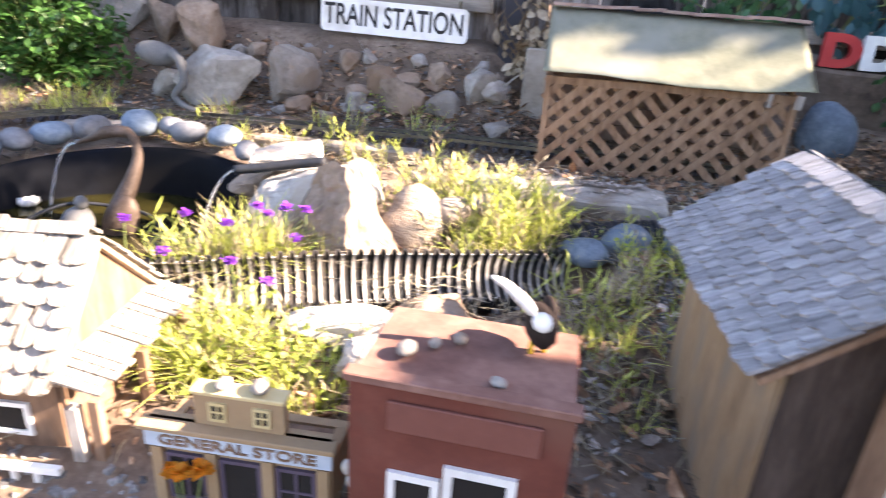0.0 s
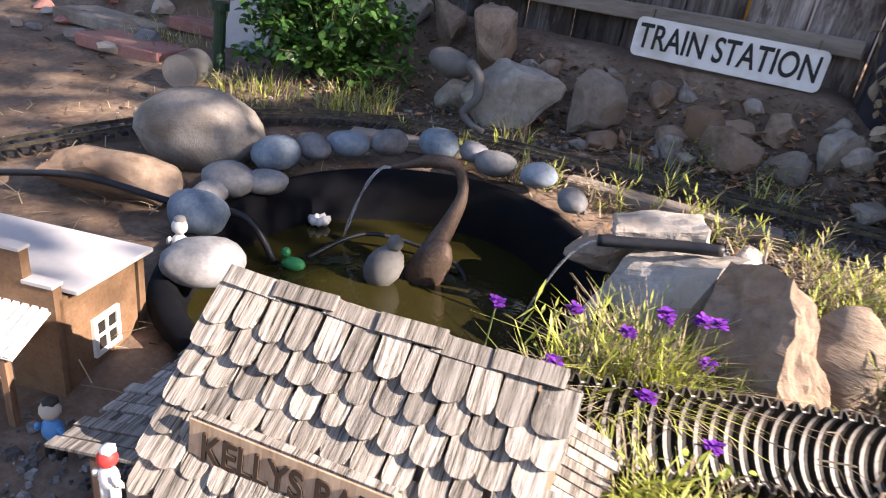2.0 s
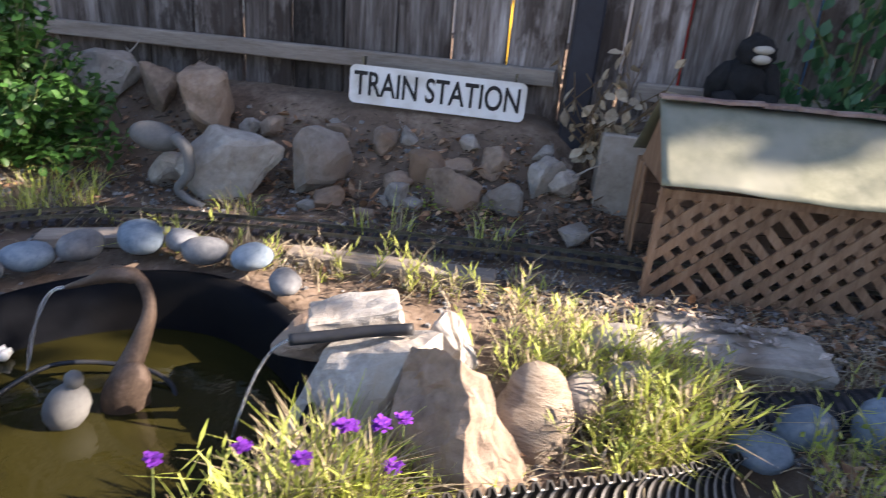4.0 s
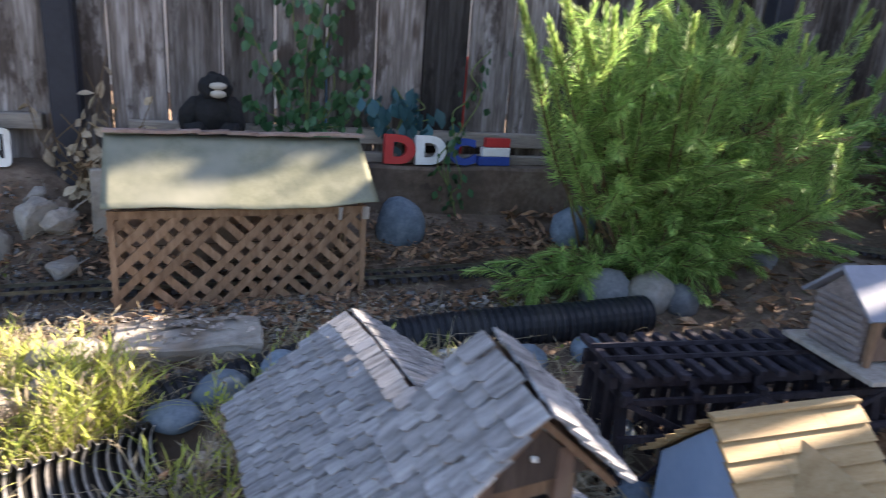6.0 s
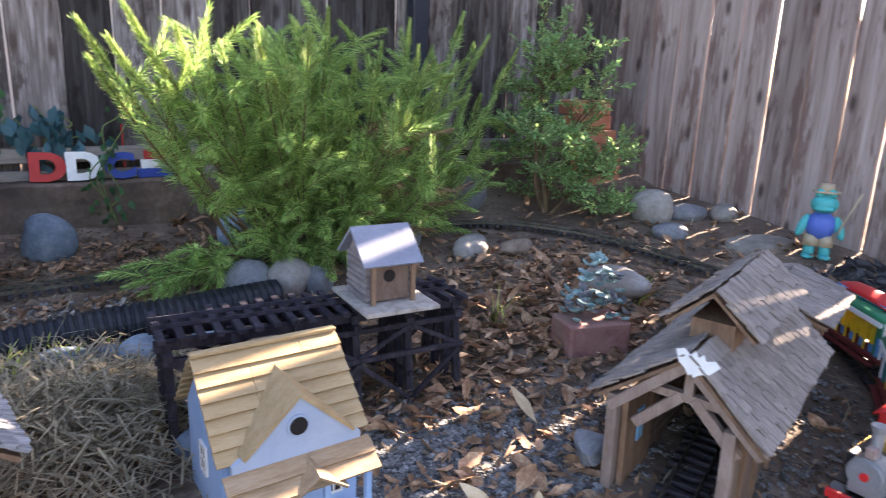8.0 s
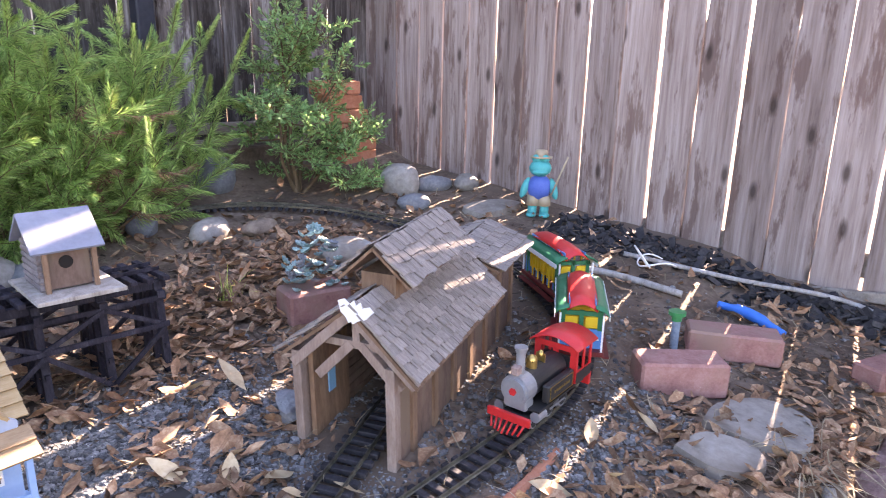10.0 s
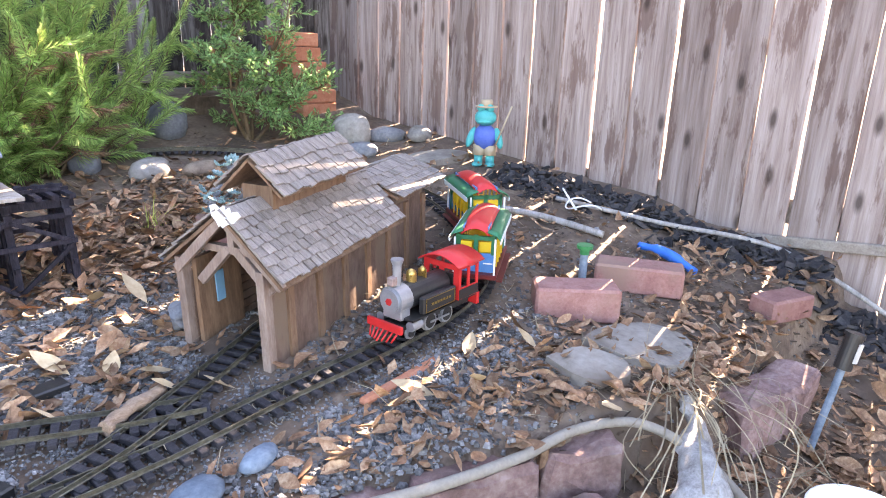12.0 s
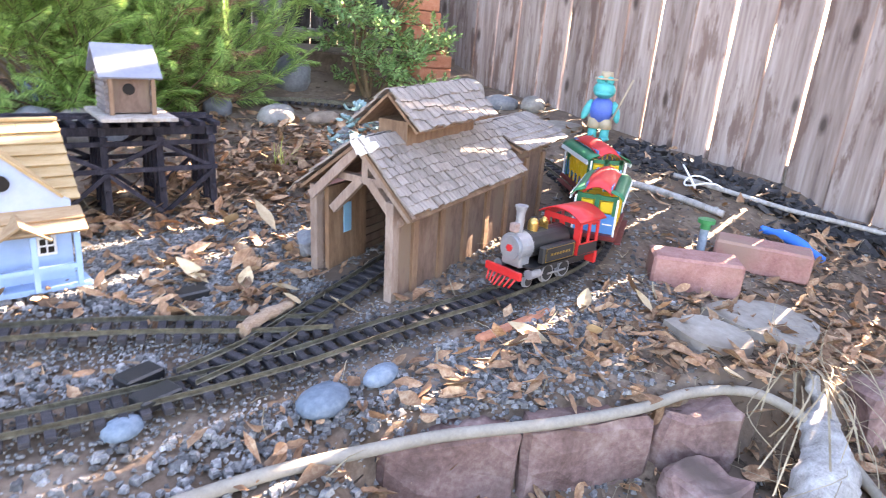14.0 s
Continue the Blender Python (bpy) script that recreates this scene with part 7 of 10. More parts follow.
for i, (x, y, rz, lx, top) in enumerate([(1.235, -0.062, -24, 0.215, -0.046), (1.448, -0.156, -23, 0.23, -0.046), (1.645, -0.245, -32, 0.15, -0.052), (1.565, -0.335, -14, 0.12, -0.115), (2.09, -0.415, -16, 0.16, -0.070), (2.25, -0.445, -6, 0.15, -0.082)]):
    bm = boxed(lx, 0.10, 0.15, None, 0.010)
    bmesh.ops.subdivide_edges(bm, edges=bm.edges[:], cuts=3, use_grid_fill=True)
    rough_up(bm, 0.016, 14, i)
    rough_up(bm, 0.006, 55, i + 9)
    tagged(part("wall_block", bm, BLOCK_WORN, None, "", pose(x, y, top - 0.075, 0, 0, rz)), "rough pinkish-red retaining block with soil on top", "block", "retaining blocks")


def flat_stone(name, pts, z, t, material, label):
    bm = bmesh.new()
    cx, cy = sum(p[0] for p in pts) / len(pts), sum(p[1] for p in pts) / len(pts)
    rim = curve([(*p, 0) for p in pts] + [(*pts[0], 0)], 4)[:-1]
    top = [bm.verts.new((p.x, p.y, gz(p.x, p.y) + z)) for p in rim]
    low = [bm.verts.new((p.x + (p.x - cx) * 0.05, p.y + (p.y - cy) * 0.05, gz(p.x, p.y) + z - t)) for p in rim]
    mid = bm.verts.new((cx, cy, gz(cx, cy) + z + 0.003))
    n = len(rim)
    for k in range(n):
        bm.faces.new((top[k], top[(k + 1) % n], mid))
        bm.faces.new((low[k], low[(k + 1) % n], top[(k + 1) % n], top[k]))
    bmesh.ops.recalc_face_normals(bm, faces=bm.faces)
    tagged(part(name, bm, material), label, "flagstone")


flat_stone("flagstone", [(1.90, -0.11), (2.03, -0.10), (2.13, -0.17), (2.12, -0.27), (1.98, -0.29), (1.91, -0.22)], 0.024, 0.04, CONCRETE, "flat grey-brown flagstone in gravel")
flat_stone("flagstone", [(1.77, -0.10), (1.86, -0.13), (1.89, -0.21), (1.83, -0.25), (1.76, -0.19)], 0.022, 0.04, CONCRETE, "flat grey-brown flagstone in gravel")
flat_stone("flagstone", [(2.60, 0.98), (2.85, 0.98), (2.80, 1.08), (2.62, 1.10)], 0.024, 0.04, CONCRETE, "flat grey flagstone near the fence")

GREY_HOSE = surface("weathered_grey_hose", [(0.19, 0.168, 0.138), (0.29, 0.262, 0.222)], 30.0, 0.8, 0.2, vary=0.0)
bm = bmesh.new()
tube(bm, curve([(0.62, -0.06, gz(0.62, -0.06) + 0.010), (0.75, -0.035, gz(0.75, -0.035) + 0.010), (0.868, -0.037, gz(0.868, -0.037) + 0.010), (0.985, -0.052, gz(0.985, -0.052) + 0.011), (1.155, -0.083, -0.035), (1.236, -0.112, -0.035), (1.369, -0.171, -0.035), (1.513, -0.219, -0.035), (1.649, -0.246, -0.035), (1.752, -0.315, -0.040), (1.79, -0.42, -0.08), (1.79, -0.53, -0.15), (1.72, -0.68, gz(1.72, -0.68) + 0.01), (1.55, -0.85, gz(1.55, -0.85) + 0.01)], 8), 0.0093, 10)
tagged(part("hose", bm, GREY_HOSE), "weathered grey hose lying along the retaining blocks", "hose")
DRIFT = surface("silver_driftwood", [(0.16, 0.148, 0.135), (0.31, 0.295, 0.28), (0.44, 0.432, 0.42)], 8.0, 0.9, 0.8, stretch=(6, 6, 1), vary=0.0)


def build_driftwood():
    bm = bmesh.new()
    pts = curve([(1.90, -0.34, -0.020), (1.83, -0.385, -0.06), (1.75, -0.43, -0.09), (1.64, -0.47, -0.13), (1.52, -0.52, -0.165)], 5)
    n = len(pts)
    tube(bm, pts, [0.008 + 0.047 * (i / n) ** 0.8 for i in range(n)], 12)
    bmesh.ops.subdivide_edges(bm, edges=bm.edges[:], cuts=1)
    rough_up(bm, 0.024, 11, 4)
    rough_up(bm, 0.011, 45, 9)
    tagged(part("driftwood", bm, DRIFT), "pointed piece of silver-grey driftwood", "driftwood")


build_driftwood()


def build_solar_light():
    s = thing("solar_light", pose(2.15, -0.535, gz(2.15, -0.535), 6, 10, 0), "black garden solar light on a grey stake", "garden light")
    bm = bmesh.new()
    cyl(bm, 0.0175, 0.072, pose(0, 0, 0.236), 20)
    cyl(bm, 0.0195, 0.008, pose(0, 0, 0.275), 20)
    part("lamp_head", bm, TRAIN_BLACK, s, "black lamp head")
    part("label_plate", boxed(0.014, 0.003, 0.042, pose(-0.006, -0.0175, 0.240, 0, 0, -20)), SIGN_WHITE, s, "small white label")
    bm = bmesh.new()
    cyl(bm, 0.0075, 0.21, pose(0, 0, 0.098), 12)
    part("stake", bm, COBBLE_BLUE, s)


build_solar_light()


def build_white_pot():
    p = thing("white_pot", pose(1.775, -0.672, gz(1.775, -0.672)), "white plastic pot with a rolled rim", "pot")
    bm = bmesh.new()
    prof = [(0.055, 0.0), (0.075, 0.12), (0.083, 0.125), (0.083, 0.14), (0.078, 0.142), (0.070, 0.125), (0.05, 0.02)]
    n = 28
    rows = [[bm.verts.new((r * math.cos(2 * math.pi * k / n), r * math.sin(2 * math.pi * k / n), z)) for k in range(n)] for r, z in prof]
    for a, b in zip(rows, rows[1:]):
        for k in range(n):
            bm.faces.new((a[k], a[(k + 1) % n], b[(k + 1) % n], b[k])).smooth = True
    bm.faces.new(rows[0][::-1])
    bm.faces.new(rows[-1])
    bmesh.ops.recalc_face_normals(bm, faces=bm.faces)
    part("body", bm, CAR_WHITE, p)
    bm = bmesh.new()
    cyl(bm, 0.068, 0.004, pose(0, 0, 0.110), 24)
    part("soil", bm, SOIL, p)


build_white_pot()
BLUE_PLASTIC = surface("bright_blue_plastic", [(0.02, 0.15, 0.55), (0.03, 0.21, 0.66)], 12.0, 0.4, 0.05, vary=0.0)
bm = bmesh.new()
tube(bm, curve([(2.60, 0.085, gz(2.6, 0.08) + 0.012), (2.585, -0.01, gz(2.58, 0) + 0.020), (2.54, -0.115, gz(2.54, -0.1) + 0.012)], 6), [0.012] * 4 + [0.018] * 5 + [0.012] * 4, 8)
tagged(part("blue_strip", bm, BLUE_PLASTIC), "bent strip of bright blue plastic by the bricks", "plastic strip")


def build_stake():
    s = thing("sprinkler_stake", pose(2.245, 0.085, gz(2.245, 0.085)), "short grey-blue pipe stake with a green cap", "stake")
    bm = bmesh.new()
    cyl(bm, 0.011, 0.10, pose(0, 0, 0.045), 14)
    part("pipe", bm, COBBLE_BLUE, s)
    bm = bmesh.new()
    cyl(bm, 0.022, 0.010, pose(0, 0, 0.099), 18)
    cyl(bm, 0.013, 0.02, pose(0, 0, 0.088), 18)
    part("cap", bm, GREEN_PLASTIC, s, "dull green cap")


build_stake()
bm = bmesh.new()
tube(bm, curve([(2.38, 0.56, gz(2.38, 0.56) + 0.02), (2.47, 0.38, gz(2.47, 0.38) + 0.018), (2.52, 0.17, gz(2.52, 0.17) + 0.018)], 6), 0.011, 8)
tagged(part("branch", bm, DRIFT), "straight weathered grey stick on the soil", "stick")
bm = bmesh.new()
tube(bm, curve([(2.64, 0.42, gz(2.64, 0.42) + 0.03), (2.78, 0.10, gz(2.78, 0.1) + 0.035), (2.90, -0.25, gz(2.9, -0.25) + 0.03), (2.95, -0.6, gz(2.95, -0.6) + 0.03)], 6), 0.008, 8)
tagged(part("branch", bm, DRIFT), "long thin weathered stick along the fence foot", "stick")
bm = bmesh.new()
loop = [(2.60 + 0.05 * math.cos(t), 0.29 + 0.06 * math.sin(t), gz(2.6, 0.29) + 0.05 + 0.012 * math.sin(2 * t)) for t in (2 * math.pi * k / 24 for k in range(22))]
tube(bm, loop, 0.0028, 6)
tube(bm, curve([(2.55, 0.29, gz(2.55, 0.29) + 0.045), (2.58, 0.36, gz(2.58, 0.36) + 0.09), (2.63, 0.33, gz(2.6, 0.3) + 0.02)], 6), 0.0028, 6)
tagged(part("wire_coil", bm, CAR_WHITE), "loop of pale wire on the soil", "wire")


def build_debris():
    rnd = random.Random(12)
    bm = bmesh.new()
    for k in range(900):
        y = rnd.uniform(-0.62, 0.78)
        x = 2.86 + rnd.gauss(0, 0.075) - 0.06 * (y > 0.3)
        if x > 3.03:
            continue
        s = rnd.uniform(0.008, 0.028)
        z = gz(x, y) + rnd.uniform(0.0, 0.035) * max(0, 1 - abs(x - 2.86) / 0.16)
        box(bm, s * rnd.uniform(0.8, 2.4), s, s * rnd.uniform(0.2, 0.6), pose(x, y, z, rnd.uniform(-40, 40), rnd.uniform(-40, 40), rnd.uniform(0, 180)))
    tagged(part("charred_debris", bm, CHAR), "black charred bark and scraps along the fence foot", "debris", kind="stuff")


CHAR = surface("charred_bark", [(0.012, 0.012, 0.014), (0.035, 0.033, 0.035), (0.07, 0.065, 0.062)], 30.0, 0.85, 0.4, vary=0.5, island=True)
build_debris()


def build_planter():
    p = thing("planter", pose(1.625, 0.800, gz(1.62, 0.8), 0, 0, -15), "terracotta-red trough planter with blue-green rosettes", "planter")
    part("trough", boxed(0.165, 0.105, 0.085, pose(0, 0, 0.038), 0.006), BRICK_RED, p)
    rnd = random.Random(8)
    for k in range(76):
        x, y = rnd.uniform(-0.07, 0.07), rnd.uniform(-0.05, 0.045)
        z = 0.085 + rnd.uniform(0, 0.15) * (1 - (x / 0.1) ** 2)
        bm = bmesh.new()
        r = rnd.uniform(0.011, 0.018)
        for j in range(8):
            a = 2 * math.pi * j / 8
            ball(bm, r * 0.5, r * 0.28, r * 0.16, pose(r * 0.5 * math.cos(a), r * 0.5 * math.sin(a), 0, 0, -35, math.degrees(a)), 1)
        ball(bm, r * 0.3, r * 0.3, r * 0.3, None, 1)
        part("rosette", bm, SUCCULENT if k % 4 else COBBLE, p, "", pose(x, y, z, rnd.uniform(-40, 40), rnd.uniform(-40, 40), rnd.uniform(0, 90)))


SUCCULENT = surface("blue_green_succulent", [(0.07, 0.16, 0.16), (0.19, 0.30, 0.29), (0.50, 0.56, 0.54)], 40.0, 0.5, 0.0, vary=0.3)
build_planter()

# bricks stacked in the corner
for k, (x, y, z, rz) in enumerate([(2.77, 1.90, 0.30, 6), (2.76, 1.90, 0.365, -4), (2.73, 1.895, 0.43, 3), (2.70, 1.895, 0.495, -6), (2.67, 1.89, 0.56, 5), (2.77, 1.90, 0.235, 0), (2.65, 1.89, 0.625, -3)]):
    tagged(part("brick", boxed(0.225, 0.10, 0.062, None, 0.005), BRICK_ORANGE, None, "", pose(x, y, z, 0, 0, rz)), "orange clay brick in a stack by the fence corner", "brick", "stacked bricks")


# ---------------------------------------------------------------- figures, each one plain casting
TEAL = surface("teal_glaze", [(0.03, 0.33, 0.33), (0.05, 0.43, 0.42)], 20.0, 0.45, 0.1, vary=0.0)
KHAKI = surface("khaki_paint", [(0.36, 0.29, 0.19), (0.45, 0.37, 0.26)], 20.0, 0.6, 0.1, vary=0.0)
SHIRT = surface("blue_shirt_paint", [(0.05, 0.11, 0.42), (0.10, 0.17, 0.50)], 30.0, 0.5, 0.1, vary=0.0)


def build_frog():
    bm = bmesh.new()
    for s in (-1, 1):
        cyl(bm, 0.018, 0.05, pose(s * 0.024, 0, 0.028), 12)
        ball(bm, 0.022, 0.034, 0.010, pose(s * 0.026, -0.014, 0.008), 2)
        cyl(bm, 0.026, 0.04, pose(s * 0.022, 0, 0.065), 12, 0.024, mat=1)
        ball(bm, 0.016, 0.016, 0.045, pose(s * 0.056, -0.008, 0.115, -15, s * -18, 0), 2)
        ball(bm, 0.017, 0.018, 0.017, pose(s * 0.018, -0.015, 0.232), 2)
    ball(bm, 0.048, 0.038, 0.052, pose(0, 0, 0.118), 3, mat=2)
    ball(bm, 0.044, 0.040, 0.034, pose(0, -0.008, 0.195), 3)
    ball(bm, 0.034, 0.026, 0.012, pose(0, -0.030, 0.182), 2)
    cyl(bm, 0.044, 0.006, pose(0, 0.002, 0.238), 18, mat=1)
    cyl(bm, 0.028, 0.026, pose(0, 0.004, 0.252), 18, 0.022, mat=1)
    tube(bm, [(0.05, -0.03, 0.095), (0.105, -0.02, 0.245)], 0.0035, 6, mat=1)
    tagged(part("frog_figurine", bm, [TEAL, KHAKI, SHIRT], None, "", pose(2.835, 0.885, gz(2.835, 0.885) - 0.004, 0, 0, -62), True), "teal frog figurine in shorts with a fishing rod", "figurine")


build_frog()


def little_figure(x, y, z, rz, h, mats, label):
    """A plain doll: feet, body, arms and head in one mesh."""
    bm = bmesh.new()
    for s in (-1, 1):
        cyl(bm, h * 0.07, h * 0.34, pose(s * h * 0.085, 0, h * 0.17), 8, mat=0)
        ball(bm, h * 0.05, h * 0.05, h * 0.15, pose(s * h * 0.19, -h * 0.04, h * 0.50, 20, s * -25, 0), 1, mat=1)
    ball(bm, h * 0.16, h * 0.12, h * 0.20, pose(0, 0, h * 0.47), 2, mat=1)
    ball(bm, h * 0.145, h * 0.135, h * 0.15, pose(0, 0, h * 0.80), 2, mat=2)
    ball(bm, h * 0.12, h * 0.12, h * 0.08, pose(0, h * 0.02, h * 0.93), 1, mat=0)
    tagged(part("toy_figure", bm, mats, None, "", pose(x, y, z, 0, 0, rz), True), label, "toy figure", "little painted figures")


SKIN = surface("doll_paint", [(0.50, 0.36, 0.26), (0.58, 0.44, 0.34)], 20.0, 0.5, 0.0, vary=0.0)
_kb = pose(-0.655, 0.505, 0.022, 0, 0, 10.5)
for lx, ly, lz, hh, ms, lab in [(-0.172, -0.088, 0.092, 0.058, (CAR_WHITE, CAR_WHITE, RED_PAINT), "small white and red painted figure on the saloon roof edge"), (0.088, -0.098, 0.095, 0.058, (CAR_WHITE, RED_PAINT, SKIN), "small painted figure in a red top on the saloon roof"),
                                (0.052, -0.122, -0.016, 0.05, (RED_PAINT, CAR_YELLOW, SKIN), "small yellow and red painted figure on the saloon porch"), (-0.232, -0.10, -0.014, 0.062, (SHIRT, RED_PAINT, SKIN), "small painted figure in blue and red on gravel"),
                                (-0.125, -0.150, -0.012, 0.062, (CAR_WHITE, CAR_WHITE, CAR_YELLOW), "small white painted figure in front of the saloon"), (-0.045, -0.165, -0.012, 0.06, (CAR_WHITE, CAR_BLUE, CAR_WHITE), "small pale blue painted figure in front of the saloon")]:
    p = _kb @ Vector((lx, ly, lz))
    little_figure(p.x, p.y, p.z if lz > 0.02 else gz(p.x, p.y) - 0.001 if lz < -0.02 else p.z, 10, hh, list(ms), lab)
little_figure(-0.985, 0.440, gz(-0.985, 0.44), 20, 0.075, [PIPE_DUSTY, CAR_BLUE, FACE], "small dark and blue painted figure beside the false-front shop")
little_figure(-1.178, 0.752, gz(-1.178, 0.752), 20, 0.085, [FACE, WHITE_PAINT, WHITE_PAINT], "small pale stone figure beside the pond cobbles")


def build_eagle():
    bm = bmesh.new()
    ball(bm, 0.018, 0.030, 0.022, pose(0, 0, 0.032, 25, 0, 0), 2)
    ball(bm, 0.008, 0.022, 0.024, pose(0.012, 0.012, 0.036, -25, 12, 0), 2)
    ball(bm, 0.011, 0.013, 0.011, pose(-0.010, -0.024, 0.050), 2, mat=1)
    bm2 = curve([(-0.008, 0.0, 0.045), (-0.022, 0.004, 0.062), (-0.042, 0.010, 0.080), (-0.058, 0.012, 0.090)], 4)
    tube(bm, bm2, [0.004, 0.005, 0.006, 0.007, 0.007, 0.007, 0.006, 0.006, 0.005, 0.005, 0.004, 0.003, 0.002], 8, mat=1)
    for s in (-1, 1):
        cyl(bm, 0.003, 0.03, pose(s * 0.008, 0, 0.012), 6, mat=2)
    tagged(part("bird_figurine", bm, [FUR_BROWN, WHITE_PAINT, CAR_YELLOW], None, "", pose(-0.005, 0.545, 0.2455, 0, 0, 30) @ Matrix.Scale(0.82, 4), True), "dark brown bird figurine with a raised white wing on the roof", "figurine")


FUR_BROWN = surface("dark_brown_feather", [(0.010, 0.005, 0.004), (0.022, 0.012, 0.008)], 40.0, 0.8, 0.4, vary=0.0)
build_eagle()

for x, y, z, r in [(-0.115, 0.495, 0.2465, 0.009), (-0.075, 0.53, 0.2465, 0.007), (-0.095, 0.515, 0.2465, 0.006), (-0.028, 0.475, 0.2465, 0.006), (-0.298, 0.482, 0.1716, 0.008), (-0.262, 0.487, 0.1716, 0.009)]:
    stone("pebble", x, y, (r * 1.3, r, r * 0.7), x * 900, ROCK_GREY, int(-x * 1000), "small grey pebble lying on a toy roof", "pebble", 0.2, 0.05, sub=2, group="pebbles on toy roofs", z=z)
GREEN_DARK = surface("dark_green_paint", [(0.012, 0.03, 0.018), (0.02, 0.05, 0.03)], 20.0, 0.5, 0.05, vary=0.0)
# ---------------------------------------------------------------- back-left corner
for x, y, rz, lx, ly in [(-2.26, 1.47, 12, 0.30, 0.16), (-2.58, 1.62, 6, 0.36, 0.18), (-2.55, 1.92, 0, 0.3, 0.2), (-2.30, 1.78, 15, 0.22, 0.12)]:
    tagged(part("paver", boxed(lx, ly, 0.04, None, 0.004), BRICK_RED if x > -2.4 else CONCRETE, None, "", pose(x, y, gz(x, y) + 0.012, 0, 2, rz)), "dusty reddish paver lying on soil", "paver", "pavers")
tagged(part("white_board", boxed(0.15, 0.02, 0.20, None, 0.003), PALE_ROOF, None, "", pose(-2.06, 1.745, gz(-2.06, 1.745) + 0.085, -14, 6, 20)), "pale slab leaning on the bank", "slab")
bm = bmesh.new()
cyl(bm, 0.017, 0.18, pose(0, 0, 0.09), 14)
cyl(bm, 0.026, 0.02, pose(0, 0, 0.185), 14)
tagged(part("path_light", bm, GREEN_DARK, None, "", pose(-1.915, 1.485, gz(-1.915, 1.485), 0, 2, 0)), "dark green path light post", "garden light")
bm = bmesh.new()
n = 20
for a, b in ((0, 1),):
    rings = [[bm.verts.new((x, 0.045 * math.cos(2 * math.pi * k / n), 0.045 * math.sin(2 * math.pi * k / n))) for k in range(n)] for x in (-0.06, 0.06)]
    for k in range(n):
        bm.faces.new((rings[0][k], rings[1][k], rings[1][(k + 1) % n], rings[0][(k + 1) % n])).smooth = True
    bm.faces.new(rings[1])
    bmesh.ops.solidify(bm, geom=bm.faces[:], thickness=0.002)
tagged(part("tin_can", bm, TRAIN_SILVER, None, "", pose(-1.89, 1.36, gz(-1.89, 1.36) + 0.043, 0, 0, -60)), "silver tin can lying on its side", "can")
_r = random.Random(19)
for i in range(26):
    x, y, w = _r.uniform(-2.95, -1.95), _r.uniform(1.35, 1.98), _r.uniform(0.015, 0.05)
    stone("rock", x, y, (w * 1.3, w, w * 0.7), _r.uniform(0, 180), (ROCK_GREY, ROCK_PALE, BRICK_RED, COBBLE)[i % 4], 300 + i, "broken stone or masonry scrap lying on dusty soil", jag=0.3, sink=0.2, group="masonry scraps", flat=True, smooth=False)
stone("rock", 1.315, 0.500, (0.060, 0.045, 0.034), 20, COBBLE, 171, "flat blue-grey rock beside the engine shed", flat=True, smooth=False, sink=0.2)
# loose bits in the yard
for x, y, hx, hy, hz, lab in [(1.085, 0.045, 0.050, 0.036, 0.018, "flat blue-grey pebble in gravel"), (1.195, 0.052, 0.040, 0.022, 0.016, "flat blue-grey pebble in gravel"), (0.83, 0.12, 0.03, 0.022, 0.014, "flat blue-grey pebble in gravel")]:
    stone("pebble", x, y, (hx, hy, hz), 20, COBBLE_BLUE, int(x * 100), lab, "pebble", 0.08, 0.1, sub=2)
for x, y, rz, lift in [(0.883, 0.228, 18, 0.006), (0.884, 0.155, 14, 0.018), (1.036, 0.435, 4, 0.006)]:
    tagged(part("point_motor", boxed(0.062, 0.038, 0.020, None, 0.003), TRAIN_BLACK, None, "", pose(x, y, gz(x, y) + lift, 0, 0, rz)), "small black plastic track switch box", "switch box")

bm = bmesh.new()
tube(bm, curve([(1.050, 0.252, 0.022), (1.085, 0.268, 0.026), (1.125, 0.286, 0.026), (1.170, 0.306, 0.022)], 5), 0.0125, 9)
rough_up(bm, 0.006, 40, 2)
tagged(part("bark_roll", bm, BARK_ROLL), "curled roll of tan bark lying by the siding", "bark")

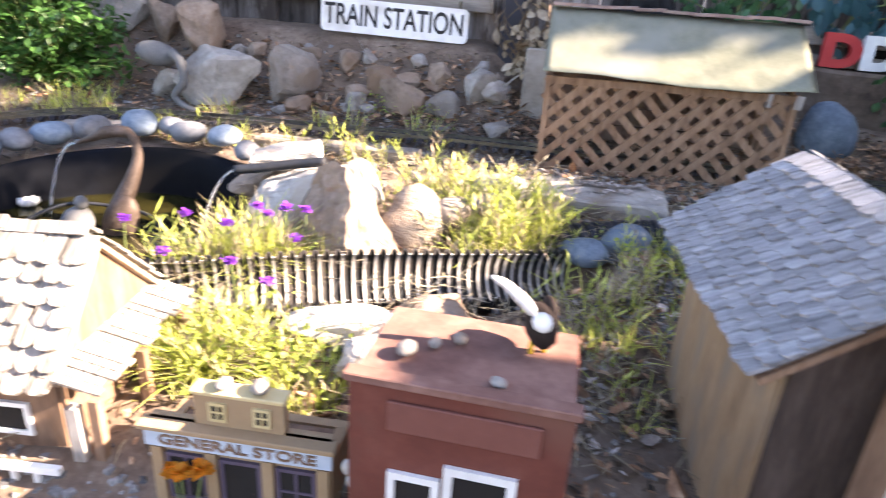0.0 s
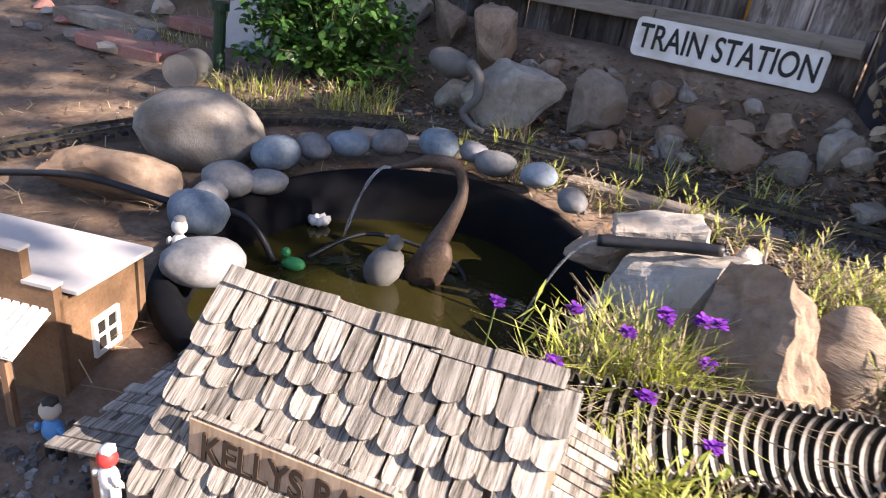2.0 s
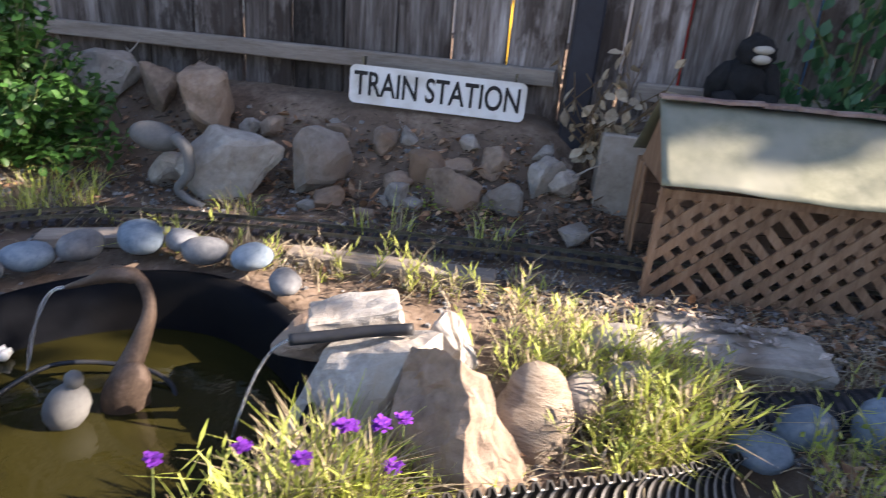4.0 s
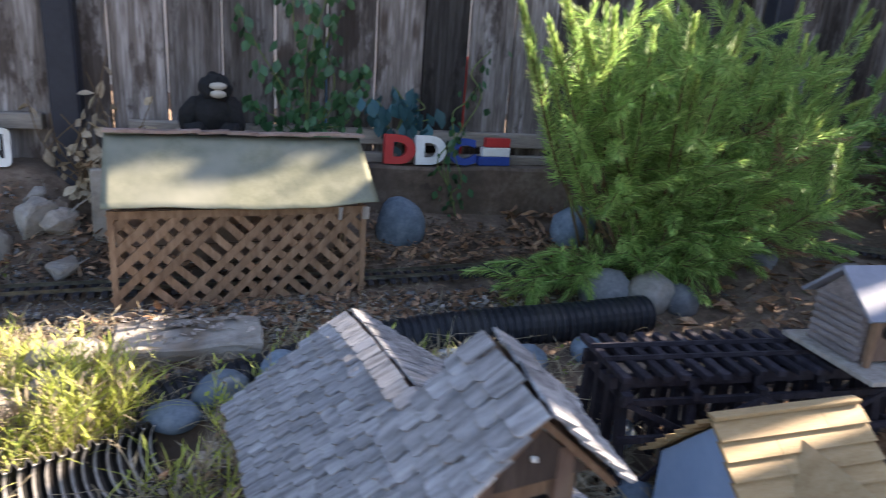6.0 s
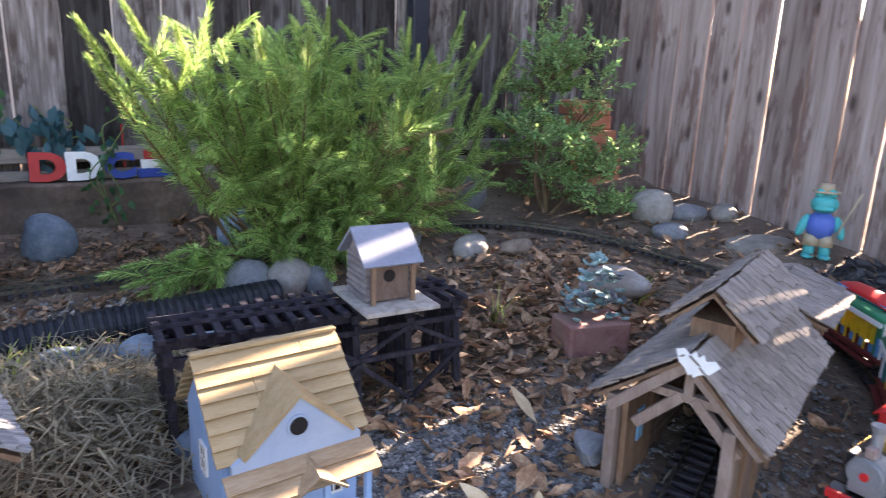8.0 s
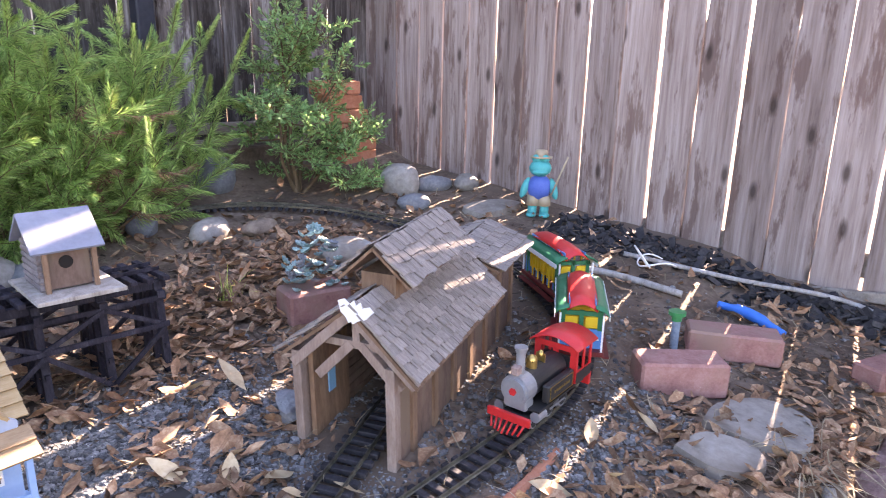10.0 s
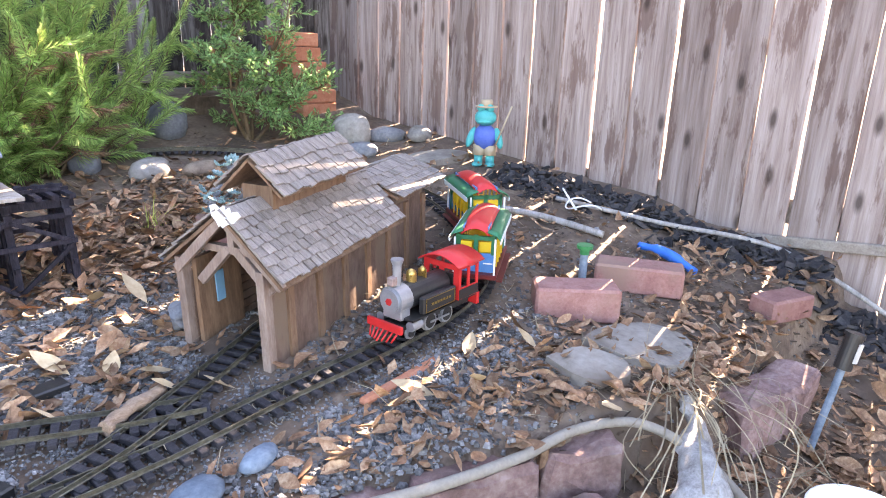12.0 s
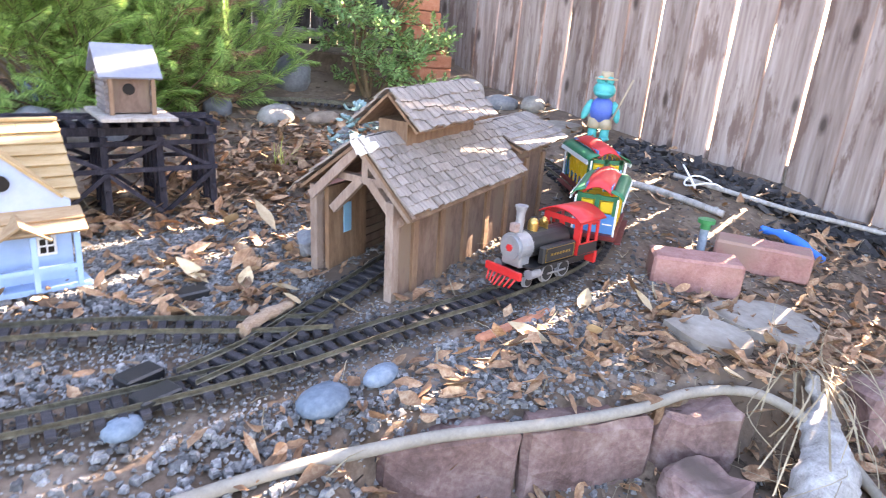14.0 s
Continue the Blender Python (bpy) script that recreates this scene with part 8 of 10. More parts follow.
# ---------------------------------------------------------------- plants and litter
class Heap:
    """Collects many small faces into one mesh."""

    def __init__(self):
        self.v, self.f = [], []

    def strip(self, left, right):
        """A ribbon between two lines of points."""
        n = len(self.v)
        k = len(left)
        for a, b in zip(left, right):
            self.v += [tuple(a), tuple(b)]
        for i in range(k - 1):
            self.f.append((n + 2 * i, n + 2 * i + 1, n + 2 * i + 3, n + 2 * i + 2))

    def blade(self, p, d, h, w, bend, parts=3):
        """A grass blade from p that leans towards d."""
        d = Vector((d[0], d[1], 0))
        side = Vector((-d.y, d.x, 0))
        if side.length < 1e-4:
            side = Vector((1, 0, 0))
        side.normalize()
        left, right = [], []
        for i in range(parts + 1):
            t = i / parts
            c = p + Vector((0, 0, h * (t - 0.28 * bend * t * t))) + d * (h * bend * t * t)
            ww = w * (1 - t) ** 0.7 * 0.5 + 0.0001
            left.append(c - side * ww)
            right.append(c + side * ww)
        self.strip(left, right)

    def needle(self, p, q, w, side):
        m = (p + q) * 0.5
        n = len(self.v)
        self.v += [tuple(p), tuple(m + side * w), tuple(q), tuple(m - side * w)]
        self.f.append((n, n + 1, n + 2, n + 3))

    def leaf(self, m, l, w, cup=0.25, curl=0.3, shape=(0.35, 1.0, 0.95, 0.5)):
        """A leaf along its own y from 0 to l, cupped and curled, in the pose m."""
        n = len(self.v)
        k = len(shape)
        self.v.append(tuple(m @ Vector((0, 0, 0))))
        for i, s in enumerate(shape):
            t = (i + 0.7) / (k + 0.4)
            z = curl * l * t * t
            y = l * t
            self.v += [tuple(m @ Vector((-w * s / 2, y, z + cup * w * s * 0.5))), tuple(m @ Vector((0, y, z))), tuple(m @ Vector((w * s / 2, y, z + cup * w * s * 0.5)))]
        self.v.append(tuple(m @ Vector((0, l, curl * l))))
        a = n + 1
        self.f += [(n, a + 1, a), (n, a + 2, a + 1)]
        for i in range(k - 1):
            b = a + 3 * i
            self.f += [(b, b + 1, b + 4, b + 3), (b + 1, b + 2, b + 5, b + 4)]
        b = a + 3 * (k - 1)
        e = n + 1 + 3 * k
        self.f += [(b, b + 1, e), (b + 1, b + 2, e)]

    def pebble(self, x, y, z, s, rnd):
        n = len(self.v)
        ax, ay, az = s * rnd.uniform(0.7, 1.3), s * rnd.uniform(0.7, 1.2), s * rnd.uniform(0.45, 0.8)
        c, sn = math.cos(x * 91), math.sin(x * 91)
        for px, py, pz in ((-1, -0.6, -0.7), (1, -0.7, -0.7), (0.8, 0.8, -0.7), (-0.8, 0.7, -0.7), (-0.6, -0.5, 0.6), (0.55, -0.6, 0.75), (0.6, 0.5, 0.6), (-0.5, 0.6, 0.8)):
            qx, qy = px * ax * rnd.uniform(0.7, 1.1), py * ay * rnd.uniform(0.7, 1.1)
            self.v.append((x + c * qx - sn * qy, y + sn * qx + c * qy, z + pz * az * rnd.uniform(0.8, 1.1)))
        for q in ((0, 3, 2, 1), (4, 5, 6, 7), (0, 1, 5, 4), (1, 2, 6, 5), (2, 3, 7, 6), (3, 0, 4, 7)):
            self.f.append(tuple(n + i for i in q))

    def done(self, name, material, parent=None, label="", smooth=False):
        me = bpy.data.meshes.new(name)
        me.from_pydata(self.v, [], self.f)
        me.materials.append(material)
        if smooth:
            me.polygons.foreach_set("use_smooth", [True] * len(me.polygons))
        ob = new(name, me)
        if parent is not None:
            ob.parent = parent
        if label:
            ob["label"] = label
        return ob


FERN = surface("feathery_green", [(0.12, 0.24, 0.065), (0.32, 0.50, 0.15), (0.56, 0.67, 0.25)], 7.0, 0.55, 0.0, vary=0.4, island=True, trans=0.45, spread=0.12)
JUNIPER = surface("dark_conifer_green", [(0.09, 0.21, 0.085), (0.23, 0.41, 0.155), (0.45, 0.58, 0.25)], 7.0, 0.6, 0.0, vary=0.45, island=True, trans=0.4)
BROADLEAF = surface("broad_green_leaf", [(0.024, 0.076, 0.017), (0.055, 0.149, 0.031), (0.111, 0.23, 0.051)], 8.0, 0.42, 0.1, vary=0.4, island=True, trans=0.35, spec=0.5)
VINE_LEAF = surface("vine_leaf", [(0.02, 0.07, 0.032), (0.04, 0.12, 0.05), (0.07, 0.16, 0.06)], 8.0, 0.45, 0.1, vary=0.3, island=True, trans=0.2, spec=0.5)
BLUE_LEAF = surface("blue_green_leaf", [(0.025, 0.085, 0.105), (0.05, 0.13, 0.15)], 8.0, 0.5, 0.1, vary=0.2, island=True, trans=0.2)
STEM = surface("brown_stem", [(0.10, 0.065, 0.035), (0.19, 0.13, 0.075)], 20.0, 0.85, 0.3, vary=0.1)
STEM_GREEN = surface("green_stem", [(0.09, 0.13, 0.04), (0.16, 0.19, 0.07)], 20.0, 0.7, 0.1, vary=0.1)
PURPLE = surface("purple_petal", [(0.16, 0.03, 0.36), (0.27, 0.06, 0.50)], 20.0, 0.6, 0.0, vary=0.3, island=True, trans=0.3)


def ground_free(x, y):
    return pond_in(x, y, 1.1) > 1 and trough_near(x, y) > 0.058


TRACK_CELLS = {(int(x / 0.04), int(y / 0.04)) for x, y in TRACK_POINTS}


def off_track(x, y):
    i, j = int(x / 0.04), int(y / 0.04)
    return not any((i + a, j + b) in TRACK_CELLS for a in (-1, 0, 1) for b in (-1, 0, 1))


WEED = surface("small_weed_leaf", [(0.10, 0.16, 0.025), (0.25, 0.32, 0.055), (0.48, 0.48, 0.15)], 8.0, 0.5, 0.0, vary=0.4, island=True, trans=0.35)


def build_grass():
    rnd = random.Random(21)
    # clumps: centre, spread, blades, height, share of straw
    clumps = [(-0.20, 1.19, 0.095, 260, 0.085, 0.5), (-0.23, 1.27, 0.08, 180, 0.065, 0.6), (-0.11, 1.15, 0.065, 190, 0.115, 0.3), (-0.32, 1.38, 0.07, 70, 0.055, 0.7), (-0.16, 1.06, 0.06, 130, 0.085, 0.35), (0.02, 1.08, 0.035, 34, 0.12, 0.1),
              (-0.46, 0.665, 0.05, 460, 0.085, 0.2), (-0.36, 0.70, 0.055, 260, 0.06, 0.25), (-0.45, 0.68, 0.05, 200, 0.07, 0.3), (-0.30, 0.66, 0.05, 130, 0.06, 0.35), (-0.40, 0.93, 0.04, 70, 0.065, 0.3),
              (-0.70, 0.78, 0.065, 330, 0.11, 0.45), (-0.61, 0.83, 0.06, 420, 0.12, 0.5), (-0.51, 0.89, 0.055, 460, 0.12, 0.45), (-0.56, 0.87, 0.07, 420, 0.10, 0.4), (-0.66, 0.84, 0.05, 300, 0.10, 0.4), (-0.36, 0.86, 0.05, 160, 0.07, 0.3), (-0.26, 1.20, 0.06, 110, 0.085, 0.5), (-0.57, 0.77, 0.05, 200, 0.08, 0.35), (-0.78, 0.72, 0.04, 120, 0.10, 0.35), (-0.76, 0.64, 0.05, 120, 0.10, 0.3), (-0.86, 0.66, 0.03, 55, 0.11, 0.2), (-0.43, 0.95, 0.04, 90, 0.08, 0.5), (-0.33, 0.92, 0.04, 60, 0.06, 0.4),
              (-0.35, 1.45, 0.06, 50, 0.05, 0.75), (-0.55, 1.45, 0.05, 50, 0.05, 0.75), (-0.75, 1.42, 0.05, 50, 0.05, 0.7), (-0.92, 1.42, 0.05, 50, 0.055, 0.7), (-1.12, 1.43, 0.05, 55, 0.06, 0.4), (-0.68, 1.60, 0.07, 30, 0.09, 0.4), (-0.45, 1.62, 0.05, 24, 0.09, 0.4), (-1.02, 1.60, 0.05, 30, 0.08, 0.4),
              (-1.45, 1.52, 0.10, 160, 0.08, 0.3), (-1.70, 1.42, 0.12, 160, 0.07, 0.4), (-2.3, 1.65, 0.2, 200, 0.06, 0.5), (0.22, 1.31, 0.05, 30, 0.05, 0.5), (0.27, 1.26, 0.03, 40, 0.065, 0.3), (0.13, 1.08, 0.07, 50, 0.05, 0.5), (0.05, 0.98, 0.08, 120, 0.06, 0.35), (0.06, 0.86, 0.05, 80, 0.06, 0.3), (0.10, 0.76, 0.05, 60, 0.05, 0.4),
              (-1.02, 0.68, 0.05, 90, 0.05, 0.4), (0.04, 1.085, 0.05, 30, 0.06, 0.45), (0.135, 1.14, 0.05, 30, 0.055, 0.5), (0.245, 1.15, 0.05, 40, 0.06, 0.45), (0.33, 1.14, 0.05, 30, 0.06, 0.5), (0.40, 1.19, 0.05, 30, 0.06, 0.5), (0.45, 1.23, 0.05, 60, 0.06, 0.6), (0.60, 0.95, 0.06, 60, 0.05, 0.5), (1.52, 1.02, 0.03, 26, 0.08, 0.1), (1.95, 0.93, 0.03, 30, 0.09, 0.1), (0.75, 1.45, 0.04, 30, 0.06, 0.3)]
    green, dry = Heap(), Heap()
    for cx, cy, r, n, h, straw in clumps:
        for _ in range(int(n * 1.5)):
            a, q = rnd.uniform(0, 2 * math.pi), r * math.sqrt(rnd.random())
            x, y = cx + q * math.cos(a), cy + q * math.sin(a)
            if not ground_free(x, y):
                continue
            b = rnd.uniform(0, 2 * math.pi)
            out = Vector((math.cos(a) * 0.5 * q / r + 0.6 * math.cos(b), math.sin(a) * 0.5 * q / r + 0.6 * math.sin(b)))
            use = dry if rnd.random() < straw else green
            use.blade(Vector((x, y, gz(x, y) - 0.004)), out, h * rnd.uniform(0.35, 1.2), rnd.uniform(0.0018, 0.0056), rnd.uniform(0.2, 1.5))
    # branching stems: short leaves set along a bent stalk
    for cx, cy, sx, sy, n, h in [(-0.19, 1.20, 0.07, 0.06, 120, 0.085), (-0.11, 1.15, 0.04, 0.04, 50, 0.10), (-0.24, 1.27, 0.06, 0.04, 40, 0.075), (-0.13, 1.07, 0.05, 0.04, 45, 0.09), (-0.46, 1.40, 0.10, 0.03, 16, 0.09), (-0.60, 0.83, 0.07, 0.04, 60, 0.10), (-0.44, 0.68, 0.05, 0.04, 60, 0.08), (0.10, 1.09, 0.12, 0.05, 40, 0.08), (0.30, 1.19, 0.12, 0.04, 34, 0.07), (0.06, 0.92, 0.05, 0.08, 30, 0.08), (-0.75, 1.42, 0.25, 0.03, 16, 0.06)]:
        for _ in range(n):
            x, y = rnd.gauss(cx, sx), rnd.gauss(cy, sy)
            if not ground_free(x, y):
                continue
            use = dry if rnd.random() < 0.38 else green
            b, hh = rnd.uniform(0, 2 * math.pi), h * rnd.uniform(0.55, 1.25)
            away = Vector((math.cos(b), math.sin(b), 0))
            p0 = Vector((x, y, gz(x, y) - 0.003))
            line = curve([p0, p0 + away * hh * 0.12 + Vector((0, 0, hh * 0.5)), p0 + away * hh * rnd.uniform(0.25, 0.6) + Vector((0, 0, hh))], 4)
            side = Vector((-away.y, away.x, 0)) * 0.0009
            use.strip([q - side for q in line], [q + side for q in line])
            for c in range(1, len(line)):
                for e in (-1, 1):
                    if rnd.random() < 0.28:
                        continue
                    a = b + e * rnd.uniform(0.5, 1.9)
                    way = Vector((math.cos(a), math.sin(a), rnd.uniform(0.5, 1.3))).normalized()
                    q = line[c] + way * rnd.uniform(0.016, 0.036)
                    use.needle(line[c], q, rnd.uniform(0.0012, 0.0024), Vector((-way.y, way.x, 0.2)).normalized())
    for _ in range(1500):
        x, y = (rnd.gauss(-0.19, 0.09), rnd.gauss(1.24, 0.08)) if rnd.random() < 0.75 else (rnd.gauss(-0.75, 0.3), rnd.gauss(1.42, 0.03))
        if not ground_free(x, y):
            continue
        a = rnd.uniform(0, 6.28)
        p = Vector((x, y, gz(x, y) + rnd.uniform(0.0, 0.035)))
        q = p + Vector((math.cos(a), math.sin(a), rnd.uniform(-0.1, 0.5))) * rnd.uniform(0.02, 0.06)
        dry.needle(p, q, rnd.uniform(0.0008, 0.0018), Vector((-math.sin(a), math.cos(a), 0.3)).normalized())
    weeds = Heap()
    for cx, cy, sx, sy, n, up in [(-0.62, 0.815, 0.07, 0.035, 520, 0.085), (-0.50, 0.89, 0.05, 0.03, 300, 0.075), (-0.43, 0.665, 0.06, 0.045, 900, 0.085), (-0.34, 0.69, 0.05, 0.04, 420, 0.06), (-0.18, 1.20, 0.09, 0.08, 260, 0.07), (-0.62, 1.73, 0.03, 0.03, 120, 0.07), (-0.47, 1.70, 0.03, 0.03, 100, 0.06), (-0.98, 0.64, 0.04, 0.03, 120, 0.05), (0.15, 1.14, 0.13, 0.05, 300, 0.05), (0.62, 1.20, 0.12, 0.05, 140, 0.04)]:
        for _ in range(n // 2):
            x, y = rnd.gauss(cx, sx), rnd.gauss(cy, sy)
            if not ground_free(x, y):
                continue
            l = rnd.uniform(0.006, 0.014)
            weeds.leaf(pose(x, y, gz(x, y) + rnd.uniform(0.01, up), rnd.uniform(-45, 40), rnd.uniform(-40, 40), rnd.uniform(0, 360)), l, l * rnd.uniform(0.35, 0.7), 0.2, rnd.uniform(-0.2, 0.2), (0.6, 1.0, 0.6))
    tagged(weeds.done("weeds", WEED), "small-leaved green weeds among the grass", "weeds", kind="stuff")
    tagged(green.done("grass", GRASS), "tufts of fresh yellow-green grass", "grass", kind="stuff")
    # dry stems lying about
    for _ in range(6400):
        zone = rnd.random()
        if zone < 0.42:
            x, y = rnd.gauss(0.52, 0.10), rnd.gauss(1.00, 0.13)
        elif zone < 0.54:
            x, y = rnd.gauss(-0.2, 0.25), rnd.gauss(0.85, 0.14)
        elif zone < 0.68:
            x, y = rnd.gauss(0.2, 0.25), rnd.gauss(1.36, 0.08)
        elif zone < 0.8:
            x, y = rnd.uniform(1.0, 2.9), rnd.uniform(-0.5, 1.5)
        else:
            x, y = rnd.uniform(-2.0, 0.6), rnd.uniform(0.5, 1.95)
        if not ground_free(x, y):
            continue
        a, l = rnd.uniform(0, 2 * math.pi), rnd.uniform(0.02, 0.085)
        up = rnd.uniform(0.0, 0.35) * l
        p = Vector((x, y, gz(x, y) + rnd.uniform(0.002, 0.014)))
        if zone < 0.42:
            p.z += rnd.uniform(0, 0.06) * math.exp(-((x - 0.52) / 0.13) ** 2 - ((y - 1.0) / 0.17) ** 2)
            l, up = l * 1.5, up * 1.8
        d = Vector((math.cos(a), math.sin(a), 0))
        s = Vector((-d.y, d.x, 0)) * (rnd.uniform(0.0009, 0.0024) if zone < 0.42 else rnd.uniform(0.0006, 0.0014))
        mid = p + d * l * 0.5 + Vector((0, 0, up)) + s * rnd.uniform(-8, 8)
        end = p + d * l + Vector((0, 0, up * rnd.uniform(0, 1.5)))
        dry.strip([p - s, mid - s, end - s * 0.4], [p + s, mid + s, end + s * 0.4])
    # straw heaped on the flat rocks
    for _ in range(150):
        x, y = rnd.gauss(-0.19, 0.06), rnd.gauss(0.80, 0.05)
        p = Vector((x, y, gz(x, y) + rnd.uniform(0.02, 0.085)))
        b, l = rnd.uniform(0, 6.28), rnd.uniform(0.02, 0.07)
        q = p + Vector((math.cos(b) * l, math.sin(b) * l, rnd.uniform(-0.012, 0.012)))
        mid = p.lerp(q, 0.5) + Vector((rnd.gauss(0, 0.008), rnd.gauss(0, 0.008), rnd.uniform(0, 0.015)))
        w = rnd.uniform(0.0006, 0.0014)
        dry.strip([v - Vector((w, -w, 0)) for v in (p, mid, q)], [v + Vector((w, -w, 0)) for v in (p, mid, q)])
    # dead runners sprawling by the driftwood
    for _ in range(45):
        a = Vector((rnd.gauss(1.93, 0.10), rnd.gauss(-0.40, 0.06), 0))
        a.z = gz(a.x, a.y) + 0.01
        b = rnd.uniform(0, 2 * math.pi)
        l = rnd.uniform(0.10, 0.30)
        end = Vector((a.x + l * math.cos(b), a.y + l * math.sin(b) * 0.7, 0))
        end.z = gz(end.x, end.y) + rnd.uniform(0.0, 0.05)
        mid = a.lerp(end, 0.5) + Vector((rnd.gauss(0, 0.05), rnd.gauss(0, 0.05), rnd.uniform(0.02, 0.10)))
        pts = curve([a, mid, end], 5)
        w = rnd.uniform(0.0005, 0.0011)
        dry.strip([p - Vector((w, w, 0)) for p in pts], [p + Vector((w, w, 0)) for p in pts])
    for _ in range(34):
        a = Vector((rnd.gauss(1.90, 0.05), rnd.gauss(-0.33, 0.03), 0))
        a.z = gz(a.x, a.y) + 0.01
        b, l = rnd.uniform(3.2, 5.2), rnd.uniform(0.14, 0.34)
        end = a + Vector((l * math.cos(b), l * math.sin(b), rnd.uniform(-0.10, 0.0)))
        pts = curve([a, a.lerp(end, 0.5) + Vector((rnd.gauss(0, 0.045), rnd.gauss(0, 0.045), rnd.uniform(0.02, 0.08))), end], 6)
        w = rnd.uniform(0.0006, 0.0014)
        dry.strip([p - Vector((w, -w, 0)) for p in pts], [p + Vector((w, -w, 0)) for p in pts])
    tagged(dry.done("straw", STRAW), "dry yellow straw and dead grass", "straw", kind="stuff")


build_grass()


def build_litter():
    rnd = random.Random(33)
    heap = Heap()
    zones = [(0.45, 1.78, 0.45, 0.09, 600), (0.30, 1.48, 0.3, 0.06, 260), (0.10, 0.85, 0.13, 0.18, 300), (0.6, 1.0, 0.12, 0.14, 200), (1.48, 0.93, 0.28, 0.16, 1250), (1.75, 1.15, 0.38, 0.26, 1500), (1.22, 0.57, 0.17, 0.10, 150), (1.0, 0.80, 0.12, 0.06, 90), (1.25, -0.02, 0.2, 0.10, 160), (1.7, -0.12, 0.25, 0.08, 300), (1.6, -0.05, 0.35, 0.16, 260), (2.35, 0.25, 0.35, 0.35, 240), (1.0, 0.50, 0.22, 0.14, 200), (1.10, 0.42, 0.14, 0.09, 170), (0.92, 0.33, 0.10, 0.07, 120), (2.2, -0.35, 0.4, 0.14, 480), (2.15, -0.62, 0.22, 0.08, 420), (2.1, -0.36, 0.15, 0.05, 160), (2.05, -0.30, 0.18, 0.08, 220), (2.55, -0.15, 0.2, 0.15, 160), (0.5, 0.98, 0.16, 0.14, 300), (0.85, 1.8, 0.5, 0.09, 220), (2.85, 0.3, 0.12, 0.6, 160),
             (-0.3, 0.62, 0.2, 0.12, 260), (-0.3, 0.8, 0.2, 0.1, 160), (-0.55, 1.84, 0.45, 0.10, 1300), (-1.2, 1.75, 0.3, 0.14, 350), (0.35, 1.44, 0.3, 0.05, 420), (0.55, 1.50, 0.3, 0.03, 260), (0.85, 1.78, 0.25, 0.06, 380), (-1.0, 1.8, 0.4, 0.12, 160), (1.9, -0.6, 0.4, 0.14, 260), (1.2, 0.2, 0.35, 0.25, 90), (2.4, 1.1, 0.3, 0.25, 260), (-1.9, 1.5, 0.4, 0.3, 120), (0.1, 1.15, 0.2, 0.1, 120)]
    for cx, cy, sx, sy, n in zones:
        for _ in range(n):
            x, y = rnd.gauss(cx, sx), rnd.gauss(cy, sy)
            if x > 3.02 or y > (1.93 if x < -0.2 else 2.0) or not ground_free(x, y) or (rnd.random() < 0.93 and not off_track(x, y)):
                continue
            l = rnd.choice((0.016, 0.022, 0.03, 0.04, 0.05, 0.058)) * rnd.uniform(0.7, 1.15) * (0.6 if x < 0.9 else 1.0)
            m = pose(x, y, gz(x, y) + rnd.uniform(0.004, 0.018), rnd.uniform(-28, 28), rnd.uniform(-35, 35) + rnd.choice((0, 0, 180)), rnd.uniform(0, 360))
            heap.leaf(m, l, l * rnd.uniform(0.22, 0.62), rnd.uniform(-0.3, 1.0), rnd.uniform(-0.4, 0.6), rnd.choice(((0.35, 1.0, 0.95, 0.5), (0.6, 0.9, 1.0, 0.7), (0.3, 0.7, 1.0, 0.45), (0.8, 0.75, 0.9, 0.3))))
    tagged(heap.done("leaf_litter", LEAF_DRY), "curled dry brown and tan leaves", "leaf litter", kind="stuff")
    # large single leaves near the track
    for i, (x, y, l, rz) in enumerate([(1.52, -0.02, 0.085, 40), (1.62, -0.05, 0.075, 120), (1.43, 0.02, 0.06, 200), (1.22, 0.36, 0.075, 100), (1.20, 0.30, 0.06, 80), (1.27, 0.235, 0.06, 60), (1.66, 0.02, 0.07, 300), (1.80, -0.06, 0.06, 10), (1.08, 0.46, 0.08, 30), (1.12, 0.40, 0.07, 330), (1.30, 0.62, 0.09, 20), (1.22, 0.70, 0.08, 170), (1.75, -0.28, 0.08, 80), (1.02, 0.33, 0.055, 70)]):
        h = Heap()
        h.leaf(pose(0, 0, 0.008, 10 + (i * 37) % 22, (i * 53) % 30 - 15, rz), l, l * 0.42, 0.35, 0.22, (0.3, 0.75, 1.0, 0.95, 0.7, 0.35))
        ob = h.done("fallen_leaf", LEAF_TAN, smooth=True)
        ob.matrix_basis = pose(x, y, gz(x, y))
        tagged(ob, "large curled tan fallen leaf on gravel", "leaf", "large fallen leaves")


LEAF_TAN = surface("tan_leaf", [(0.34, 0.23, 0.125), (0.48, 0.36, 0.22), (0.57, 0.46, 0.30)], 16.0, 0.7, 0.3, vary=0.22)
build_litter()


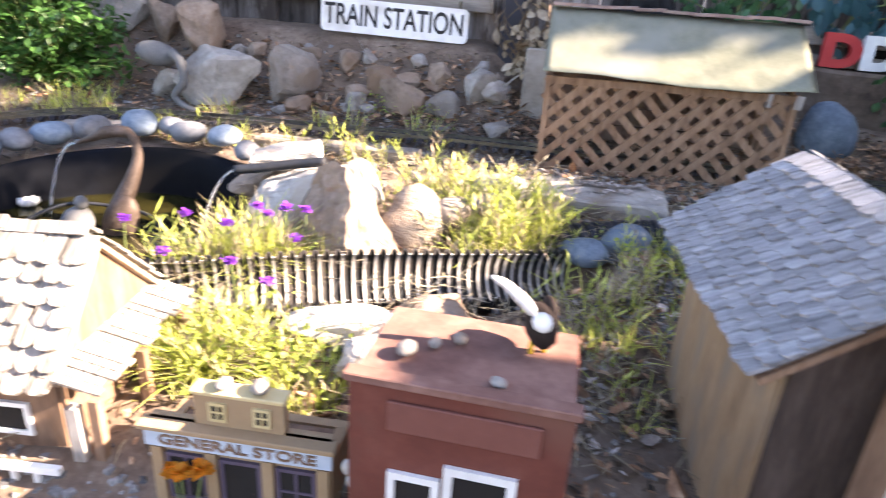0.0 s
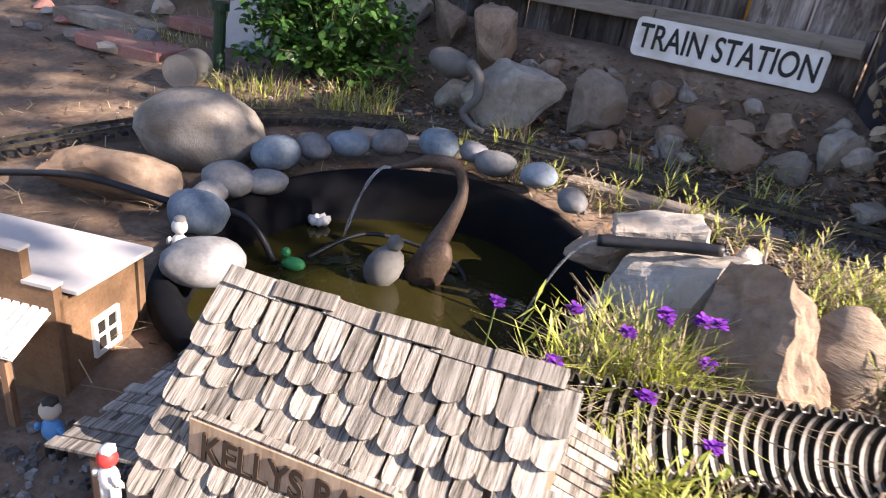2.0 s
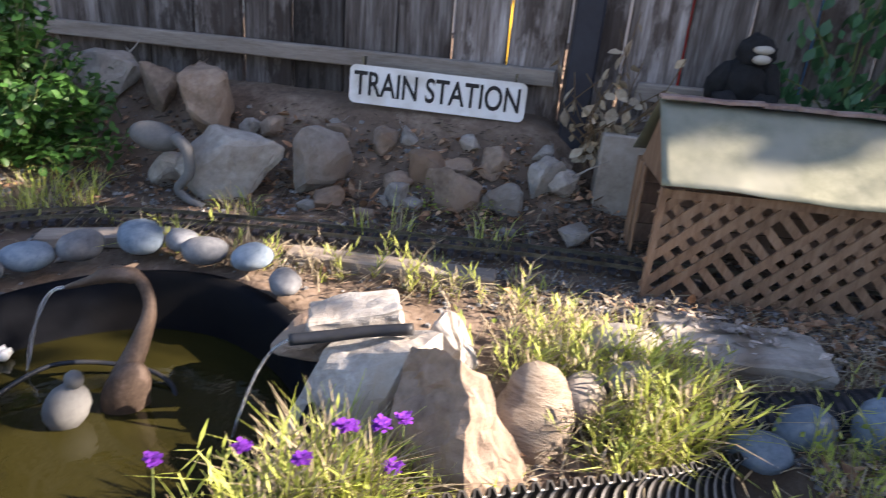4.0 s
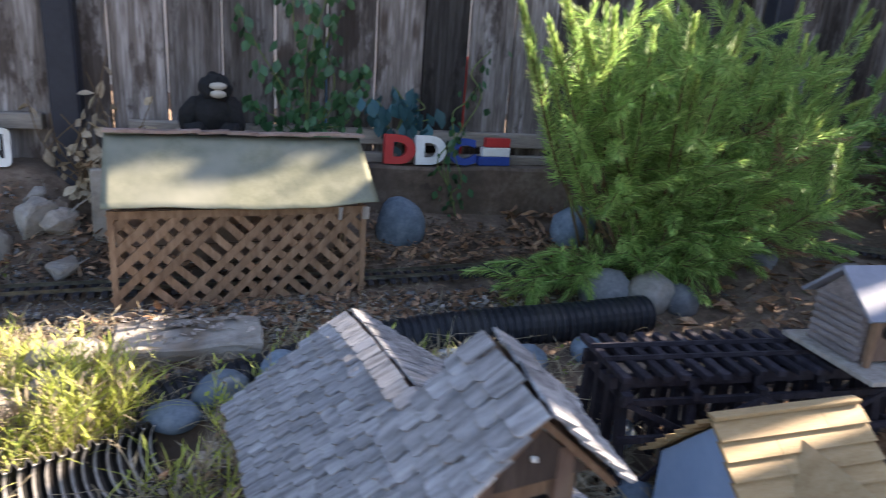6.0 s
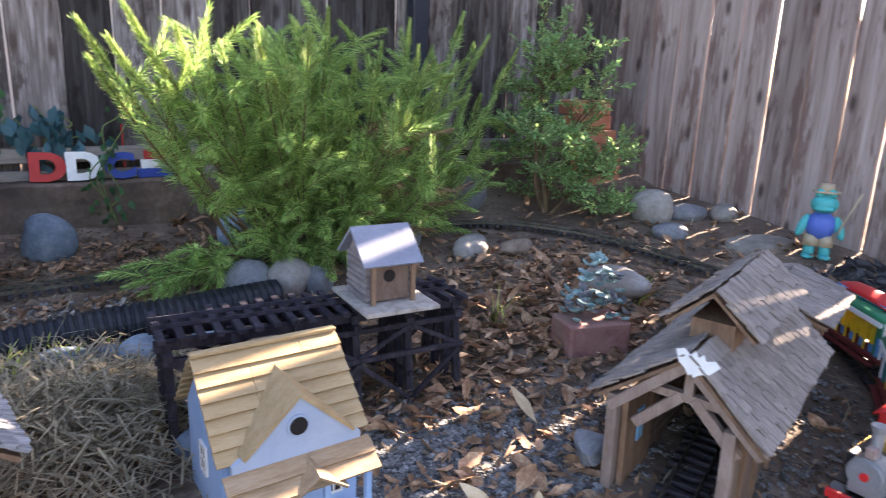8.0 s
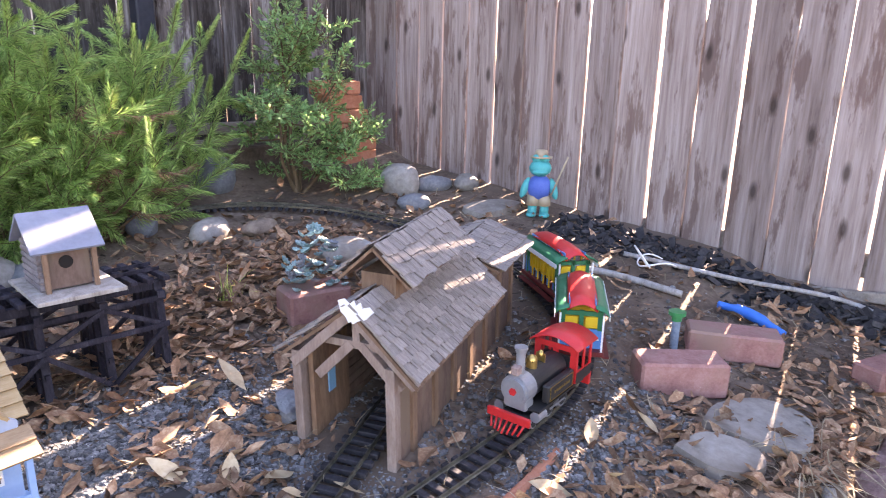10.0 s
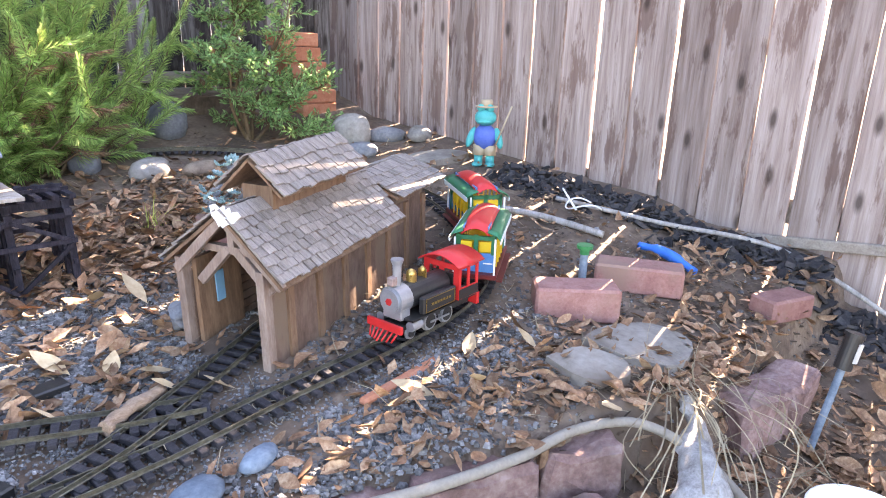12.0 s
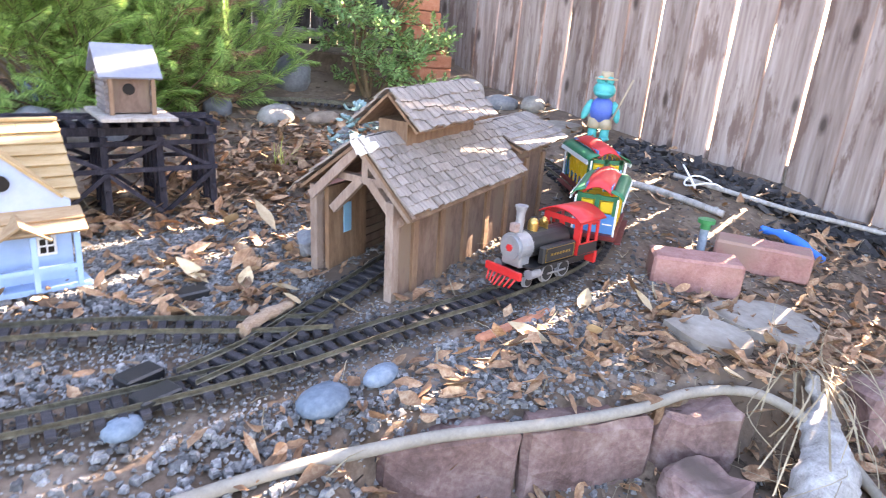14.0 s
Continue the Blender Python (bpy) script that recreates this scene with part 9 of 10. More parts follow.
def build_debris_layer():
    """Bark chips, twigs and crumbs of soil that lie over all the beds."""
    rnd = random.Random(47)
    heap = Heap()
    for cx, cy, sx, sy, n in [(-0.6, 1.78, 0.6, 0.13, 4600), (-0.9, 1.45, 0.35, 0.05, 700), (0.35, 1.45, 0.45, 0.10, 1100), (0.6, 1.8, 0.5, 0.10, 1300), (-0.2, 0.75, 0.25, 0.18, 1100), (0.15, 0.95, 0.2, 0.18, 900), (1.5, 0.8, 0.45, 0.35, 2600), (2.3, 0.9, 0.35, 0.4, 1200), (2.2, 0.1, 0.4, 0.3, 1600), (2.2, -0.3, 0.4, 0.15, 1500), (-1.6, 1.5, 0.5, 0.3, 1200)]:
        for _ in range(n):
            x, y = rnd.gauss(cx, sx), rnd.gauss(cy, sy)
            if x > 3.0 or y > 1.97 or not ground_free(x, y) or not off_track(x, y):
                continue
            a, l, w = rnd.uniform(0, 6.28), rnd.uniform(0.006, 0.026), rnd.uniform(0.001, 0.0045)
            p = Vector((x, y, gz(x, y) + rnd.uniform(0.003, 0.012)))
            d = Vector((math.cos(a), math.sin(a), rnd.uniform(-0.3, 0.3)))
            s = Vector((-d.y, d.x, rnd.uniform(-0.6, 0.6)))
            heap.strip([p - s * w, p + d * l - s * w * 0.6], [p + s * w, p + d * l + s * w * 0.6])
    tagged(heap.done("bark_litter", LITTER), "dark crumbs of bark, twigs and soil", "litter", kind="stuff")


LITTER = surface("bark_crumb", [(0.035, 0.024, 0.017), (0.10, 0.07, 0.048), (0.24, 0.18, 0.125)], 30.0, 0.9, 0.0, vary=0.6, island=True)
build_debris_layer()


def build_wood_chips():
    """Pale splinters and shreds strewn between the station and the long drain pipe."""
    rnd = random.Random(52)
    heap = Heap()
    for cx, cy, sx, sy, n in [(0.42, 1.43, 0.25, 0.035, 420), (0.02, 1.40, 0.09, 0.05, 90), (0.10, 1.05, 0.12, 0.06, 260), (0.75, 1.47, 0.15, 0.03, 160), (-0.10, 1.47, 0.15, 0.03, 120), (0.05, 0.80, 0.04, 0.08, 120)]:
        for _ in range(n):
            x, y = rnd.gauss(cx, sx), rnd.gauss(cy, sy)
            if not ground_free(x, y) or not off_track(x, y):
                continue
            on_slab = abs(x - 0.02) < 0.13 and abs(y - 1.366) < 0.06
            l = rnd.uniform(0.008, 0.026)
            m = pose(x, y, (0.153 if on_slab else gz(x, y)) + rnd.uniform(0.002, 0.012), rnd.uniform(-25, 25), rnd.uniform(-30, 30), rnd.uniform(0, 360))
            heap.leaf(m, l, l * rnd.uniform(0.25, 0.7), rnd.uniform(-0.2, 0.4), rnd.uniform(-0.2, 0.3), rnd.choice(((0.8, 1.0, 0.7), (0.5, 1.0, 0.4))))
    tagged(heap.done("wood_chips", CHIP), "pale grey-pink wood chips and shreds", "wood chips", kind="stuff")


CHIP = surface("pale_wood_chip", [(0.16, 0.125, 0.105), (0.33, 0.285, 0.25), (0.52, 0.47, 0.43)], 25.0, 0.85, 0.2, vary=0.5, island=True)
build_wood_chips()


def build_gravel():
    rnd = random.Random(44)
    heap = Heap()
    zones = [(1.05, 0.22, 0.30, 0.20, 4200), (1.0, 0.40, 0.2, 0.12, 1500), (1.12, 0.58, 0.15, 0.10, 3600), (1.0, 0.66, 0.10, 0.07, 900), (1.45, -0.0, 0.28, 0.10, 3000), (1.30, 0.52, 0.22, 0.12, 1300), (1.9, 0.25, 0.25, 0.18, 700), (-0.75, 0.36, 0.25, 0.06, 900), (-0.2, 0.42, 0.3, 0.08, 400), (0.3, 1.46, 0.35, 0.05, 1500), (0.12, 1.10, 0.16, 0.09, 1100), (0.12, 0.92, 0.14, 0.12, 700), (-0.25, 1.46, 0.2, 0.05, 500), (-0.8, 1.55, 0.5, 0.08, 800), (-0.7, 1.78, 0.5, 0.10, 700), (-1.5, 1.3, 0.2, 0.2, 250), (2.2, -0.2, 0.4, 0.25, 400), (0.7, 0.3, 0.2, 0.15, 500), (1.75, 0.55, 0.3, 0.2, 260)]
    for cx, cy, sx, sy, n in zones:
        for _ in range(int(n * 1.6)):
            x, y = rnd.gauss(cx, sx), rnd.gauss(cy, sy)
            if x > 3.0 or y > 1.95 or not ground_free(x, y):
                continue
            s = rnd.choice((0.0022, 0.003, 0.0038, 0.005, 0.0075)) * rnd.uniform(0.8, 1.2)
            if s > 0.004 and not off_track(x, y):
                s = 0.003
            heap.pebble(x, y, gz(x, y) + s * 0.35 + 0.001, s, rnd)
    tagged(heap.done("gravel", GRAVEL), "loose mixed grey and white gravel", "gravel", kind="stuff")


build_gravel()


def plume(crown, rnd, line, gap, long, ring, wide, droop=0.10):
    """A foxtail: fine needles set all round a twig, shorter towards its tip."""
    pts = even(line, gap)
    for i, (p, d) in enumerate(pts):
        t = i / max(1, len(pts) - 1)
        side = d.orthogonal().normalized()
        up = d.cross(side)
        turn = rnd.uniform(0, 6.3)
        for j in range(ring):
            b = turn + 2 * math.pi * j / ring + rnd.uniform(-0.35, 0.35)
            o = math.cos(b) * side + math.sin(b) * up
            l = rnd.uniform(0.75, 1.1) * long * (1.0 - 0.45 * t)
            way = (o * (0.85 - 0.45 * t) + d * (0.62 + 0.3 * t)).normalized()
            crown.needle(p, p + way * l - Vector((0, 0, droop * l)), wide, way.cross(d).normalized())


# pale shoots of the corner shrub; on the feathery bush, sunlight put into colour
PINE_TIP = surface("pale_new_and_sunlit_needles", [(0.24, 0.34, 0.10), (0.40, 0.50, 0.17), (0.55, 0.60, 0.25)], 7.0, 0.55, 0.0, vary=0.3, island=True, trans=0.4)


def build_fern_bush():
    """A feathery evergreen: arching stems set with foxtail plumes."""
    rnd = random.Random(55)
    bush = thing("feathery_bush", pose(0, 0, 0), "bright green feathery evergreen bush leaning over the track", "bush")
    stems, crown, tips, brown = bmesh.new(), Heap(), Heap(), Heap()
    goals = []

    def lean(y, z):
        """The bush's open left side, which falls back towards its foot."""
        return 0.03 + (y - 0.225) * (0.585 + 0.5 * max(0.0, 0.72 - z))

    while len(goals) < 56:
        x, y, z = rnd.uniform(0.74, 2.0), rnd.uniform(1.30, 1.97), rnd.uniform(0.30, 1.02)
        if x < lean(y, z) + 0.10 or z > 1.12 - 0.18 * x or x > 1.55 + 0.65 * max(0.0, z - 0.45) or (z < 0.45 and y < 1.45 and x < 1.2):
            continue
        goals.append((x, y, z, 12))
    # the high plumes that lean out into the sun, the right-hand shoots and low fronds over the track
    goals += [(0.63, 1.27, 0.73, 6), (0.67, 1.28, 0.77, 7), (0.69, 1.29, 0.68, 7), (0.74, 1.27, 0.76, 7), (0.76, 1.30, 0.69, 7), (0.80, 1.28, 0.80, 6), (0.84, 1.29, 0.64, 7), (0.89, 1.28, 0.77, 5), (0.97, 1.27, 0.80, 5), (0.71, 1.32, 0.84, 6), (0.62, 1.30, 0.80, 5), (1.02, 1.30, 0.70, 6), (1.10, 1.28, 0.82, 5), (0.92, 1.32, 0.58, 6)]
    goals += [(1.0 + 0.42 * rnd.random(), 1.38 + 0.2 * rnd.random(), 0.22 + 0.24 * rnd.random(), 6) for _ in range(12)]
    goals += [(1.62, 1.70, 0.90, 5), (1.74, 1.75, 0.82, 5), (1.88, 1.80, 0.78, 5), (1.66, 1.66, 0.62, 5), (1.78, 1.72, 0.60, 5), (1.95, 1.82, 0.66, 5), (1.82, 1.68, 0.94, 5), (2.02, 1.80, 0.88, 5), (1.60, 1.52, 0.52, 5), (1.56, 1.45, 0.36, 5), (1.72, 1.58, 0.44, 4), (1.92, 1.70, 0.50, 6), (2.02, 1.74, 0.66, 6), (1.98, 1.66, 0.40, 6), (2.10, 1.80, 0.76, 5), (1.88, 1.62, 0.58, 6)]
    goals += [(0.68, 1.43, 0.20, 5), (0.74, 1.44, 0.23, 5), (0.80, 1.42, 0.21, 5), (0.86, 1.44, 0.24, 5), (0.72, 1.46, 0.17, 4)]
    for gx, gy, gzz, n in goals:
        low = gzz < 0.25
        bx, by = (1.12, 1.56) if low else (1.28 + 0.32 * (gx - 1.28) + rnd.uniform(-0.08, 0.08), 1.64 + rnd.uniform(-0.08, 0.08))
        p0, end = Vector((bx, by, gz(bx, by) - 0.01)), Vector((gx, gy, gzz))
        mid = p0.lerp(end, 0.55) + Vector((rnd.uniform(-0.03, 0.03), rnd.uniform(-0.03, 0.03), 0.04 if low else -0.03))
        line = curve([p0, mid, end], 10)
        tube(stems, line, [0.0042 * (1 - 0.8 * i / len(line)) + 0.0006 for i in range(len(line))], 5, False)
        plume(crown, rnd, line[10:], 0.0062, 0.046, 6, 0.0016)
        # high plumes get pale tips that paint the sun on them
        if gzz > 0.62 and rnd.random() < 0.55:
            plume(tips, rnd, line[17:], 0.004, 0.026, 7, 0.0016)
        for k in range(n):
            i = 4 + (k * 15) // n
            a, lead = line[i], (line[i + 1] - line[i - 1]).normalized()
            b = 2.4 * k + rnd.uniform(-0.5, 0.5)
            s = lead.orthogonal().normalized()
            out = lead * rnd.uniform(0.3, 0.8) + (math.cos(b) * s + math.sin(b) * lead.cross(s)) * rnd.uniform(0.5, 1.1) + Vector((0, 0, -0.1 if low else 0.1))
            tip = a + out.normalized() * rnd.uniform(0.09, 0.20) * (0.7 if low else 1)
            tip.y = min(tip.y, 2.03)
            tip.z = max(tip.z, gz(tip.x, tip.y) + 0.03)
            if not low and tip.x < lean(tip.y, tip.z) - 0.03:
                continue
            twig = curve([a, a.lerp(tip, 0.5) + Vector((0, 0, rnd.uniform(-0.02, 0.025))), tip], 5)
            tube(stems, twig, 0.0012, 4, False)
            if 1.35 < tip.x < 1.75 and tip.z < 0.62 and rnd.random() < 0.30:
                plume(brown, rnd, twig[1:], 0.0075, 0.042, 5, 0.0016, 0.4)
                continue
            plume(crown, rnd, twig[1:], 0.0062, 0.046, 6, 0.0016, 0.2)
            if tip.z > 0.66 and rnd.random() < 0.3:
                plume(tips, rnd, twig[6:], 0.004, 0.024, 7, 0.0016)
    part("branchwork", stems, STEM, bush)["kind"] = "stuff"
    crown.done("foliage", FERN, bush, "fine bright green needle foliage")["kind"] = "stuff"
    tips.done("new_growth", PINE_TIP, bush, "pale yellow-green plume tips coloured as if sunlit")["kind"] = "stuff"
    brown.done("dead_sprays", LEAF_DRY, bush, "dead orange-brown needle sprays")["kind"] = "stuff"


build_fern_bush()


def build_corner_shrub():
    """A leggy shrub in the corner: bare crooked stems that carry loose tufts of short broad leaves."""
    rnd = random.Random(66)
    bush = thing("corner_shrub", pose(0, 0, 0), "leggy green shrub with pale leaf tips in the fence corner", "bush")
    stems, crown, tips, dead = bmesh.new(), Heap(), Heap(), Heap()

    def sprig(line, heap, gap, l0, w0):
        """Short flat leaves in a spiral along a twig, gathered into a rosette at its tip."""
        pts = even(line, gap)
        turn = rnd.uniform(0, 6.3)
        for n, (p, d) in enumerate(pts):
            t = n / max(1, len(pts) - 1)
            s = d.orthogonal().normalized()
            for c in range(2 if t < 0.8 else 3):
                a = turn + 2.4 * n + 2.1 * c
                way = ((math.cos(a) * s + math.sin(a) * d.cross(s)) * (0.95 - 0.5 * t) + d * (0.35 + 0.6 * t)).normalized()
                l = l0 * rnd.uniform(0.7, 1.15) * (1 - 0.25 * t)
                heap.needle(p, p + way * l - Vector((0, 0, 0.12 * l)), w0 * rnd.uniform(0.8, 1.2), (way.cross(d) + Vector((0, 0, 0.2))).normalized())

    goals = []
    while len(goals) < 58:
        x, y, z = rnd.uniform(2.0, 2.56), rnd.uniform(1.42, 1.96), rnd.uniform(0.27, 0.98)
        # a lopsided crown: high in the middle, low towards the fence, open at its left foot
        high = 0.98 - 1.6 * abs(x - 2.27)
        if z > high or (x < 2.16 and z < 0.50) or (x > 2.42 and z > 0.62):
            continue
        goals.append((x, y, z))
    goals += [(2.60, 1.48, 0.25), (2.66, 1.52, 0.24), (2.53, 1.44, 0.24), (2.46, 1.40, 0.27), (2.36, 1.42, 0.26), (2.26, 1.74, 1.06), (2.31, 1.70, 1.00), (2.42, 1.58, 0.86), (2.45, 1.60, 0.78), (2.12, 1.62, 0.90)]
    trunks = []
    for tx, ty, tz, r in ((2.22, 1.72, 0.62, 0.011), (2.34, 1.64, 0.55, 0.010), (2.28, 1.78, 0.70, 0.010), (2.44, 1.60, 0.42, 0.008), (2.14, 1.66, 0.58, 0.008)):
        b = Vector((2.27 + rnd.uniform(-0.03, 0.03), 1.70 + rnd.uniform(-0.03, 0.03), gz(2.27, 1.7) - 0.01))
        e = Vector((tx, ty, tz))
        line = curve([b, b.lerp(e, 0.35) + Vector((rnd.uniform(-0.05, 0.05), rnd.uniform(-0.04, 0.04), 0.02)), b.lerp(e, 0.7) + Vector((rnd.uniform(-0.03, 0.03), 0, 0)), e], 6)
        tube(stems, line, [r * (1 - 0.65 * n / len(line)) for n in range(len(line))], 7, False)
        trunks.append(line)
    for n, g in enumerate(goals):
        end = Vector(g)
        start = min((p for line in trunks for p in line[5:]), key=lambda p: (p - end).length + 0.9 * max(0.0, p.z - end.z))
        line = curve([start, start.lerp(end, 0.5) + Vector((rnd.uniform(-0.03, 0.03), rnd.uniform(-0.03, 0.03), -0.015)), end], 7)
        tube(stems, line, [0.0042 * (1 - 0.7 * c / len(line)) for c in range(len(line))], 5, False)
        sprig(line[8:], crown, 0.010, 0.030, 0.0036)
        low = end.z < 0.42
        for c in range(9):
            q = line[6 + (c * 8) // 9]
            a = 2.4 * c + rnd.uniform(-0.6, 0.6)
            way = Vector((math.cos(a), math.sin(a), rnd.uniform(-0.1, 0.9))).normalized()
            tip = q + way * rnd.uniform(0.045, 0.115)
            tip.y, tip.x = min(tip.y, 2.03), min(tip.x, 2.95)
            tip.z = max(tip.z, gz(tip.x, tip.y) + 0.02)
            twig = curve([q, q.lerp(tip, 0.5) - Vector((0, 0, 0.008)), tip], 4)
            tube(stems, twig, 0.0013, 4, False)
            pale = not low and rnd.random() < 0.22
            sprig(twig[2:], crown, 0.0075, 0.029, 0.0036)
            if pale:
                sprig(twig[5:], tips, 0.006, 0.022, 0.0036)
        if n % 3 == 0:
            q = line[rnd.randrange(7, len(line))]
            l = rnd.uniform(0.035, 0.06)
            dead.leaf(pose(q.x, q.y, q.z + 0.01, rnd.uniform(-50, 30), rnd.uniform(-40, 40), rnd.uniform(0, 360)), l, l * 0.45, 0.3, 0.2)
    part("branchwork", stems, STEM, bush)["kind"] = "stuff"
    crown.done("foliage", JUNIPER, bush, "short blue-green leaves in loose tufts")["kind"] = "stuff"
    tips.done("new_growth", PINE_TIP, bush, "pale yellow-green new shoots")["kind"] = "stuff"
    dead.done("caught_leaves", LEAF_DRY, bush, "dry orange-brown leaves caught in the twigs")["kind"] = "stuff"


build_corner_shrub()


def leafy(name, label, centre, size, count, leaf, material, seed, stem_n=26, low=0.0, wide=0.62):
    rnd = random.Random(seed)
    bush = thing(name, pose(0, 0, 0), label, "bush")
    stems, crown = bmesh.new(), Heap()
    c = Vector(centre)
    tips = []
    for k in range(stem_n):
        a, e = rnd.uniform(0, 2 * math.pi), rnd.uniform(0.1, 1.45)
        d = Vector((math.cos(a) * math.cos(e) * size[0], math.sin(a) * math.cos(e) * size[1], math.sin(e) * size[2] + low))
        end = c + d * rnd.uniform(0.7, 1.0)
        line = curve([c, c.lerp(end, 0.5) + Vector((0, 0, 0.03)), end], 5)
        tube(stems, line, [0.004 * (1 - 0.75 * i / len(line)) + 0.0006 for i in range(len(line))], 5, False)
        tips.append(line)
    for _ in range(count):
        line = rnd.choice(tips)
        p = line[min(len(line) - 1, int(len(line) * rnd.uniform(0.3, 1.02)))] + Vector((rnd.gauss(0, 0.018), rnd.gauss(0, 0.018), rnd.gauss(0, 0.016)))
        l = leaf * rnd.uniform(0.6, 1.2)
        crown.leaf(pose(p.x, p.y, max(p.z, gz(p.x, p.y) + 0.01), rnd.uniform(-60, 25), rnd.uniform(-40, 40), rnd.uniform(0, 360)), l, l * wide, rnd.uniform(0, 0.4), rnd.uniform(-0.3, 0.1))
    part("branchwork", stems, STEM_GREEN, bush)["kind"] = "stuff"
    ob = crown.done("foliage", material, bush, "glossy green leaves", True)
    ob["kind"] = "stuff"
    return bush


leafy("leafy_bush", "dense dark green broad-leaved bush behind the track", (-1.66, 1.66, gz(-1.66, 1.66)), (0.27, 0.22, 0.46), 5200, 0.028, BROADLEAF, 71, 90)


def build_vine(name, label, root, tips, n, leaf, material, seed):
    rnd = random.Random(seed)
    v = thing(name, pose(0, 0, 0), label, "vine")
    stems, crown = bmesh.new(), Heap()
    lines = []
    for t in tips:
        r, e = Vector(root), Vector(t)
        line = curve([r, r.lerp(e, 0.4) + Vector((rnd.uniform(-0.05, 0.05), -0.015, 0.02)), r.lerp(e, 0.75) + Vector((rnd.uniform(-0.04, 0.04), -0.01, 0)), e], 6)
        tube(stems, line, 0.0022, 5, False)
        lines.append(line)
    for _ in range(n):
        line = rnd.choice(lines)
        p = rnd.choice(line) + Vector((rnd.gauss(0, 0.022), -abs(rnd.gauss(0.008, 0.014)), rnd.gauss(0, 0.022)))
        l = leaf * rnd.uniform(0.6, 1.2)
        crown.leaf(pose(p.x, p.y, p.z, rnd.uniform(-110, -50), rnd.uniform(-35, 35), rnd.uniform(-60, 60)), l, l * 0.6, 0.2, rnd.uniform(-0.2, 0.2))
    part("branchwork", stems, STEM_GREEN, v)["kind"] = "stuff"
    ob = crown.done("foliage", material, v, "hanging pointed leaves", True)
    ob["kind"] = "stuff"


build_vine("vine", "green vine climbing the fence behind the station", (0.30, 2.06, 0.42), [(0.12, 2.07, 0.78), (0.26, 2.07, 0.86), (0.40, 2.07, 0.80), (0.20, 2.07, 0.62), (0.46, 2.07, 0.66), (0.33, 2.07, 0.95), (0.14, 2.06, 0.56), (0.42, 2.05, 0.50), (0.38, 2.07, 1.05)], 330, 0.040, VINE_LEAF, 81)
build_vine("vine", "blue-green leafy plant at the fence foot", (0.56, 2.06, 0.46), [(0.50, 2.05, 0.56), (0.62, 2.05, 0.57), (0.55, 2.05, 0.60), (0.70, 2.05, 0.52)], 70, 0.05, BLUE_LEAF, 82)
build_vine("vine", "thin green vine hanging down the kerb", (0.725, 1.985, 0.46), [(0.72, 1.965, 0.30), (0.74, 1.96, 0.22), (0.70, 1.96, 0.25), (0.75, 1.96, 0.20), (0.84, 2.05, 0.72), (0.80, 2.06, 0.60)], 60, 0.030, VINE_LEAF, 83)


LEAF_PALE = surface("pale_dead_leaf", [(0.20, 0.155, 0.105), (0.34, 0.28, 0.20), (0.46, 0.39, 0.29)], 20.0, 0.8, 0.3, vary=0.35, island=True)


def build_dry_plant():
    rnd = random.Random(90)
    v = thing("dead_plant", pose(0, 0, 0), "tangle of dry tan leaves and stems by the post", "dead plant")
    stems, crown = bmesh.new(), Heap()
    for k in range(38):
        a = Vector((-0.24 + rnd.gauss(0, 0.03), 1.955, 0.30))
        b = Vector((-0.225 + rnd.gauss(0, 0.075), 1.93 + rnd.gauss(0, 0.02), 0.45 + rnd.gauss(0, 0.07)))
        line = curve([a, a.lerp(b, 0.5) + Vector((rnd.gauss(0, 0.04), -0.02, 0)), b], 5)
        tube(stems, line, 0.0014, 4, False)
        for _ in range(3):
            p = rnd.choice(line[3:])
            l = rnd.uniform(0.022, 0.052)
            crown.leaf(pose(p.x, p.y, p.z, rnd.uniform(-120, -20), rnd.uniform(-50, 50), rnd.uniform(0, 360)), l, l * 0.6, 0.5, 0.3)
    part("branchwork", stems, STEM, v)["kind"] = "stuff"
    crown.done("foliage", LEAF_PALE, v, "curled pale dead leaves", True)["kind"] = "stuff"


build_dry_plant()


def build_flowers():
    rnd = random.Random(101)
    for x, y, z in [(-0.470, 0.930, 0.115), (-0.445, 0.945, 0.100), (-0.520, 0.895, 0.120), (-0.545, 0.870, 0.105), (-0.610, 0.840, 0.120), (-0.690, 0.800, 0.115), (-0.480, 0.790, 0.085), (-0.425, 0.760, 0.080), (-0.455, 0.90, 0.07), (-0.60, 0.78, 0.09), (-0.505, 0.935, 0.09)]:
        g = gz(x, y)
        f = thing("purple_flower", pose(x, y, g), "small purple flower head on a thin green stem", "flower", "purple flowers")
        bm = bmesh.new()
        lean = (rnd.uniform(-0.015, 0.015), rnd.uniform(-0.015, 0.015))
        tube(bm, curve([(0, 0, -0.004), (lean[0] * 0.5, lean[1] * 0.5, z * 0.5), (lean[0], lean[1], z)], 4), 0.0011, 5)
        part("stem", bm, STEM_GREEN, f)
        h = Heap()
        for j in range(9):
            a, q = rnd.uniform(0, 360), rnd.uniform(0, 0.007)
            for k in range(5):
                h.leaf(pose(lean[0] + q * math.cos(j * 2.4), lean[1] + q * math.sin(j * 2.4), z + rnd.uniform(-0.004, 0.005), rnd.uniform(10, 40), 0, a + 72 * k), 0.0085, 0.0065, 0.1, -0.2, (0.6, 1.0))
        h.done("petals", PURPLE, f, "purple petals")


build_flowers()
ORANGE_PETAL = surface("orange_petal", [(0.62, 0.20, 0.015), (0.78, 0.34, 0.03)], 20.0, 0.6, 0.0, vary=0.25, island=True, trans=0.3)


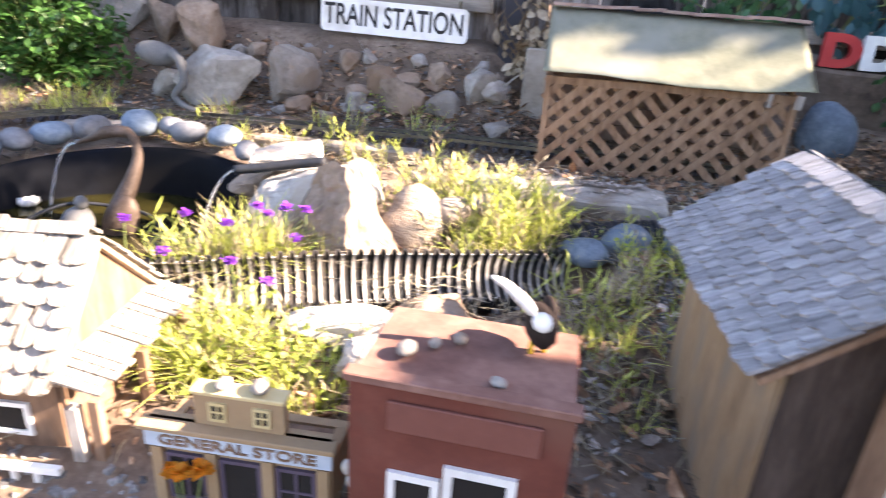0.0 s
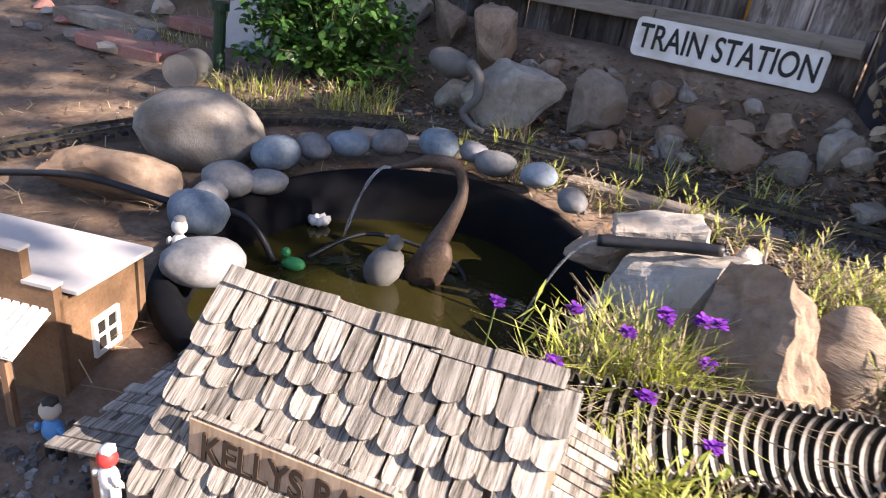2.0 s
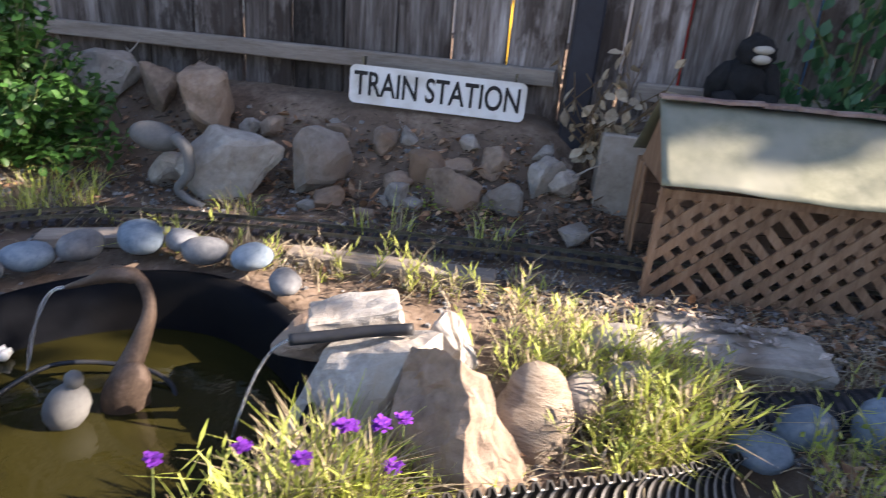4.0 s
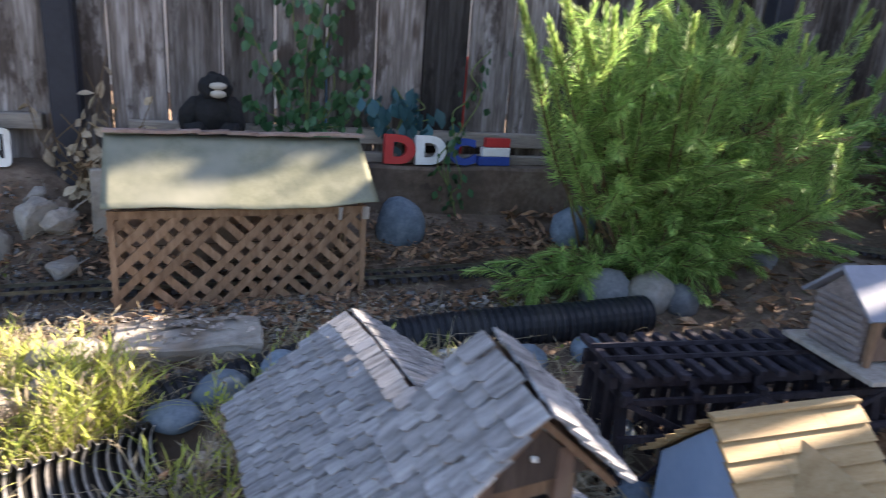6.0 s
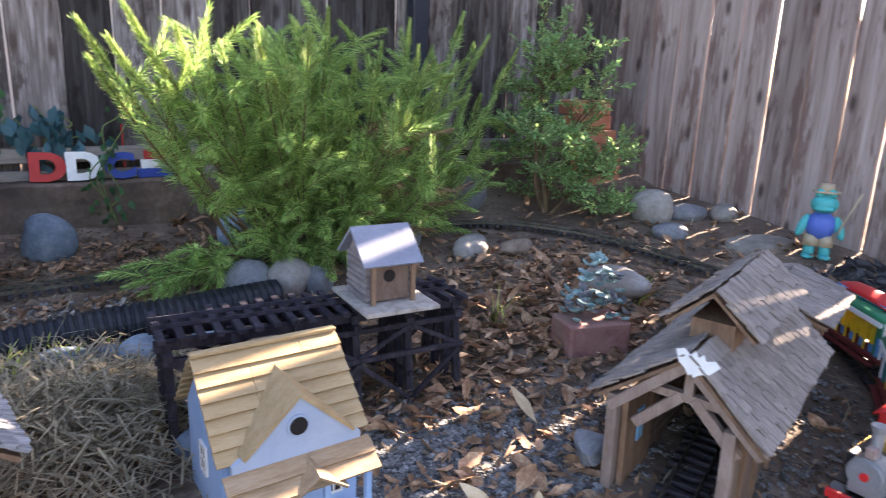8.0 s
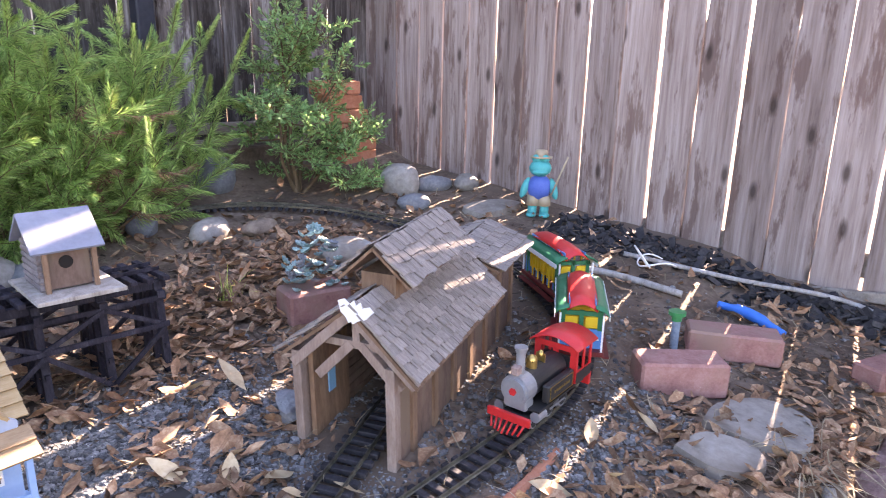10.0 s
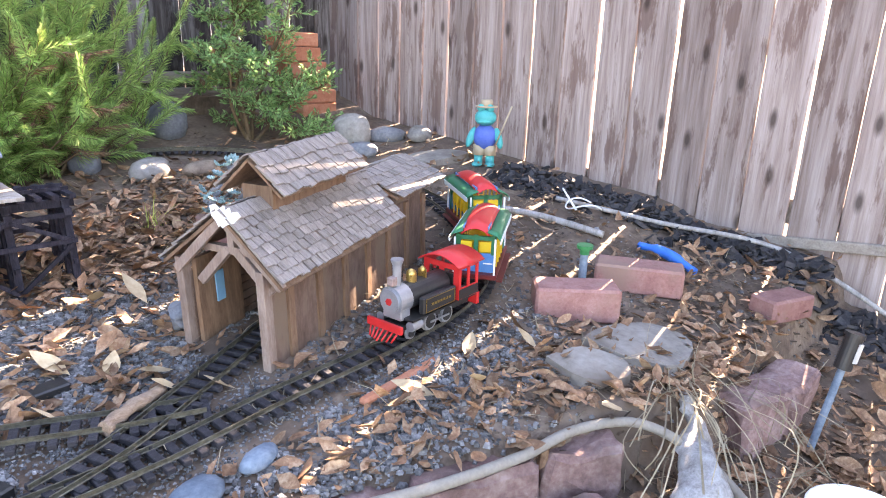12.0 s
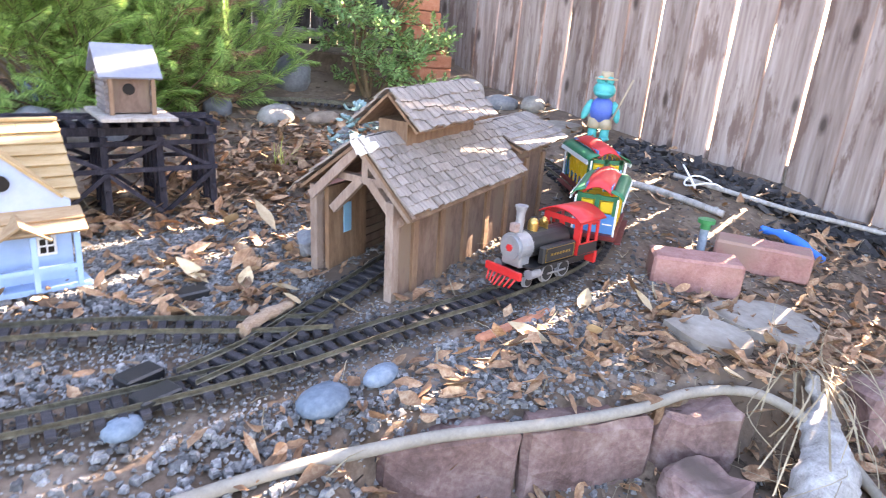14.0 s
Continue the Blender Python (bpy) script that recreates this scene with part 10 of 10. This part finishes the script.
def build_orange_flowers():
    rnd = random.Random(17)
    f = thing("orange_flower", pose(-0.337, 0.452, gz(-0.337, 0.452)), "orange ruffled flower heads in front of the general store", "flower")
    for dx, dy, z in ((0, 0, 0.055), (0.022, 0.006, 0.062), (-0.016, 0.008, 0.047)):
        bm = bmesh.new()
        tube(bm, curve([(dx * 0.3, dy * 0.3, -0.004), (dx * 0.7, dy * 0.7, z * 0.5), (dx, dy, z)], 4), 0.0013, 5)
        part("stem", bm, STEM_GREEN, f)
        h = Heap()
        for j in range(60):
            h.leaf(pose(dx, dy, z + rnd.uniform(-0.003, 0.003), rnd.uniform(5, 75), 0, rnd.uniform(0, 360)), rnd.uniform(0.009, 0.014), 0.008, 0.2, -0.2, (0.6, 1.0))
        h.done("petals", ORANGE_PETAL, f, "ruffled orange petals")


build_orange_flowers()


# ---------------------------------------------------------------- beyond the fences
# out of view; added to cast dappled shade over pond, bank and station
def build_shade_tree():
    rnd = random.Random(7)
    t = thing("tree", pose(4.8, 3.19, gz(4.8, 3.19)), "unseen broad-leaved tree beyond the fence, added for its dappled shade", "tree")
    bm = bmesh.new()
    tube(bm, curve([(0, 0, -0.1), (0.03, 0, 1.2), (-0.02, -0.05, 2.4), (0.0, -0.05, 3.6), (0.02, 0, 4.6)], 5), [0.12 - 0.005 * i for i in range(21)], 10)
    limbs = []
    for k in range(34):
        a = rnd.uniform(0, 2 * math.pi)
        z = rnd.uniform(1.6, 4.3)
        r = 0.78 * math.sqrt(max(0.2, 1 - ((z - 3.2) / 2.2) ** 2))
        e = Vector((r * math.cos(a), r * math.sin(a), z + rnd.uniform(0.1, 0.6)))
        line = curve([(0, -0.03, z), Vector((0, -0.03, z)).lerp(e, 0.5) + Vector((0, 0, 0.12)), e], 5)
        tube(bm, line, [0.035 * (1 - 0.08 * i) for i in range(len(line))], 6)
        limbs.append(line)
    # one long limb that reaches out high up, then others, aimed to shade chosen spots
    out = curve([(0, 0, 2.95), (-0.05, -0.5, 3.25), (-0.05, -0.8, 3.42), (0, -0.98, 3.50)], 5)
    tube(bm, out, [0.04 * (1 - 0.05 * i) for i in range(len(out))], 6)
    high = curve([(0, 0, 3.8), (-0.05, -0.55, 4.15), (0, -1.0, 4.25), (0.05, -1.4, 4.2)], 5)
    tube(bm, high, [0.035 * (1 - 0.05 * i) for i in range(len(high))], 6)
    low = curve([(0, 0, 2.7), (-0.04, -0.45, 3.1), (0.0, -0.825, 3.12), (0.0, -0.83, 2.84)], 6)
    tube(bm, low, [0.03 * (1 - 0.04 * i) for i in range(len(low))], 6)
    far = curve([(0, 0, 3.2), (0.03, -0.6, 3.48), (0.0, -1.1, 3.52), (0.02, -1.5, 3.42)], 6)
    tube(bm, far, [0.035 * (1 - 0.04 * i) for i in range(len(far))], 6)
    reach = curve([(0, 0, 3.3), (0.03, -0.8, 3.66), (0.0, -1.4, 3.74), (0.0, -1.86, 3.68)], 6)
    tube(bm, reach, [0.035 * (1 - 0.04 * i) for i in range(len(reach))], 6)
    part("trunk", bm, STEM, t)
    h = Heap()

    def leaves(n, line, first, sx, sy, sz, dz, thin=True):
        """Leaves scattered along a limb; thinned in one part to let sun onto the bank."""
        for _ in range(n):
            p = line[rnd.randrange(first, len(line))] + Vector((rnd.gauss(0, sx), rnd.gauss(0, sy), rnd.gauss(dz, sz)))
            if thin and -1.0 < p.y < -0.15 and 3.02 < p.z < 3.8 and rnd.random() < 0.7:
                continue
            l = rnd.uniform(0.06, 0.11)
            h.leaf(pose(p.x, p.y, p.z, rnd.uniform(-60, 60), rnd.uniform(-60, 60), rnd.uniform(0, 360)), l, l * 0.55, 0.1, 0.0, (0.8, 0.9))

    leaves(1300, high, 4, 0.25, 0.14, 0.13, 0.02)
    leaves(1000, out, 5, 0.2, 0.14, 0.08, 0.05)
    leaves(320, low, 11, 0.12, 0.03, 0.05, 0.0, False)
    leaves(330, far, 10, 0.2, 0.13, 0.11, 0.0)
    leaves(420, reach, 15, 0.2, 0.09, 0.045, -0.01)
    for line in limbs:
        leaves(95, line, 4, 0.17, 0.17, 0.2, 0.0)
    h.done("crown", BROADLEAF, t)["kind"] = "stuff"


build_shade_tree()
YARD = surface("neighbour_yard_wall", [(0.55, 0.53, 0.50), (0.66, 0.64, 0.60)], 3.0, 0.9, 0.1, vary=0.0)
tagged(part("backdrop", boxed(9.0, 0.1, 3.0, pose(0, 4.6, 1.2)), YARD), "pale house wall beyond the back fence", "wall", kind="structure")
for i, (x, w, z0, z1, m_) in enumerate([(-1.75, 0.10, 0.3, 0.62, RED_PAINT), (-0.68, 0.2, 0.62, 0.85, CAR_YELLOW), (-0.02, 0.12, 0.62, 0.72, TRAIN_RED), (0.42, 0.16, 0.3, 0.72, CAR_BLUE), (0.95, 0.3, 0.3, 0.7, RED_PAINT), (-2.2, 0.4, 0.3, 0.9, CAR_BLUE), (1.5, 0.3, 0.3, 0.6, CAR_BLUE)]):
    base = gz(x, 2.75) - 0.01
    tagged(part("storage_bin", boxed(w, 0.12, z1 - base, None, 0.01), m_, None, "", pose(x, 2.75, (z1 + base) / 2)), "brightly coloured bin glimpsed through fence gaps", "bin", "bins beyond the fence")
